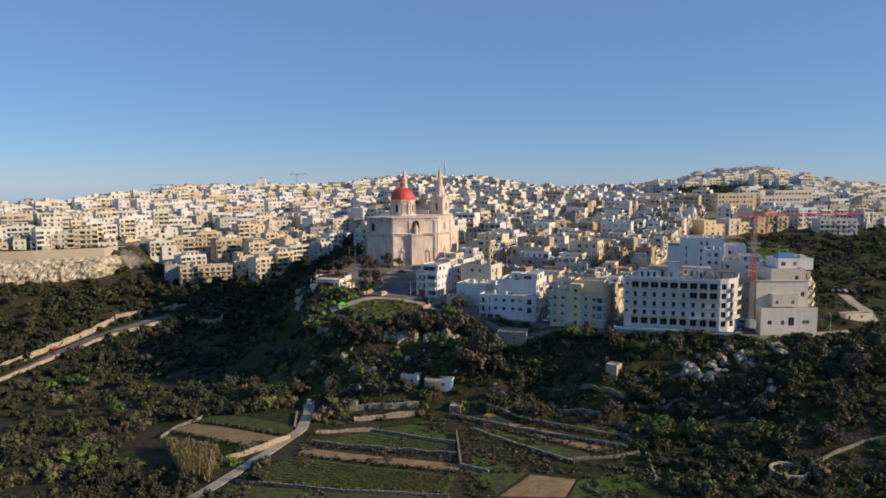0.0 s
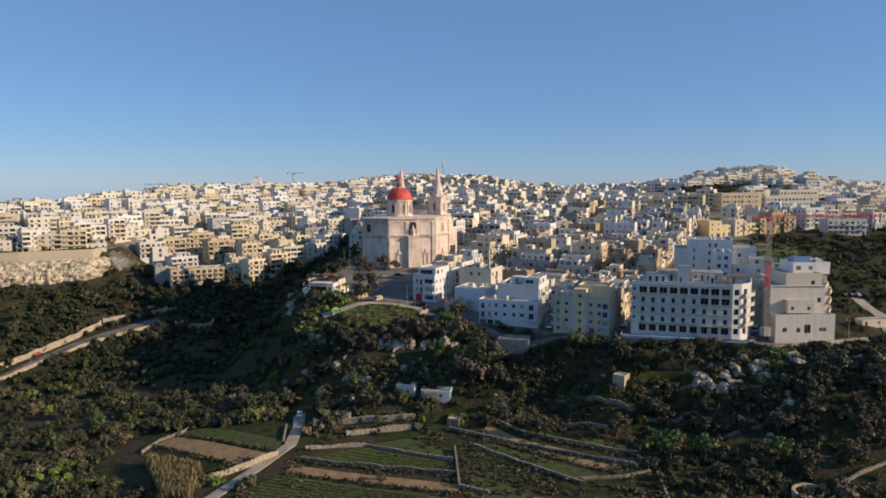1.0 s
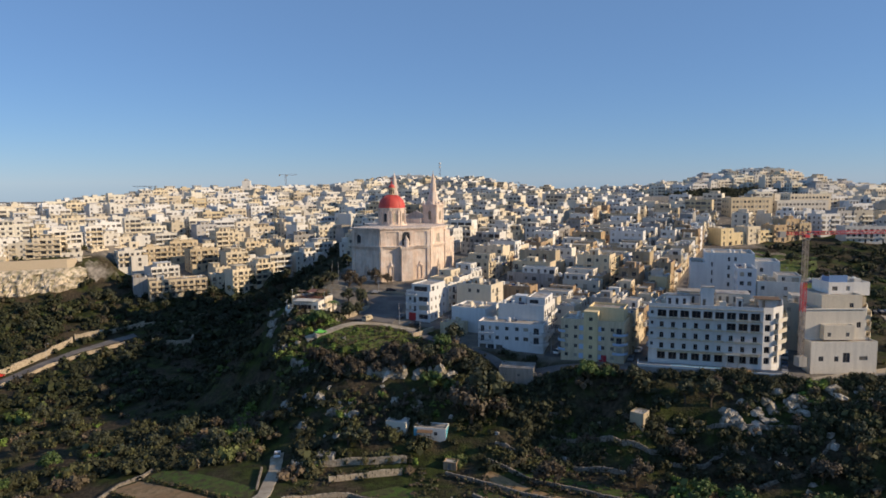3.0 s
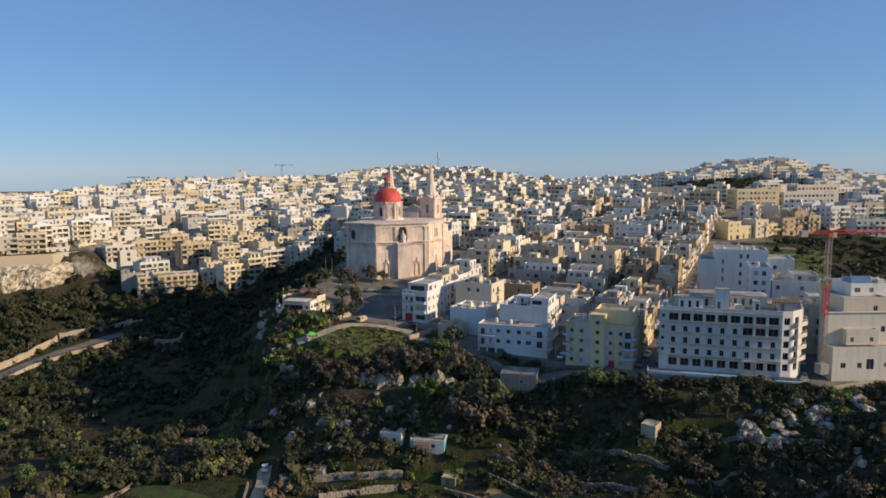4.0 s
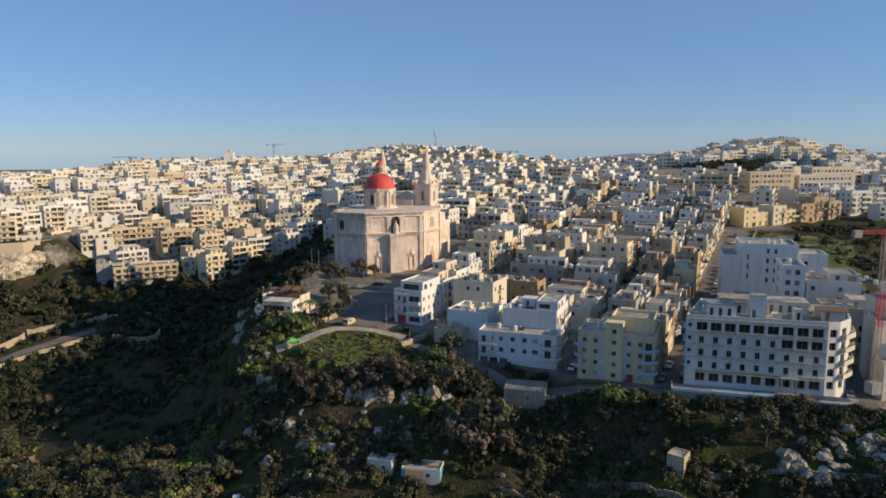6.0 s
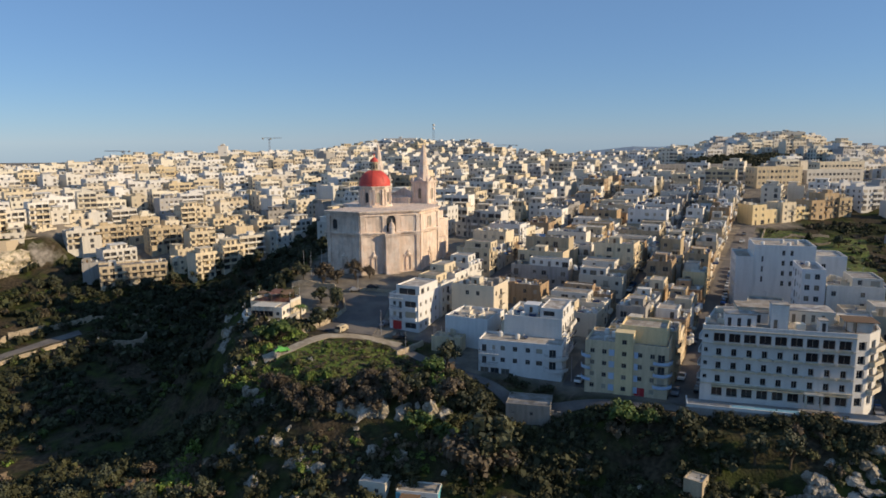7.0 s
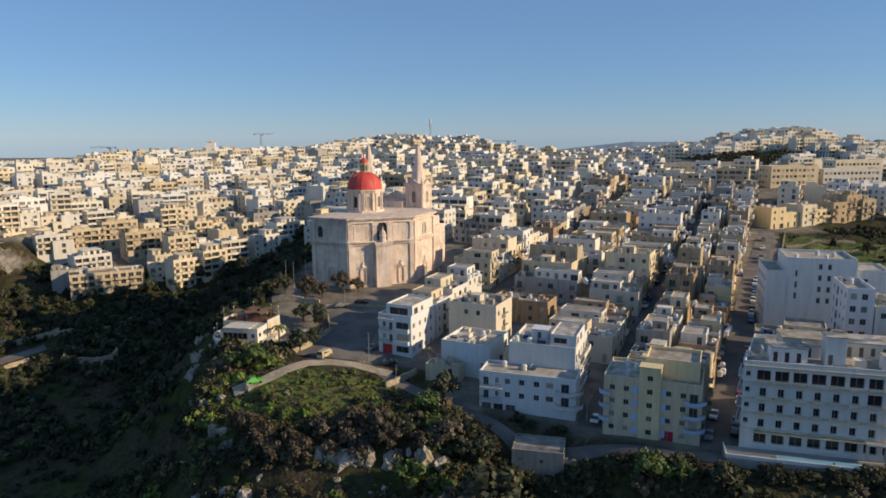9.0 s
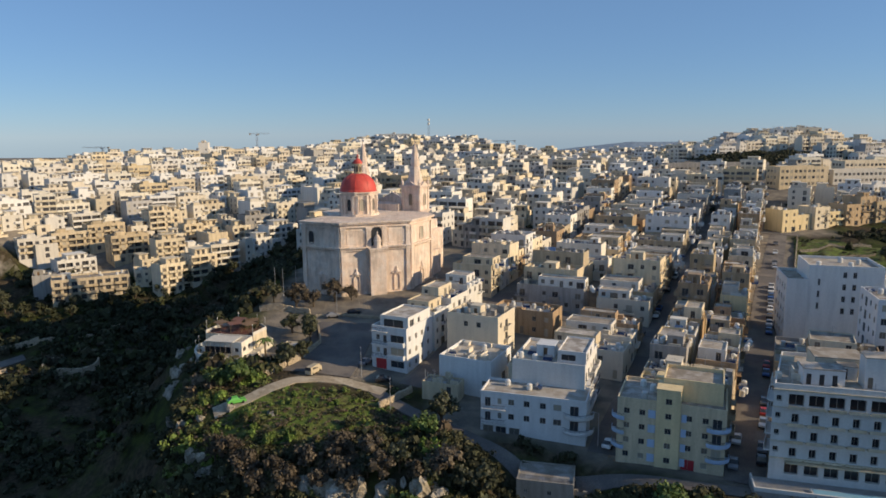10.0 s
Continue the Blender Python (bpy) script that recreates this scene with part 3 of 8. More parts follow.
def roof_clutter(g, W, D, top, rng, n):
    """Low party walls, sheds, vents and pipes over a flat roof."""
    for _ in range(n):
        x, y, r = rng.uniform(0.4, W - 0.9), rng.uniform(0.4, D - 0.9), rng.random()
        if r < 0.35:
            l, h = rng.uniform(1.5, 4.5), rng.uniform(0.5, 1.3)
            if rng.random() < 0.5:
                g.box(x, y, top, min(x + l, W - 0.3), y + 0.2, top + h, 0, False)
            else:
                g.box(x, y, top, x + 0.2, min(y + l, D - 0.3), top + h, 0, False)
        elif r < 0.55:
            w, d = rng.uniform(0.9, 2.0), rng.uniform(0.9, 2.0)
            g.box(x, y, top, min(x + w, W - 0.3), min(y + d, D - 0.3), top + rng.uniform(0.5, 2.0), 0, False)
        elif r < 0.8:
            g.box(x, y, top, x + rng.uniform(0.3, 0.6), y + rng.uniform(0.3, 0.8), top + rng.uniform(0.4, 1.0), 1, False)
        else:
            g.box(x, y, top, x + 0.09, y + 0.09, top + rng.uniform(1.4, 3.0), 1, False)


WALL_WORDS = {"tan": "tan weathered stone", "ochre": "ochre stone", "sunny": "yellow cream painted", "bright": "fresh white painted", "white": "white painted", "cream": "cream limestone", "stone": "honey-coloured stone", "grey": "bare grey rendered", "pale": "pale stone", "bluewash": "pale blue washed"}


def base_height(x, y, yaw, W, D):
    pts = [rot(a, b, yaw) for a, b in ((0, 0), (W, 0), (W, D), (0, D), (W / 2, D / 2))]
    hs = [height(x + a, y + b) for a, b in pts]
    return hs


def house(x, y, yaw, W, D, floors, mat, rng, fh=3.05, z=None, sides=(0, 1), label="", name="house", keep=0.9, every=3.1, door=0.35, many=3, hut=True, parapet=0.9, solid=0.5, group="town houses", upper=False):
    """A flat-roofed house whose front left corner stands at x, y."""
    hs = base_height(x, y, yaw, W, D)
    z = z if z is not None else 0.5 * (min(hs[0], hs[1]) + sum(hs) / len(hs))
    deep = max(z - min(hs) + 0.6, 0.6)
    H = floors * fh + parapet
    holes = {s: openings(W if s % 2 == 0 else D, floors, fh, 0.0, rng, every, door, s in (0, 1), keep if s in (0, 1) else keep * 0.5) for s in sides}
    words = label or f"{WALL_WORDS[mat]} {('one', 'two', 'three', 'four', 'five', 'six', 'seven')[floors - 1]}-storey flat-roofed house with a parapet"
    h = thing(name, x, y, z, yaw, words, "house", group)
    g, r = Geo(), Geo()
    shell(g, r, W, D, H, holes, parapet, -deep)
    part("wall", g, M[mat], h)
    part("roof", r, M["roof"], h)
    add_windows(h, W, D, holes, rng, M[mat], solid)
    g = Geo()
    roof_clutter(g, W, D, H - parapet, rng, rng.randint(10, 18))
    part("roof_clutter", g, [M[rng.choice((mat, "grey", "pale"))], M["steel"]], h, "low roof walls, vents and pipes", kind="stuff")
    if upper and W > 6.5 and D > 6:            # a set-back top floor
        uw, ud, uh = W * rng.uniform(0.5, 0.8), D * rng.uniform(0.5, 0.8), rng.uniform(2.6, 3.1)
        ux, uy = rng.choice((0.25, W - uw - 0.25)), rng.choice((D - ud - 0.25, 0.25 + (D - ud) * 0.5))
        uholes = {s_: openings((uw, ud)[s_ % 2], 1, uh, 0.0, rng, 2.6, 0.0, True, 0.8) for s_ in (0, 1)}
        g, r = Geo(), Geo()
        shell(g, r, uw, ud, uh + 0.3, uholes, 0.3, -0.2)
        m_up = pose(ux, uy, H - parapet)
        umat = M[rng.choice((mat, mat, "white", "cream"))]
        part("upper_floor", g, umat, h, m=m_up)
        part("upper_roof", r, M["roof"], h, m=m_up)
        for s_, some in uholes.items():
            sx, sy, turn = SIDE[s_](uw, ud)
            for x0, z0, x1, z1, big in some:
                part("window", window_of(x1 - x0, z1 - z0), None, h, m=m_up @ pose(sx, sy, 0, 0, 0, turn) @ pose(x0, 0.06, z0))
        g = Geo()
        g.bar((0, 0, 0), (0, 0, 2.6), 0.07)
        g.bar((-0.6, 0, 2.2), (0.6, 0, 2.2), 0.04)
        g.bar((-0.4, 0, 2.5), (0.4, 0, 2.5), 0.04)
        part("aerial", g, M["steel"], h, m=pose(ux + uw / 2, uy + ud / 2, H - parapet + uh))
        if ux < W / 2:
            roof_things(h, W - uw - 1.0, D, H - parapet, rng, M[mat], False, many, ux + uw + 0.6)
        else:
            roof_things(h, W - uw - 1.0, D, H - parapet, rng, M[mat], False, many, 0.0)
    else:
        roof_things(h, W, D, H - parapet, rng, M[mat], hut, many)
        if W > 5:
            g = Geo()
            a = rng.uniform(2.4, 4.2)
            g.bar((0, 0, 0), (0, 0, a), 0.07)
            g.bar((-0.6, 0, a - 0.3), (0.6, 0, a - 0.3), 0.05)
            part("aerial", g, M["steel"], h, m=pose(rng.uniform(1, W - 1), rng.uniform(1, D - 1), H - parapet))
    if W > 6 and D > 6 and rng.random() < 0.6:           # washing lines, sheds and screens in strong colours
        g = Geo()
        x, y, w = rng.uniform(1, W - 4.2), rng.uniform(1, D - 2.2), rng.uniform(1.2, 3.0)
        g.box(x, y, H - parapet, x + w, y + 0.08, H - parapet + rng.uniform(1.0, 1.9))
        g.box(x, y + 0.08, H - parapet, x + 0.08, y + 1.2, H - parapet + 1.2)
        part("roof_screen", g, M[rng.choice(("timber", "bluesheet", "awning", "white", "bright", "tan"))], h)
    return h
# ---- the parish church: octagonal body, drum and red dome, two bell towers ----
def arch_window(w, h, deep=0.25):
    g = Geo()
    pts = [(-w / 2, 0), (w / 2, 0), (w / 2, h - w / 2)] + [(w / 2 * math.cos(a * math.pi / 8), h - w / 2 + w / 2 * math.sin(a * math.pi / 8)) for a in range(1, 8)] + [(-w / 2, h - w / 2)]
    out = [(x * 1.22, z * 1.06 - 0.1) for x, z in pts]
    g.face([(x, -0.02, z) for x, z in pts], 1)
    n = len(pts)
    for i in range(n):
        j = (i + 1) % n
        g.face([(out[i][0], -deep, out[i][1]), (out[j][0], -deep, out[j][1]), (pts[j][0], -deep, pts[j][1]), (pts[i][0], -deep, pts[i][1])])
        g.face([(pts[i][0], -deep, pts[i][1]), (pts[j][0], -deep, pts[j][1]), (pts[j][0], -0.02, pts[j][1]), (pts[i][0], -0.02, pts[i][1])])
        g.face([(out[j][0], -deep, out[j][1]), (out[i][0], -deep, out[i][1]), (out[i][0], 0, out[i][1]), (out[j][0], 0, out[j][1])])
    return g


CH = (-21.6, 354.7)
CH_BASE = 36.0
church = thing("parish_church", *CH, CH_BASE, GRID, "baroque limestone parish church with red dome and two bell towers", "church")


def inset(poly, d):
    """Moves a convex outline inwards (outwards for d < 0)."""
    out, n = [], len(poly)
    for i in range(n):
        (ax, ay), (bx, by), (cx, cy) = poly[i - 1], poly[i], poly[(i + 1) % n]
        u = Vector((bx - ax, by - ay)).normalized()
        v = Vector((cx - bx, cy - by)).normalized()
        n1, n2 = Vector((-u.y, u.x)), Vector((-v.y, v.x))
        m = (n1 + n2).normalized()
        out.append((bx + m.x * d / max(m.dot(n1), 0.3), by + m.y * d / max(m.dot(n1), 0.3)))
    return out


BODY = [(-7.6, -21.7), (6.9, -21.7), (23.0, -5.6), (23.0, 10.0), (17.0, 16.0), (-17.0, 16.0), (-17.0, 4.0), (-7.6, -4.0)]
TOP = 26.4
g = Geo()
g.prism(BODY, -3, TOP - 0.6)
part("body", g, M["church"], church)
g = Geo()
g.prism(inset(BODY, -0.55), 3.0, 3.5)
part("plinth_band", g, M["church"], church)
for z, d, h in ((17.4, 0.6, 0.25), (18.0, 0.8, 0.35), (18.35, 1.15, 0.35), (TOP - 1.6, 0.55, 0.3), (TOP - 0.6, 0.7, 0.35), (TOP - 0.25, 1.0, 0.45)):
    g = Geo()
    g.prism(inset(BODY, -d), z, z + h)
    part("cornice", g, M["church"], church)
g = Geo()
g.prism(inset(BODY, 0.9), TOP - 0.2, TOP + 0.25)
part("roof", g, M["church"], church)
# pilasters, panels and openings, face by face
for i in range(8):
    (ax, ay), (bx, by) = BODY[i], BODY[(i + 1) % 8]
    w = math.hypot(bx - ax, by - ay)
    turn = math.degrees(math.atan2(by - ay, bx - ax))
    face_m = pose(ax, ay, 0, 0, 0, turn)
    spots = [0.0, w - 1.5] + ([w * 0.36, w * 0.66 - 1.5] if w > 18 else [])
    for x in spots:
        for z0, z1 in ((3.5, 18.0), (18.7, TOP - 1.6)):
            g = Geo()
            g.box(0.1, -0.5, z0, 1.4, 0.0, z1)
            g.box(-0.05, -0.65, z0, 1.55, 0.0, z0 + 0.8)
            g.box(-0.05, -0.65, z1 - 0.7, 1.55, 0.0, z1)
            part("pilaster", g, M["church"], church, m=face_m @ pose(x, 0, 0))
    spans = [(1.5, w * 0.36), (w * 0.66, w - 1.5)] if w > 18 else [(1.5, w - 1.5)]
    for x0, x1 in spans:
        c = (x0 + x1) / 2
        if x1 - x0 > 3:
            part("door_surround", arch_window(1.7, 5.2, 0.4), [M["church"], M["church"]], church, m=face_m @ pose(c, 0, 4.0))
            g = Geo()
            g.prism([(-1.5, -0.55), (1.5, -0.55), (1.5, 0.0), (-1.5, 0.0)], 9.5, 9.9)
            g.ring(0, -0.2, [(0.9, 9.9), (0.7, 10.4), (0.3, 10.9), (0.35, 11.3), (0.1, 11.7)], 8)
            part("pediment", g, M["church"], church, m=face_m @ pose(c, 0, 0))
            g = Geo()
            for a, b, e, f in ((x0 + 0.5, 19.6, x1 - 0.5, 19.85), (x0 + 0.5, 23.6, x1 - 0.5, 23.85), (x0 + 0.5, 19.85, x0 + 0.75, 23.6), (x1 - 0.75, 19.85, x1 - 0.5, 23.6)):
                g.box(a, -0.14, b, e, 0.0, f)
            part("wall_panel", g, M["church"], church, m=face_m)
    if w > 18:                       # stair turret with its small cupola in front of a tall niche
        cx = w * 0.51
        t = Geo()
        t.box(cx - 2.6, -2.4, -3, cx + 2.6, 0.0, 18.0)
        t.box(cx - 2.9, -2.7, 17.2, cx + 2.9, 0.0, 17.8)
        t.box(cx - 3.1, -2.9, 17.8, cx + 3.1, 0.0, 18.3)
        part("stair_turret", t, M["church"], church, m=face_m)
        t = Geo()
        t.ring(cx, -1.2, [(1.15, 18.3), (1.15, 20.2), (1.4, 20.3), (1.4, 20.6), (1.25, 20.7), (1.05, 21.5), (0.6, 22.2), (0.25, 22.5), (0.25, 23.0), (0.05, 23.6)], 10)
        part("cupola", t, M["church"], church, m=face_m)
        part("niche", arch_window(3.6, 6.2, 0.5), [M["church"], M["glass"]], church, m=face_m @ pose(cx, 0, 18.8))
    elif 8 < w < 18 and i in (0, 4, 2, 6):
        part("upper_window", arch_window(2.2, 4.2), [M["church"], M["glass"]], church, m=face_m @ pose(w * (0.24 if i == 0 else 0.5), -0.05, 19.4))
# drum, dome and lantern
DR = 5.7
g = Geo()
oct_ = lambda r: [(r / math.cos(math.pi / 8) * math.cos(math.pi / 8 + TAU * i / 8), r / math.cos(math.pi / 8) * math.sin(math.pi / 8 + TAU * i / 8)) for i in range(8)]
g.prism(oct_(DR + 0.8), TOP, TOP + 1.0)
g.prism(oct_(DR), TOP + 1.0, 34.4)
part("drum", g, M["church"], church)
for z, d, h in ((33.5, 0.25, 0.3), (34.1, 0.4, 0.3), (34.4, 0.7, 0.35)):
    g = Geo()
    g.prism(oct_(DR + d), z, z + h)
    part("drum_cornice", g, M["church"], church)
for i in range(8):
    a = TAU * i / 8
    fm = pose(DR * math.cos(a), DR * math.sin(a), 0, 0, 0, math.degrees(a) + 90)
    part("drum_window", arch_window(1.6, 4.0, 0.3), [M["church"], M["glass"]], church, m=fm @ pose(0, 0, TOP + 2.0))
    b = a + math.pi / 8
    for s in (-0.75, 0.75):
        g = Geo()
        g.box(s - 0.35, -0.4, TOP + 1.0, s + 0.35, 0.3, 33.5)
        g.box(s - 0.45, -0.5, 32.9, s + 0.45, 0.3, 33.5)
        part("pilaster", g, M["church"], church, m=pose(DR * 1.06 * math.cos(b), DR * 1.06 * math.sin(b), 0, 0, 0, math.degrees(b) + 90))
g = Geo()
g.ring(0, 0, [(6.25, 34.75), (6.25, 35.0)] + [(6.2 * math.cos(t) ** 0.9, 35.0 + 5.9 * math.sin(t)) for t in np.linspace(0, 1.37, 11)], 32)
dome = part("dome", g, M["dome"], church, "red painted ribbed dome")
dome.data.polygons.foreach_set("use_smooth", [True] * len(dome.data.polygons))
for i in range(8):
    a = TAU * i / 8 + math.pi / 8
    g = Geo()
    pts = [(6.25 * math.cos(t) ** 0.9, 35.05 + 5.92 * math.sin(t)) for t in np.linspace(0, 1.3, 9)]
    for (r0, z0), (r1, z1) in zip(pts, pts[1:]):
        g.bar((r0 - 0.08, 0, z0), (r1 - 0.08, 0, z1), 0.2)
    part("rib", g, M["dome"], dome, m=pose(0, 0, 0, 0, 0, math.degrees(a)))
g = Geo()
g.ring(0, 0, [(1.75, 40.5), (1.75, 41.0), (1.35, 41.1), (1.35, 43.6), (1.75, 43.7), (1.75, 44.1)], 8)
lantern = part("lantern", g, M["stone"], church)
for i in range(8):
    part("lantern_window", arch_window(0.6, 1.9, 0.08), [M["stone"], M["glass"]], lantern, m=pose(1.26 * math.cos(TAU * (i + 0.5) / 8), 1.26 * math.sin(TAU * (i + 0.5) / 8), 41.35, 0, 0, 360 * (i + 0.5) / 8 + 90))
g = Geo()
g.ring(0, 0, [(1.6, 44.1), (1.5, 44.7), (1.1, 45.3), (0.55, 45.7), (0.2, 45.9), (0.12, 46.4), (0.3, 46.6), (0.3, 46.9), (0.05, 47.1), (0.05, 48.6)], 12)
part("lantern_cap", g, M["dome"], church, "small red cap with a finial")


def bell_tower(x, y):
    t = 4.0
    tower = Geo()
    tower.box(-t, -t, -3, t, t, 20.0)
    body = part("bell_tower", tower, M["church"], church, "square stone bell tower with an octagonal spire", m=pose(x, y, 0))
    for z, d, h in ((18.0, 0.5, 0.5), (26.0, 0.35, 0.4), (26.4, 0.75, 0.45), (34.9, 0.4, 0.4), (35.3, 0.8, 0.45)):
        g = Geo()
        e = t + d if z < 26 else t - 0.4 + d
        g.box(-e, -e, z, e, e, z + h)
        part("cornice", g, M["church"], body)
    g = Geo()
    e = t - 0.4
    g.box(-e, -e, 20.0, e, e, 35.3)
    part("belfry", g, M["church"], body)
    for i in range(4):
        fm = pose(0, 0, 0, 0, 0, 90 * i)
        part("belfry_opening", arch_window(1.5, 4.2, 0.3), [M["church"], M["glass"]], body, m=fm @ pose(0, -e, 28.6))
        part("lower_opening", arch_window(3.4, 6.6, 0.6), [M["church"], M["dark_glass"]], body, m=fm @ pose(0, -t, 18.9))
        for s in (-1, 1):
            g = Geo()
            g.box(s * (e - 0.6) - 0.55, -e - 0.25, 26.9, s * (e - 0.6) + 0.55, -e, 34.9)
            part("pilaster", g, M["church"], body, m=fm)
        g = Geo()
        g.ring(e - 0.2, e - 0.2, [(0.5, 35.7), (0.5, 36.4), (0.62, 36.6), (0.4, 37.1), (0.08, 38.0)], 8)
        part("pinnacle", g, M["church"], body, m=fm)
        g = Geo()
        g.face([(-2.2, -e - 0.3, 35.75), (2.2, -e - 0.3, 35.75), (0, -e - 0.3, 37.2)])
        g.face([(2.2, -e + 0.5, 35.75), (-2.2, -e + 0.5, 35.75), (0, -e + 0.5, 37.2)])
        g.face([(2.2, -e - 0.3, 35.75), (2.2, -e + 0.5, 35.75), (0, -e + 0.5, 37.2), (0, -e - 0.3, 37.2)])
        g.face([(-2.2, -e + 0.5, 35.75), (-2.2, -e - 0.3, 35.75), (0, -e - 0.3, 37.2), (0, -e + 0.5, 37.2)])
        part("gable", g, M["church"], body, m=fm)
    g = Geo()
    g.ring(0, 0, [(3.4, 35.7), (3.1, 36.6), (2.6, 38.0), (2.15, 40.0), (1.85, 42.0), (1.6, 42.3), (1.5, 44.2), (1.05, 47.2), (0.7, 49.4), (0.45, 49.7), (0.5, 50.1), (0.15, 50.6), (0.06, 52.2)], 8, turn=math.pi / 8)
    part("spire", g, M["church"], body)


bell_tower(11.0, 20.8)
bell_tower(-11.0, 20.8)
g = Geo()
g.prism([(-15, 15), (15, 15), (15, 22.5), (-15, 22.5)], -3, 18)
g.prism([(-7, 15), (7, 15), (7, 24), (-7, 24)], -3, 29)
g.face([(-7.6, 24.2, 29), (7.6, 24.2, 29), (0, 24.2, 32.5)][::-1])
g.face([(-7.6, 22.8, 29), (7.6, 22.8, 29), (0, 22.8, 32.5)])
g.face([(7.6, 22.8, 29), (7.6, 24.2, 29), (0, 24.2, 32.5), (0, 22.8, 32.5)])
g.face([(-7.6, 24.2, 29), (-7.6, 22.8, 29), (0, 22.8, 32.5), (0, 24.2, 32.5)])
part("facade", g, M["church"], church)
g = Geo()
g.prism([(15, 6), (22, 6), (22, 19), (15, 19)], -3, 13.5)
g.prism([(14.9, 5.6), (22.4, 5.6), (22.4, 19.4), (14.9, 19.4)], 12.8, 13.3)
part("side_wing", g, M["church"], church)
g = Geo()
g.prism([(15.2, 15.5), (20.5, 15.5), (20.5, 24.0), (15.2, 24.0)], -3, 20.4)
g.prism([(14.9, 15.2), (20.9, 15.2), (20.9, 24.3), (14.9, 24.3)], 19.4, 19.9)
g.prism([(15.8, 17.0), (19.0, 17.0), (19.0, 22.5), (15.8, 22.5)], 20.4, 23.6)
part("tower_buttress", g, M["church"], church)


# ---- the buildings along the town's edge ----
R = random.Random(11)


def blank(h, W, D, H, mat, holes, deep=2.0, parapet=0.9):
    g, r = Geo(), Geo()
    shell(g, r, W, D, H, holes, parapet, -deep)
    part("wall", g, M[mat], h)
    part("roof", r, M["roof"], h)
    add_windows(h, W, D, holes, R, M[mat], 0.5, False)


def poly_block(h, corners, H, holes, mat, parapet=0.8, base=-3.0, deep=0.22):
    """A flat-roofed block over any counter-clockwise outline; holes: by side, (x0, z0, x1, z1)."""
    g, r = Geo(), Geo()
    n = len(corners)
    inner = inset(corners, 0.22)
    for i in range(n):
        (ax, ay), (bx, by) = corners[i], corners[(i + 1) % n]
        w = math.hypot(bx - ax, by - ay)
        d = ((bx - ax) / w, (by - ay) / w)
        g.wall((ax, ay), d, w, base, H, holes.get(i, ()), deep)
        turn = math.degrees(math.atan2(d[1], d[0]))
        for x0, z0, x1, z1 in holes.get(i, ()):
            ob = part("window", window_of(x1 - x0, z1 - z0), None, h, m=pose(ax, ay, 0, 0, 0, turn) @ pose(x0, deep - 0.16, z0))
            ob.material_slots[1].link = "OBJECT"
            ob.material_slots[1].material = M["dark_glass"]
        p, q = inner[i], inner[(i + 1) % n]
        g.face([(ax, ay, H), (bx, by, H), (*q, H), (*p, H)])
        g.face([(*q, H - parapet), (*p, H - parapet), (*p, H), (*q, H)])
    r.prism(inset(corners, 0.224), H - parapet - 0.25, H - parapet)
    part("wall", g, M[mat], h)
    part("roof", r, M["roof"], h)


# the large pale hotel: a long front with ranks of openings, and a chamfered corner with stacked balconies
HOTEL_FH = 3.08
hotel = thing("hotel", 61.5, 229.6, 31.3, -17, "white five-storey hotel, unfinished, with ranks of dark openings and shallow bands", "hotel")
HOTEL = [(0, 0), (30.4, 0), (33.0, 1.0), (36.2, 5.4), (38.2, 19.0), (4.5, 19.0)]
BAY = 3.1
holes = {0: [], 1: [], 2: [], 3: [], 5: []}
for f in range(5):
    z = f * HOTEL_FH
    for c in range(9):
        x = 3.6 + BAY * c
        if f == 0:
            holes[0].append((x - 1.1, z + 0.1, x + 1.1, z + 2.4))
        elif f == 4 or (f == 3 and c > 5):
            holes[0].append((x - 1.2, z + 0.2, x + 1.2, z + 2.25))
        else:
            holes[0].append((x - 0.55, z + 0.2, x + 0.55, z + 1.85))
    if f:
        holes[0].append((0.5, z + 0.9, 1.3, z + 1.9))
    holes[1].append((0.5, z + 0.3, 2.2, z + 2.2))
    holes[2].append((1.2, z + 0.2, 3.3, z + 2.2))
    for c in range(3):
        holes[3].append((1.5 + 4.2 * c, z + 0.25, 3.1 + 4.2 * c, z + 2.2))
        holes[5].append((2.0 + 5.0 * c, z + 0.9, 2.9 + 5.0 * c, z + 2.1))
poly_block(hotel, HOTEL, 16.3, holes, "bright", 0.7, -3.0, 0.6)
for f in range(1, 6):                      # the bands run round the front and the chamfer
    g = Geo()
    z = f * HOTEL_FH
    g.prism([(-0.15, -0.28), (30.5, -0.28), (30.4, -0.004), (0.0, -0.004)], z - 0.2, z)
    part("floor_band", g, M["pale"] if 1 < f < 5 else M["cream"], hotel)
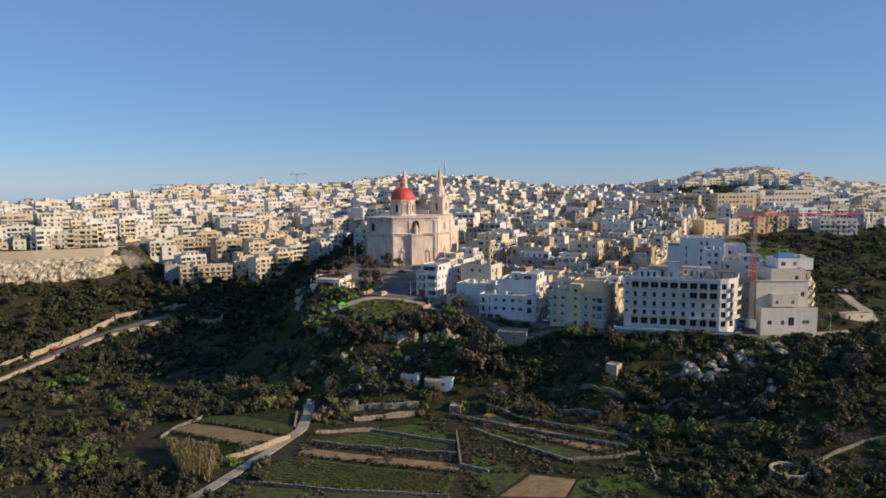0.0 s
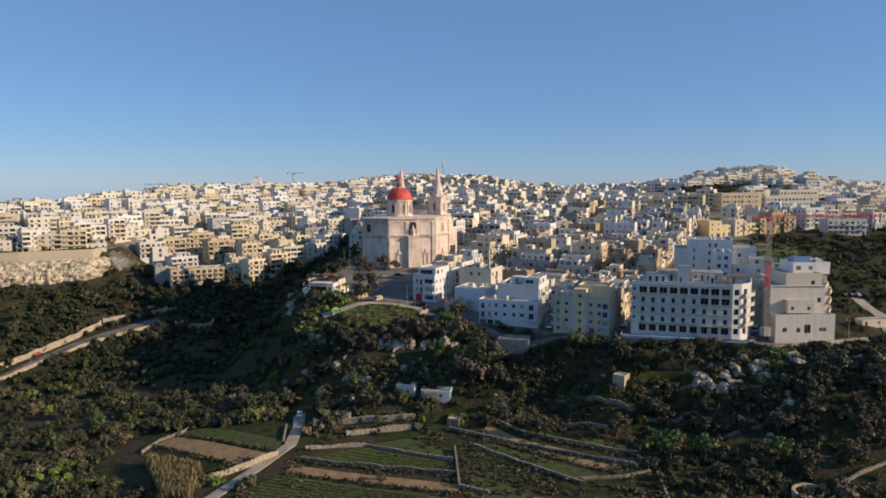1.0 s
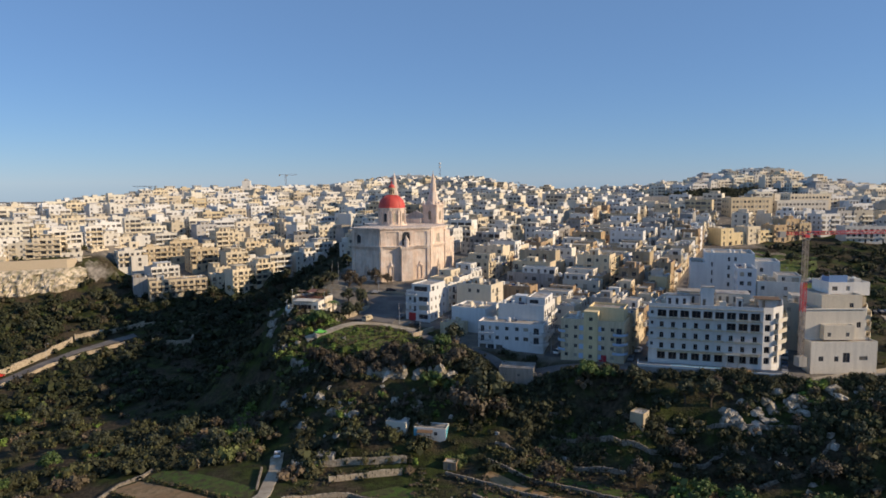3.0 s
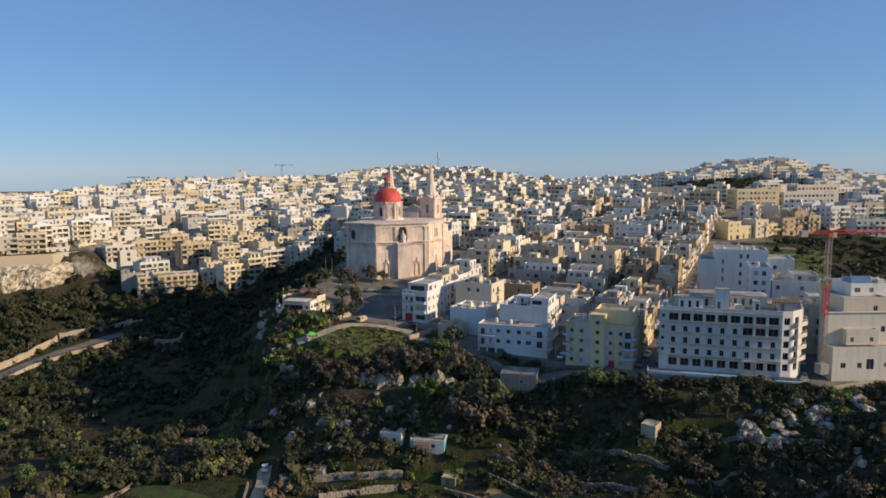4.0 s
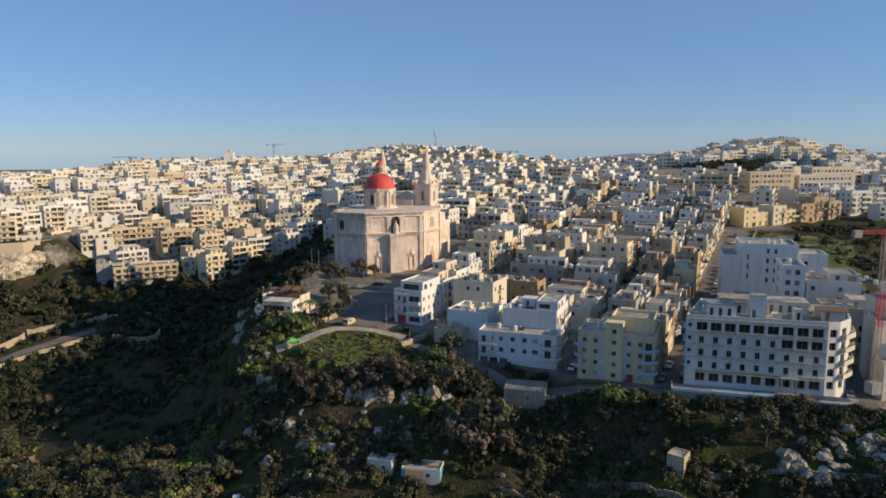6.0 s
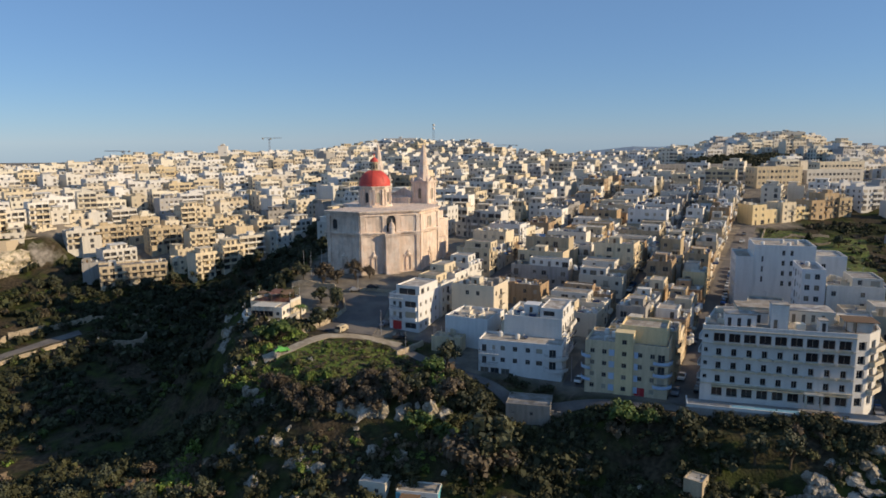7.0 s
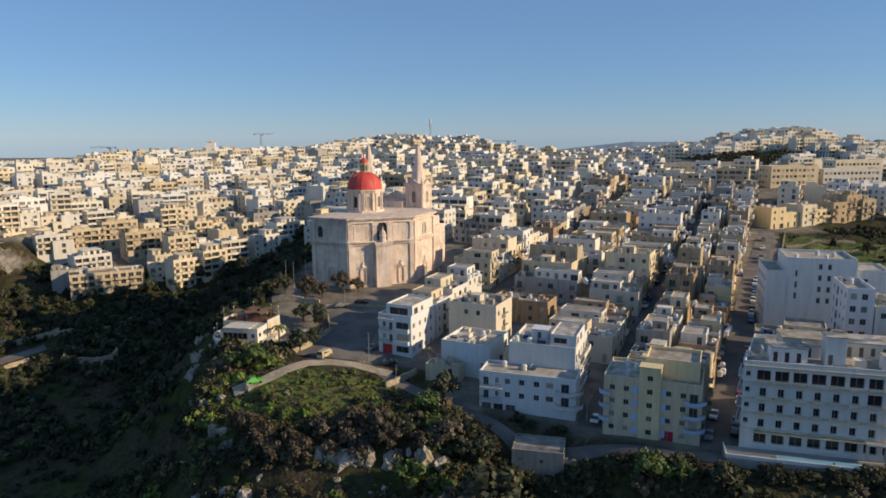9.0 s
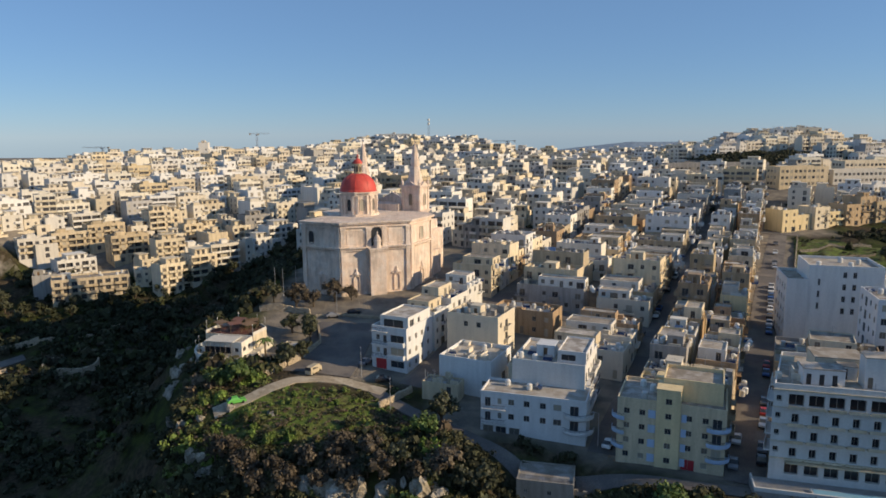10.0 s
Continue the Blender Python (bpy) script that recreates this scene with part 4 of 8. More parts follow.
for f in range(1, 5):
    z = f * HOTEL_FH
    for c in range(9):                     # a shallow balcony slab with a low front under each window
        x = 3.6 + BAY * c
        g = Geo()
        g.box(x - 1.3, -0.85, z - 0.14, x + 1.3, -0.285, z + 0.02)
        g.box(x - 1.3, -0.85, z + 0.02, x + 1.3, -0.77, z + (0.4 if f > 1 else 0.15))
        part("balcony", g, M["cream"], hotel)
    for a, b, out, mat in ((HOTEL[2], HOTEL[3], 1.2, "pale"), (HOTEL[3], HOTEL[4], 1.2, "cream")):
        w = math.hypot(b[0] - a[0], b[1] - a[1])
        turn = math.degrees(math.atan2(b[1] - a[1], b[0] - a[0]))
        for x0, x1 in ((0.6, w + 0.2),) if w < 8 else ((1.0, 6.2), (7.2, 12.4)):
            g = Geo()
            g.box(x0, -out, z - 0.2, x1, -0.004, z)
            g.box(x0, -out, z, x1, -out + 0.12, z + 0.9)
            g.box(x0, -out + 0.12, z, x0 + 0.12, -0.004, z + 0.9)
            g.box(x1 - 0.12, -out + 0.12, z, x1, -0.004, z + 0.9)
            part("balcony", g, M[mat], hotel, m=pose(*a, 0, 0, 0, turn))
    turn = math.degrees(math.atan2(HOTEL[0][1] - HOTEL[5][1], HOTEL[0][0] - HOTEL[5][0]))
    for x0 in (4.0, 12.0):
        g = Geo()
        g.box(x0, -1.1, z - 0.2, x0 + 5.0, -0.004, z)
        g.box(x0, -1.1, z, x0 + 5.0, -1.0, z + 0.95)
        part("balcony", g, M["bright"], hotel, m=pose(*HOTEL[5], 0, 0, 0, turn))
g = Geo()
g.box(2.4, -1.5, 2.6, 29.6, -0.004, 2.78)
part("shopfront_canopy", g, M["cream"], hotel, "thin cream canopy over the ground floor")
g = Geo()
g.box(21.0, -2.6, 0.0, 21.3, -1.52, 2.9)
g.box(24.0, -2.6, 0.0, 24.3, -1.52, 2.9)
g.box(20.8, -2.8, 2.9, 24.5, -1.52, 3.2)
part("porch", g, M["pale"], hotel, "plain square entrance porch")
for x, y, w, d, h in ((4.8, 2.2, 6.4, 3.6, 2.9), (14.2, 2.6, 3.4, 3.4, 5.4), (23.6, 2.0, 1.6, 2.4, 2.6), (11.4, 6.5, 2.8, 3.0, 2.4), (30.0, 4.0, 4.2, 5.0, 2.4), (8.0, 9.0, 8.0, 6.0, 3.0), (19.0, 9.0, 9.0, 6.5, 2.8)):
    g = Geo()
    g.wall((0, 0), (1, 0), w, 0, h, [(0.5 + 2.0 * i, 0.1, 1.3 + 2.0 * i, 2.1) for i in range(int((w - 0.3) / 2.0) or 1)])
    g.wall((w, 0), (0, 1), d, 0, h)
    g.wall((w, d), (-1, 0), w, 0, h)
    g.wall((0, d), (0, -1), d, 0, h)
    g.box(-0.12, -0.12, h, w + 0.12, d + 0.12, h + 0.2, 2)
    g.box(0.1, 0.25, 0, w - 0.1, 0.3, h - 0.1, 1)
    part("roof_room", g, [M["pale"] if w > 7 else M["bright"], M["glass"], M["roof"]], hotel, m=pose(x, y, 15.6))
g = Geo()
roof_clutter(g, 34, 16, 15.6, R, 46)
part("roof_clutter", g, [M["pale"], M["steel"]], hotel, "roof walls, pipes and air-conditioning boxes", kind="stuff")
g = Geo()
for x in range(29, 36, 2):
    g.bar((x, 3.0 + (x - 29) * 0.3, 15.6), (x, 3.0 + (x - 29) * 0.3, 18.2), 0.12)
g.box(28.6, 2.4, 18.2, 35.2, 8.2, 18.3)
part("roof_shelter", g, M["timber"], hotel, "brown timber roof shelter")
M["poolblue"] = material("turquoise_pool_lining", (0.20, 0.42, 0.56), 0.4, grain=0.1)
# its terrace
terrace = thing("hotel_terrace", 57.2, 225.4, 27.0, -17, "long concrete terrace with a low parapet before the hotel", "terrace")
g = Geo()
g.box(0, 0, -7, 40, 5.4, 3.2)
part("deck", g, M["concrete"], terrace)
g = Geo()
g.box(0, -0.01, 3.2, 24, 0.25, 3.9)
g.box(0, 0.25, 3.2, 0.25, 5.2, 3.9)
g.box(30, -0.01, 3.2, 40, 0.25, 3.6)
part("parapet", g, M["bright"], terrace)
g = Geo()
g.box(9, 0.4, 3.2, 23, 2.6, 3.6)
g.box(9.3, 0.7, 3.6, 22.7, 2.3, 3.65, 1)
part("pool_cover", g, [M["bright"], M["poolblue"]], terrace, "pale blue empty pool")
g = Geo()
for x in range(24, 31):
    g.ring(x + R.uniform(-0.4, 0.4), 0.8 + R.random(), [(0.9, 3.2), (0.6, 3.6), (0.15, 3.9)], 7)
part("rubble_heap", g, M["soil"], terrace, "heap of builders' sand and rubble", kind="stuff")

# the cream apartment block with rounded corner balconies
flats = thing("apartment_block", 38.0, 240.8, 28.5, -23.5, "cream five-storey corner block with curved pale blue balconies", "apartment block")
FW, FD, FFH = 19.0, 12.0, 2.85
holes = {0: [], 1: [], 3: []}
for f in range(4):
    z = f * FFH
    for x in (1.2, 4.0, 12.2, 15.0):
        holes[0].append((x, z + 0.95, x + 1.05, z + 2.05, False))
    if f > 0:
        holes[0].append((16.7, z + 0.15, 18.3, z + 2.1, False))
    for y in (1.5, 5.0, 8.5):
        holes[1].append((y, z + 0.9, y + 1.1, z + 2.1, False))
        holes[3].append((y, z + 0.9, y + 1.1, z + 2.1, False))
for f in range(5):
    holes[0].append((8.6, f * FFH + 0.95, 9.7, f * FFH + 2.05, False))
holes[0] = [h for h in holes[0] if not (h[0] == 12.2 and h[1] < 1.5)]
holes[0].append((11.6, 0.05, 14.0, 2.2, False))
g, r = Geo(), Geo()
shell(g, r, FW, FD, 12.6, {s: [h for h in hs if h[3] < 12.0] for s, hs in holes.items()}, 0.6, -2)
part("wall", g, M["cream"], flats)
part("roof", r, M["roof"], flats)
add_windows(flats, FW, FD, {s: [h for h in hs if h[3] < 12.0] for s, hs in holes.items()}, R, M["cream"], 0.5, False)
g = Geo()
g.box(11.6, 0.12, 0.05, 14.0, 0.2, 2.2)
part("garage_door", g, M["garage"], flats, "dark red garage door")
g = Geo()
g.wall((7.0, -0.35), (1, 0), 4.2, -2, 15.0, [(1.6, h[1], 2.7, h[3]) for h in holes[0] if h[0] == 8.6])
g.wall((11.2, -0.35), (0, 1), 5.0, -2, 15.0)
g.wall((11.2, 4.65), (-1, 0), 4.2, 12, 15.0)
g.wall((7.0, 4.65), (0, -1), 5.0, -2, 15.0)
g.box(6.9, -0.45, 15.0, 11.3, 4.75, 15.2)
part("stair_tower", g, M["sunny"], flats)
for f in range(5):
    part("window", window_of(1.1, 1.1), None, flats, m=pose(8.6, -0.29, f * FFH + 0.95))


def bow(x, z, r, a0, a1, mat, parent):
    """A curved balcony with a solid band and a rail."""
    g = Geo()
    n = 9
    for i in range(n):
        t0, t1 = radians(a0 + (a1 - a0) * i / n), radians(a0 + (a1 - a0) * (i + 1) / n)
        for lo, hi, ro, ri, slot in ((-0.2, 0.55, r, r - 0.12, 0), (0.95, 1.02, r, r - 0.06, 1)):
            p = [(ro * math.cos(t0), ro * math.sin(t0)), (ro * math.cos(t1), ro * math.sin(t1)), (ri * math.cos(t1), ri * math.sin(t1)), (ri * math.cos(t0), ri * math.sin(t0))]
            g.prism(p, lo, hi, slot)
        g.prism([(0, 0), (r * math.cos(t0), r * math.sin(t0)), (r * math.cos(t1), r * math.sin(t1))], -0.2, -0.02, 0)
        g.box(r * math.cos(t0) - 0.05, r * math.sin(t0) - 0.02, 0.55, r * math.cos(t0) - 0.01, r * math.sin(t0) + 0.02, 0.95, 1)
    part("balcony", g, [mat, M["railing"]], parent, m=pose(x[0], x[1], z))


for f in range(1, 4):
    bow((17.2, 1.6), f * FFH, 2.7, -122, 20, M["bluewash"], flats)
    bow((1.2, 1.6), f * FFH, 2.4, 170, 275, M["bluewash"], flats)
for x, w, z in ((5.6, 1.3, 1), (11.2, 1.1, 1)):
    for f in range(0, 4):
        g = Geo()
        g.box(x + (0.2 if x > 6 else 0), -0.06, f * FFH + 0.7, x + w, -0.003, f * FFH + 2.2)
        part("painted_panel", g, M["bluewash"], flats)
g, r = Geo(), Geo()
shell(g, r, 10.5, 8.5, 4.2, {0: [(1.5, 0.6, 2.6, 2.2, False)]}, 0.7, -1)
part("penthouse_wall", g, M["sunny"], flats, m=pose(7.8, 3.2, 12.0))
part("penthouse_roof", r, M["roof"], flats, m=pose(7.8, 3.2, 12.0))
roof_things(flats, 7, 10, 12.0, R, M["cream"], False, 3)

# the white block with a garage floor, and the taller one behind it
white_block = thing("apartment_block", 13.2, 253.5, 28.0, -19, "white three-storey block with curved corner balconies on its end", "apartment block")
holes = {0: [], 1: [], 3: []}
for f in range(3):
    z = f * 3.1
    for x, w, lo in ((0.9, 1.2, 0.2), (3.6, 0.8, 0.9), (5.8, 1.2, 0.9), (9.0, 1.2, 0.9), (12.3, 1.2, 0.9)):
        if f:
            holes[0].append((x, z + lo, x + w, z + 2.15, False))
    if f == 0:
        for x in (0.5, 3.2, 6.0):
            holes[0].append((x, 0.05, x + 2.2, 2.3, False))
    else:
        holes[0].append((15.0, z + 0.9, 16.6, z + 2.15, False))
        holes[0].append((18.3, z + 0.15, 20.0, z + 2.2, False))
    for y in (1.0, 4.2):
        holes[1].append((y, z + 0.8, y + 1.3, z + 2.1, False))
blank(white_block, 21.5, 8.0, 9.7, "bright", holes, 3.0, 0.5)
for f in (1, 2):
    g = balcony_mesh(5.0, 1.0, False)
    part("balcony", g, [M["bright"], M["railing"]], white_block, m=pose(0.3, 0, f * 3.1))
    bow((19.6, 1.6), f * 3.1, 3.3, -140, 10, M["bright"], white_block)
roof_things(white_block, 20, 7, 9.2, R, M["bright"], False, 3)
tall_white = thing("apartment_block", 20.4, 259.5, 28.9, -22, "tall white block with a blank side wall and a roof terrace", "apartment block")
holes = {1: openings(16, 4, 3.1, 0, R, 3.2, 0.9), 0: [], 3: openings(16, 4, 3.1, 0, R, 4)}
blank(tall_white, 15.5, 16.0, 13.6, "bright", {1: [h for h in holes[1]], 3: holes[3]}, 3.0, 0.7)
g, r = Geo(), Geo()
shell(g, r, 6.0, 11, 3.0, {0: [(0.8, 0.9, 3.8, 2.2, False)], 1: [(1, 0.3, 3, 2.3, False), (5, 0.3, 7, 2.3, False)]}, 0.3, -0.5)
part("penthouse_wall", g, M["bright"], tall_white, m=pose(9.4, 1.5, 12.9))
part("penthouse_roof", r, M["roof"], tall_white, m=pose(9.4, 1.5, 12.9))
for x0, z0, x1, z1, turn, ox, oy in ((0.8, 0.9, 3.8, 2.2, 0, 0, 0), (1, 0.3, 3, 2.3, 90, 6, 0), (5, 0.3, 7, 2.3, 90, 6, 0)):
    part("window", window_of(x1 - x0, z1 - z0), None, tall_white, m=pose(9.4 + ox, 1.5 + oy, 12.9, 0, 0, turn) @ pose(x0, 0.06, z0))
for f in range(1, 4):
    for y in (0.8, 6.0, 11.0):
        g = balcony_mesh(4.2, 1.1, R.random() < 0.5)
        part("balcony", g, [M["bright"], M["railing"]], tall_white, m=pose(15.5, y, f * 3.1, 0, 0, 90))
roof_things(tall_white, 8.5, 15, 12.9, R, M["bright"], True, 5)

# the white house at the square with glazed corner and red shutter
corner = thing("apartment_block", -11.9, 286.0, 31.6, -27, "white four-storey house with a glazed corner and a red garage shutter", "apartment block")
holes = {0: [], 1: [], 3: []}
for f in range(4):
    z = f * 3.3
    if f:
        holes[0] += [(1.3, z + 0.9, 2.3, z + 2.2, False), (3.3, z + 0.2, 4.3, z + 2.2, False)]
        holes[0].append((5.4, z + 0.6, 9.2, z + 2.5, False))
    holes[1] += [(y, z + 0.9, y + 1.1, z + 2.2, False) for y in (1.0, 4.4, 7.6, 11.0)]
holes[0] += [(1.2, 0.05, 4.2, 2.9, False), (5.4, 0.8, 9.2, 2.5, False)]
blank(corner, 10.0, 14.0, 11.1, "bright", {k: [h for h in v if h[3] < 10.5] for k, v in holes.items()}, 3.0)
g, r = Geo(), Geo()
shell(g, r, 8.0, 12.0, 3.3, {0: [(1.0, 0.3, 6.6, 2.4, False)], 1: [(1.0, 0.3, 3.0, 2.4, False), (5, 0.9, 6.2, 2.2, False)]}, 0.4, -0.5)
part("penthouse_wall", g, M["bright"], corner, m=pose(1.6, 1.6, 10.2))
part("penthouse_roof", r, M["roof"], corner, m=pose(1.6, 1.6, 10.2))
part("window", window_of(5.6, 2.1), None, corner, m=pose(2.6, 1.66, 10.5))
part("window", window_of(2.0, 2.1), None, corner, m=pose(9.6, 1.6, 10.2, 0, 0, 90) @ pose(1.0, 0.06, 0.3))
part("window", window_of(1.2, 1.3), None, corner, m=pose(9.6, 1.6, 10.2, 0, 0, 90) @ pose(5.0, 0.06, 0.9))
g = Geo()
g.box(1.2, 0.02, 0.05, 4.2, 0.1, 2.9)
part("garage_shutter", g, M["garage"], corner, "bright red roller shutter")
for f in range(1, 4):
    part("balcony", balcony_mesh(4.6, 1.1, False), [M["bright"], M["railing"]], corner, m=pose(0.3, 0, f * 3.3))
    if f < 3:
        part("balcony", balcony_mesh(4.4, 0.9, True), [M["bright"], M["railing"]], corner, m=pose(5.1, 0, f * 3.3))

# grey-cream house, low white-blue wall house and the yellow garage by the lane
house(7.2, 289.8, -27, 14, 12, 3, "pale", R, z=34.0, fh=3.3, keep=0.5, label="pale stone three-storey house with few small windows")
house(4.9, 272.8, -27, 13.0, 13, 2, "bright", R, z=32.0, fh=3.1, keep=0.12, hut=False, label="low white house with a blank front wall and roof terrace")
house(0.9, 268.2, -22, 8.6, 4.6, 1, "cream", R, z=31.4, fh=2.7, parapet=0.3, keep=0.6, hut=False, many=0, label="small cream one-storey garage beside the lane", name="garage")
house(20.5, 268.0, -27, 9, 9, 2, "cream", R, z=31.5, keep=0.5)

# the big blank white block up the hill and the stepped block on the far side of the crane
blank_block = thing("apartment_block", 97.2, 294.6, 31.0, -18, "large white block with a blank wall and narrow slit windows", "apartment block")
poly_block(blank_block, [(0, 0), (5.2, 0), (5.2, 16.0), (0, 16.0)], 20.6, {3: [(2.0 + 3.6 * c, 1.0 + 3.2 * f, 3.4 + 3.6 * c, 2.6 + 3.2 * f) for f in range(6) for c in range(4)]}, "bright", 0.8, -4)
slits = [(2.2, 12.6 + 3.2 * i, 2.8, 14.4 + 3.2 * i) for i in range(3)] + [(8.0 + 2.3 * k, 11.6 + 3.2 * i, 8.9 + 2.3 * k, 13.2 + 3.2 * i) for i in range(4) for k in range(2)]
poly_block(blank_block, [(5.204, 0.5), (22.6, 0.5), (22.6, 16.0), (5.204, 16.0)], 24.4, {0: slits, 1: [(1.5 + 3.6 * c, 1.0 + 3.2 * f, 2.9 + 3.6 * c, 2.6 + 3.2 * f) for f in range(7) for c in range(4)]}, "bright", 0.7, -4, 0.35)
poly_block(blank_block, [(22.604, 2.0), (31.5, 2.0), (31.5, 14.0), (22.604, 14.0)], 21.4, {0: [(2.0, 17.4, 3.2, 18.9)]}, "bright", 0.6, -4)
roof_things(blank_block, 16, 14, 23.7, R, M["white"], True, 4, 5.5)
tall_block = thing("apartment_block", 102.8, 266.0, 30.4, -18, "tall white narrow-fronted block with small square windows", "apartment block")
holes = {0: [(0.8 + 2.4 * c, 1.0 + 3.1 * f, 2.1 + 2.4 * c, 2.5 + 3.1 * f, False) for f in range(7) for c in range(2)], 1: openings(14, 7, 3.1, 0, R), 3: openings(14, 7, 3.1, 0, R)}
blank(tall_block, 6.0, 14, 22.4, "bright", holes, 4)
roof_things(tall_block, 5.5, 13, 21.5, R, M["white"], False, 3)
house(108.8, 264.0, -18, 14, 13, 5, "white", R, z=32.5, keep=0.8, many=6, upper=True)
house(107.0, 251.0, -18, 15, 11, 4, "pale", R, z=30.8, keep=0.7, many=6, upper=True)
house(122.4, 257.0, -18, 9, 11, 4, "stone", R, z=30.3, keep=0.7, many=5)
house(121.5, 285.0, -18, 12, 12, 4, "bright", R, z=33.0, keep=0.4, many=4)
house(86.0, 262.5, -27, 14, 12, 3, "tan", R, z=32.0, keep=0.3, many=5, upper=True)
end_block = thing("apartment_block", 104.6, 225.6, 31.2, 0.0, "pale stepped block with a plain end wall and roof rooms", "apartment block")
END = [(0, 0), (17.6, 0), (22.0, 6.5), (27.0, 19.0), (9.0, 19.0)]
side_holes = [(1.2 + 3.2 * c, 0.25 + 3.05 * f, 2.8 + 3.2 * c, 2.3 + 3.05 * f) for f in range(5) for c in range(4)]
poly_block(end_block, END, 15.2, {0: [(15.0, 9.6, 16.2, 11.2)], 1: [(1.5 + 3.0 * c, 0.3 + 3.05 * f, 3.4 + 3.0 * c, 2.4 + 3.05 * f) for f in range(5) for c in range(2)], 2: side_holes[:15]}, "pale", 0.9, -4)
for f in range(1, 5):
    w = math.hypot(4.4, 6.5)
    part("balcony", balcony_mesh(w - 0.6, 1.1, True), [M["cream"], M["railing"]], end_block, m=pose(17.6, 0, 3.05 * f, 0, 0, math.degrees(math.atan2(6.5, 4.4))) @ pose(0.3, 0, 0))
    part("balcony", balcony_mesh(11.0, 1.2, True), [M["cream"], M["railing"]], end_block, m=pose(22.0, 6.5, 3.05 * f, 0, 0, 68.2) @ pose(1.2, 0, 0))


def end_room(name, x, y, z, W, D, H, mat, some, words="", floor=-0.5):
    """A walled room with its flat roof and windows in its front, as parts of the end block."""
    g, r = Geo(), Geo()
    shell(g, r, W, D, H, {0: [(*h, False) for h in some]}, 0.4, floor)
    part(name + "_wall", g, M[mat], end_block, words, m=pose(x, y, z))
    part(name + "_roof", r, M["roof"], end_block, m=pose(x, y, z))
    for x0, z0, x1, z1 in some:
        part("window", window_of(x1 - x0, z1 - z0), None, end_block, m=pose(x + x0, y + 0.06, z + z0))


end_room("annex", 0.0, -4.2, 0.0, 18.6, 4.196, 6.6, "white", [(2.2, 1.0, 3.6, 2.4), (6.6, 0.9, 7.8, 2.4), (9.0, 0.6, 11.0, 3.4), (13.6, 1.2, 16.0, 2.4)], floor=-4)
end_room("oriel", 4.6, -2.1, 6.6, 8.6, 2.096, 4.2, "pale", [(1.0, 0.9, 2.0, 2.1), (6.2, 0.9, 7.2, 2.1)], "boxed-out room on the end wall", 0.0)
end_room("upper_floor", 5.4, 1.2, 14.3, 11.6, 12.0, 4.6, "pale", [(8.0, 0.9, 9.2, 2.2)])
end_room("top_floor", 9.6, 5.4, 18.5, 12.0, 9.0, 3.4, "white", [(1.0, 0.9, 2.6, 2.2), (5.0, 0.9, 6.2, 2.2)])
end_room("side_room", 17.1, 7.0, 14.3, 4.6, 8.0, 3.0, "stone", [(1.0, 0.5, 3.4, 2.2)])
g = Geo()
g.box(10.0, 6.2, 21.5, 15.4, 6.4, 23.8)
g.box(10.0, 6.4, 21.5, 10.2, 10.0, 23.4)
part("roof_screen", g, M["bluesheet"], end_block, "blue sheeting round a roof terrace")
g = Geo()
roof_clutter(g, 12, 8, 0.0, R, 22)
part("roof_clutter", g, [M["white"], M["steel"]], end_block, "tanks, pipes and low walls on the roof", m=pose(9.6, 6.0, 21.5), kind="stuff")
for k in range(6):
    part("water_tank", tank_mesh(), None, end_block, m=pose(11.0 + 1.7 * k, 8.0 + (k % 2) * 2.0, 21.5))
g = Geo()
g.box(-0.15, -0.3, 14.9, 17.7, -0.004, 15.1)
part("cornice", g, M["white"], end_block)


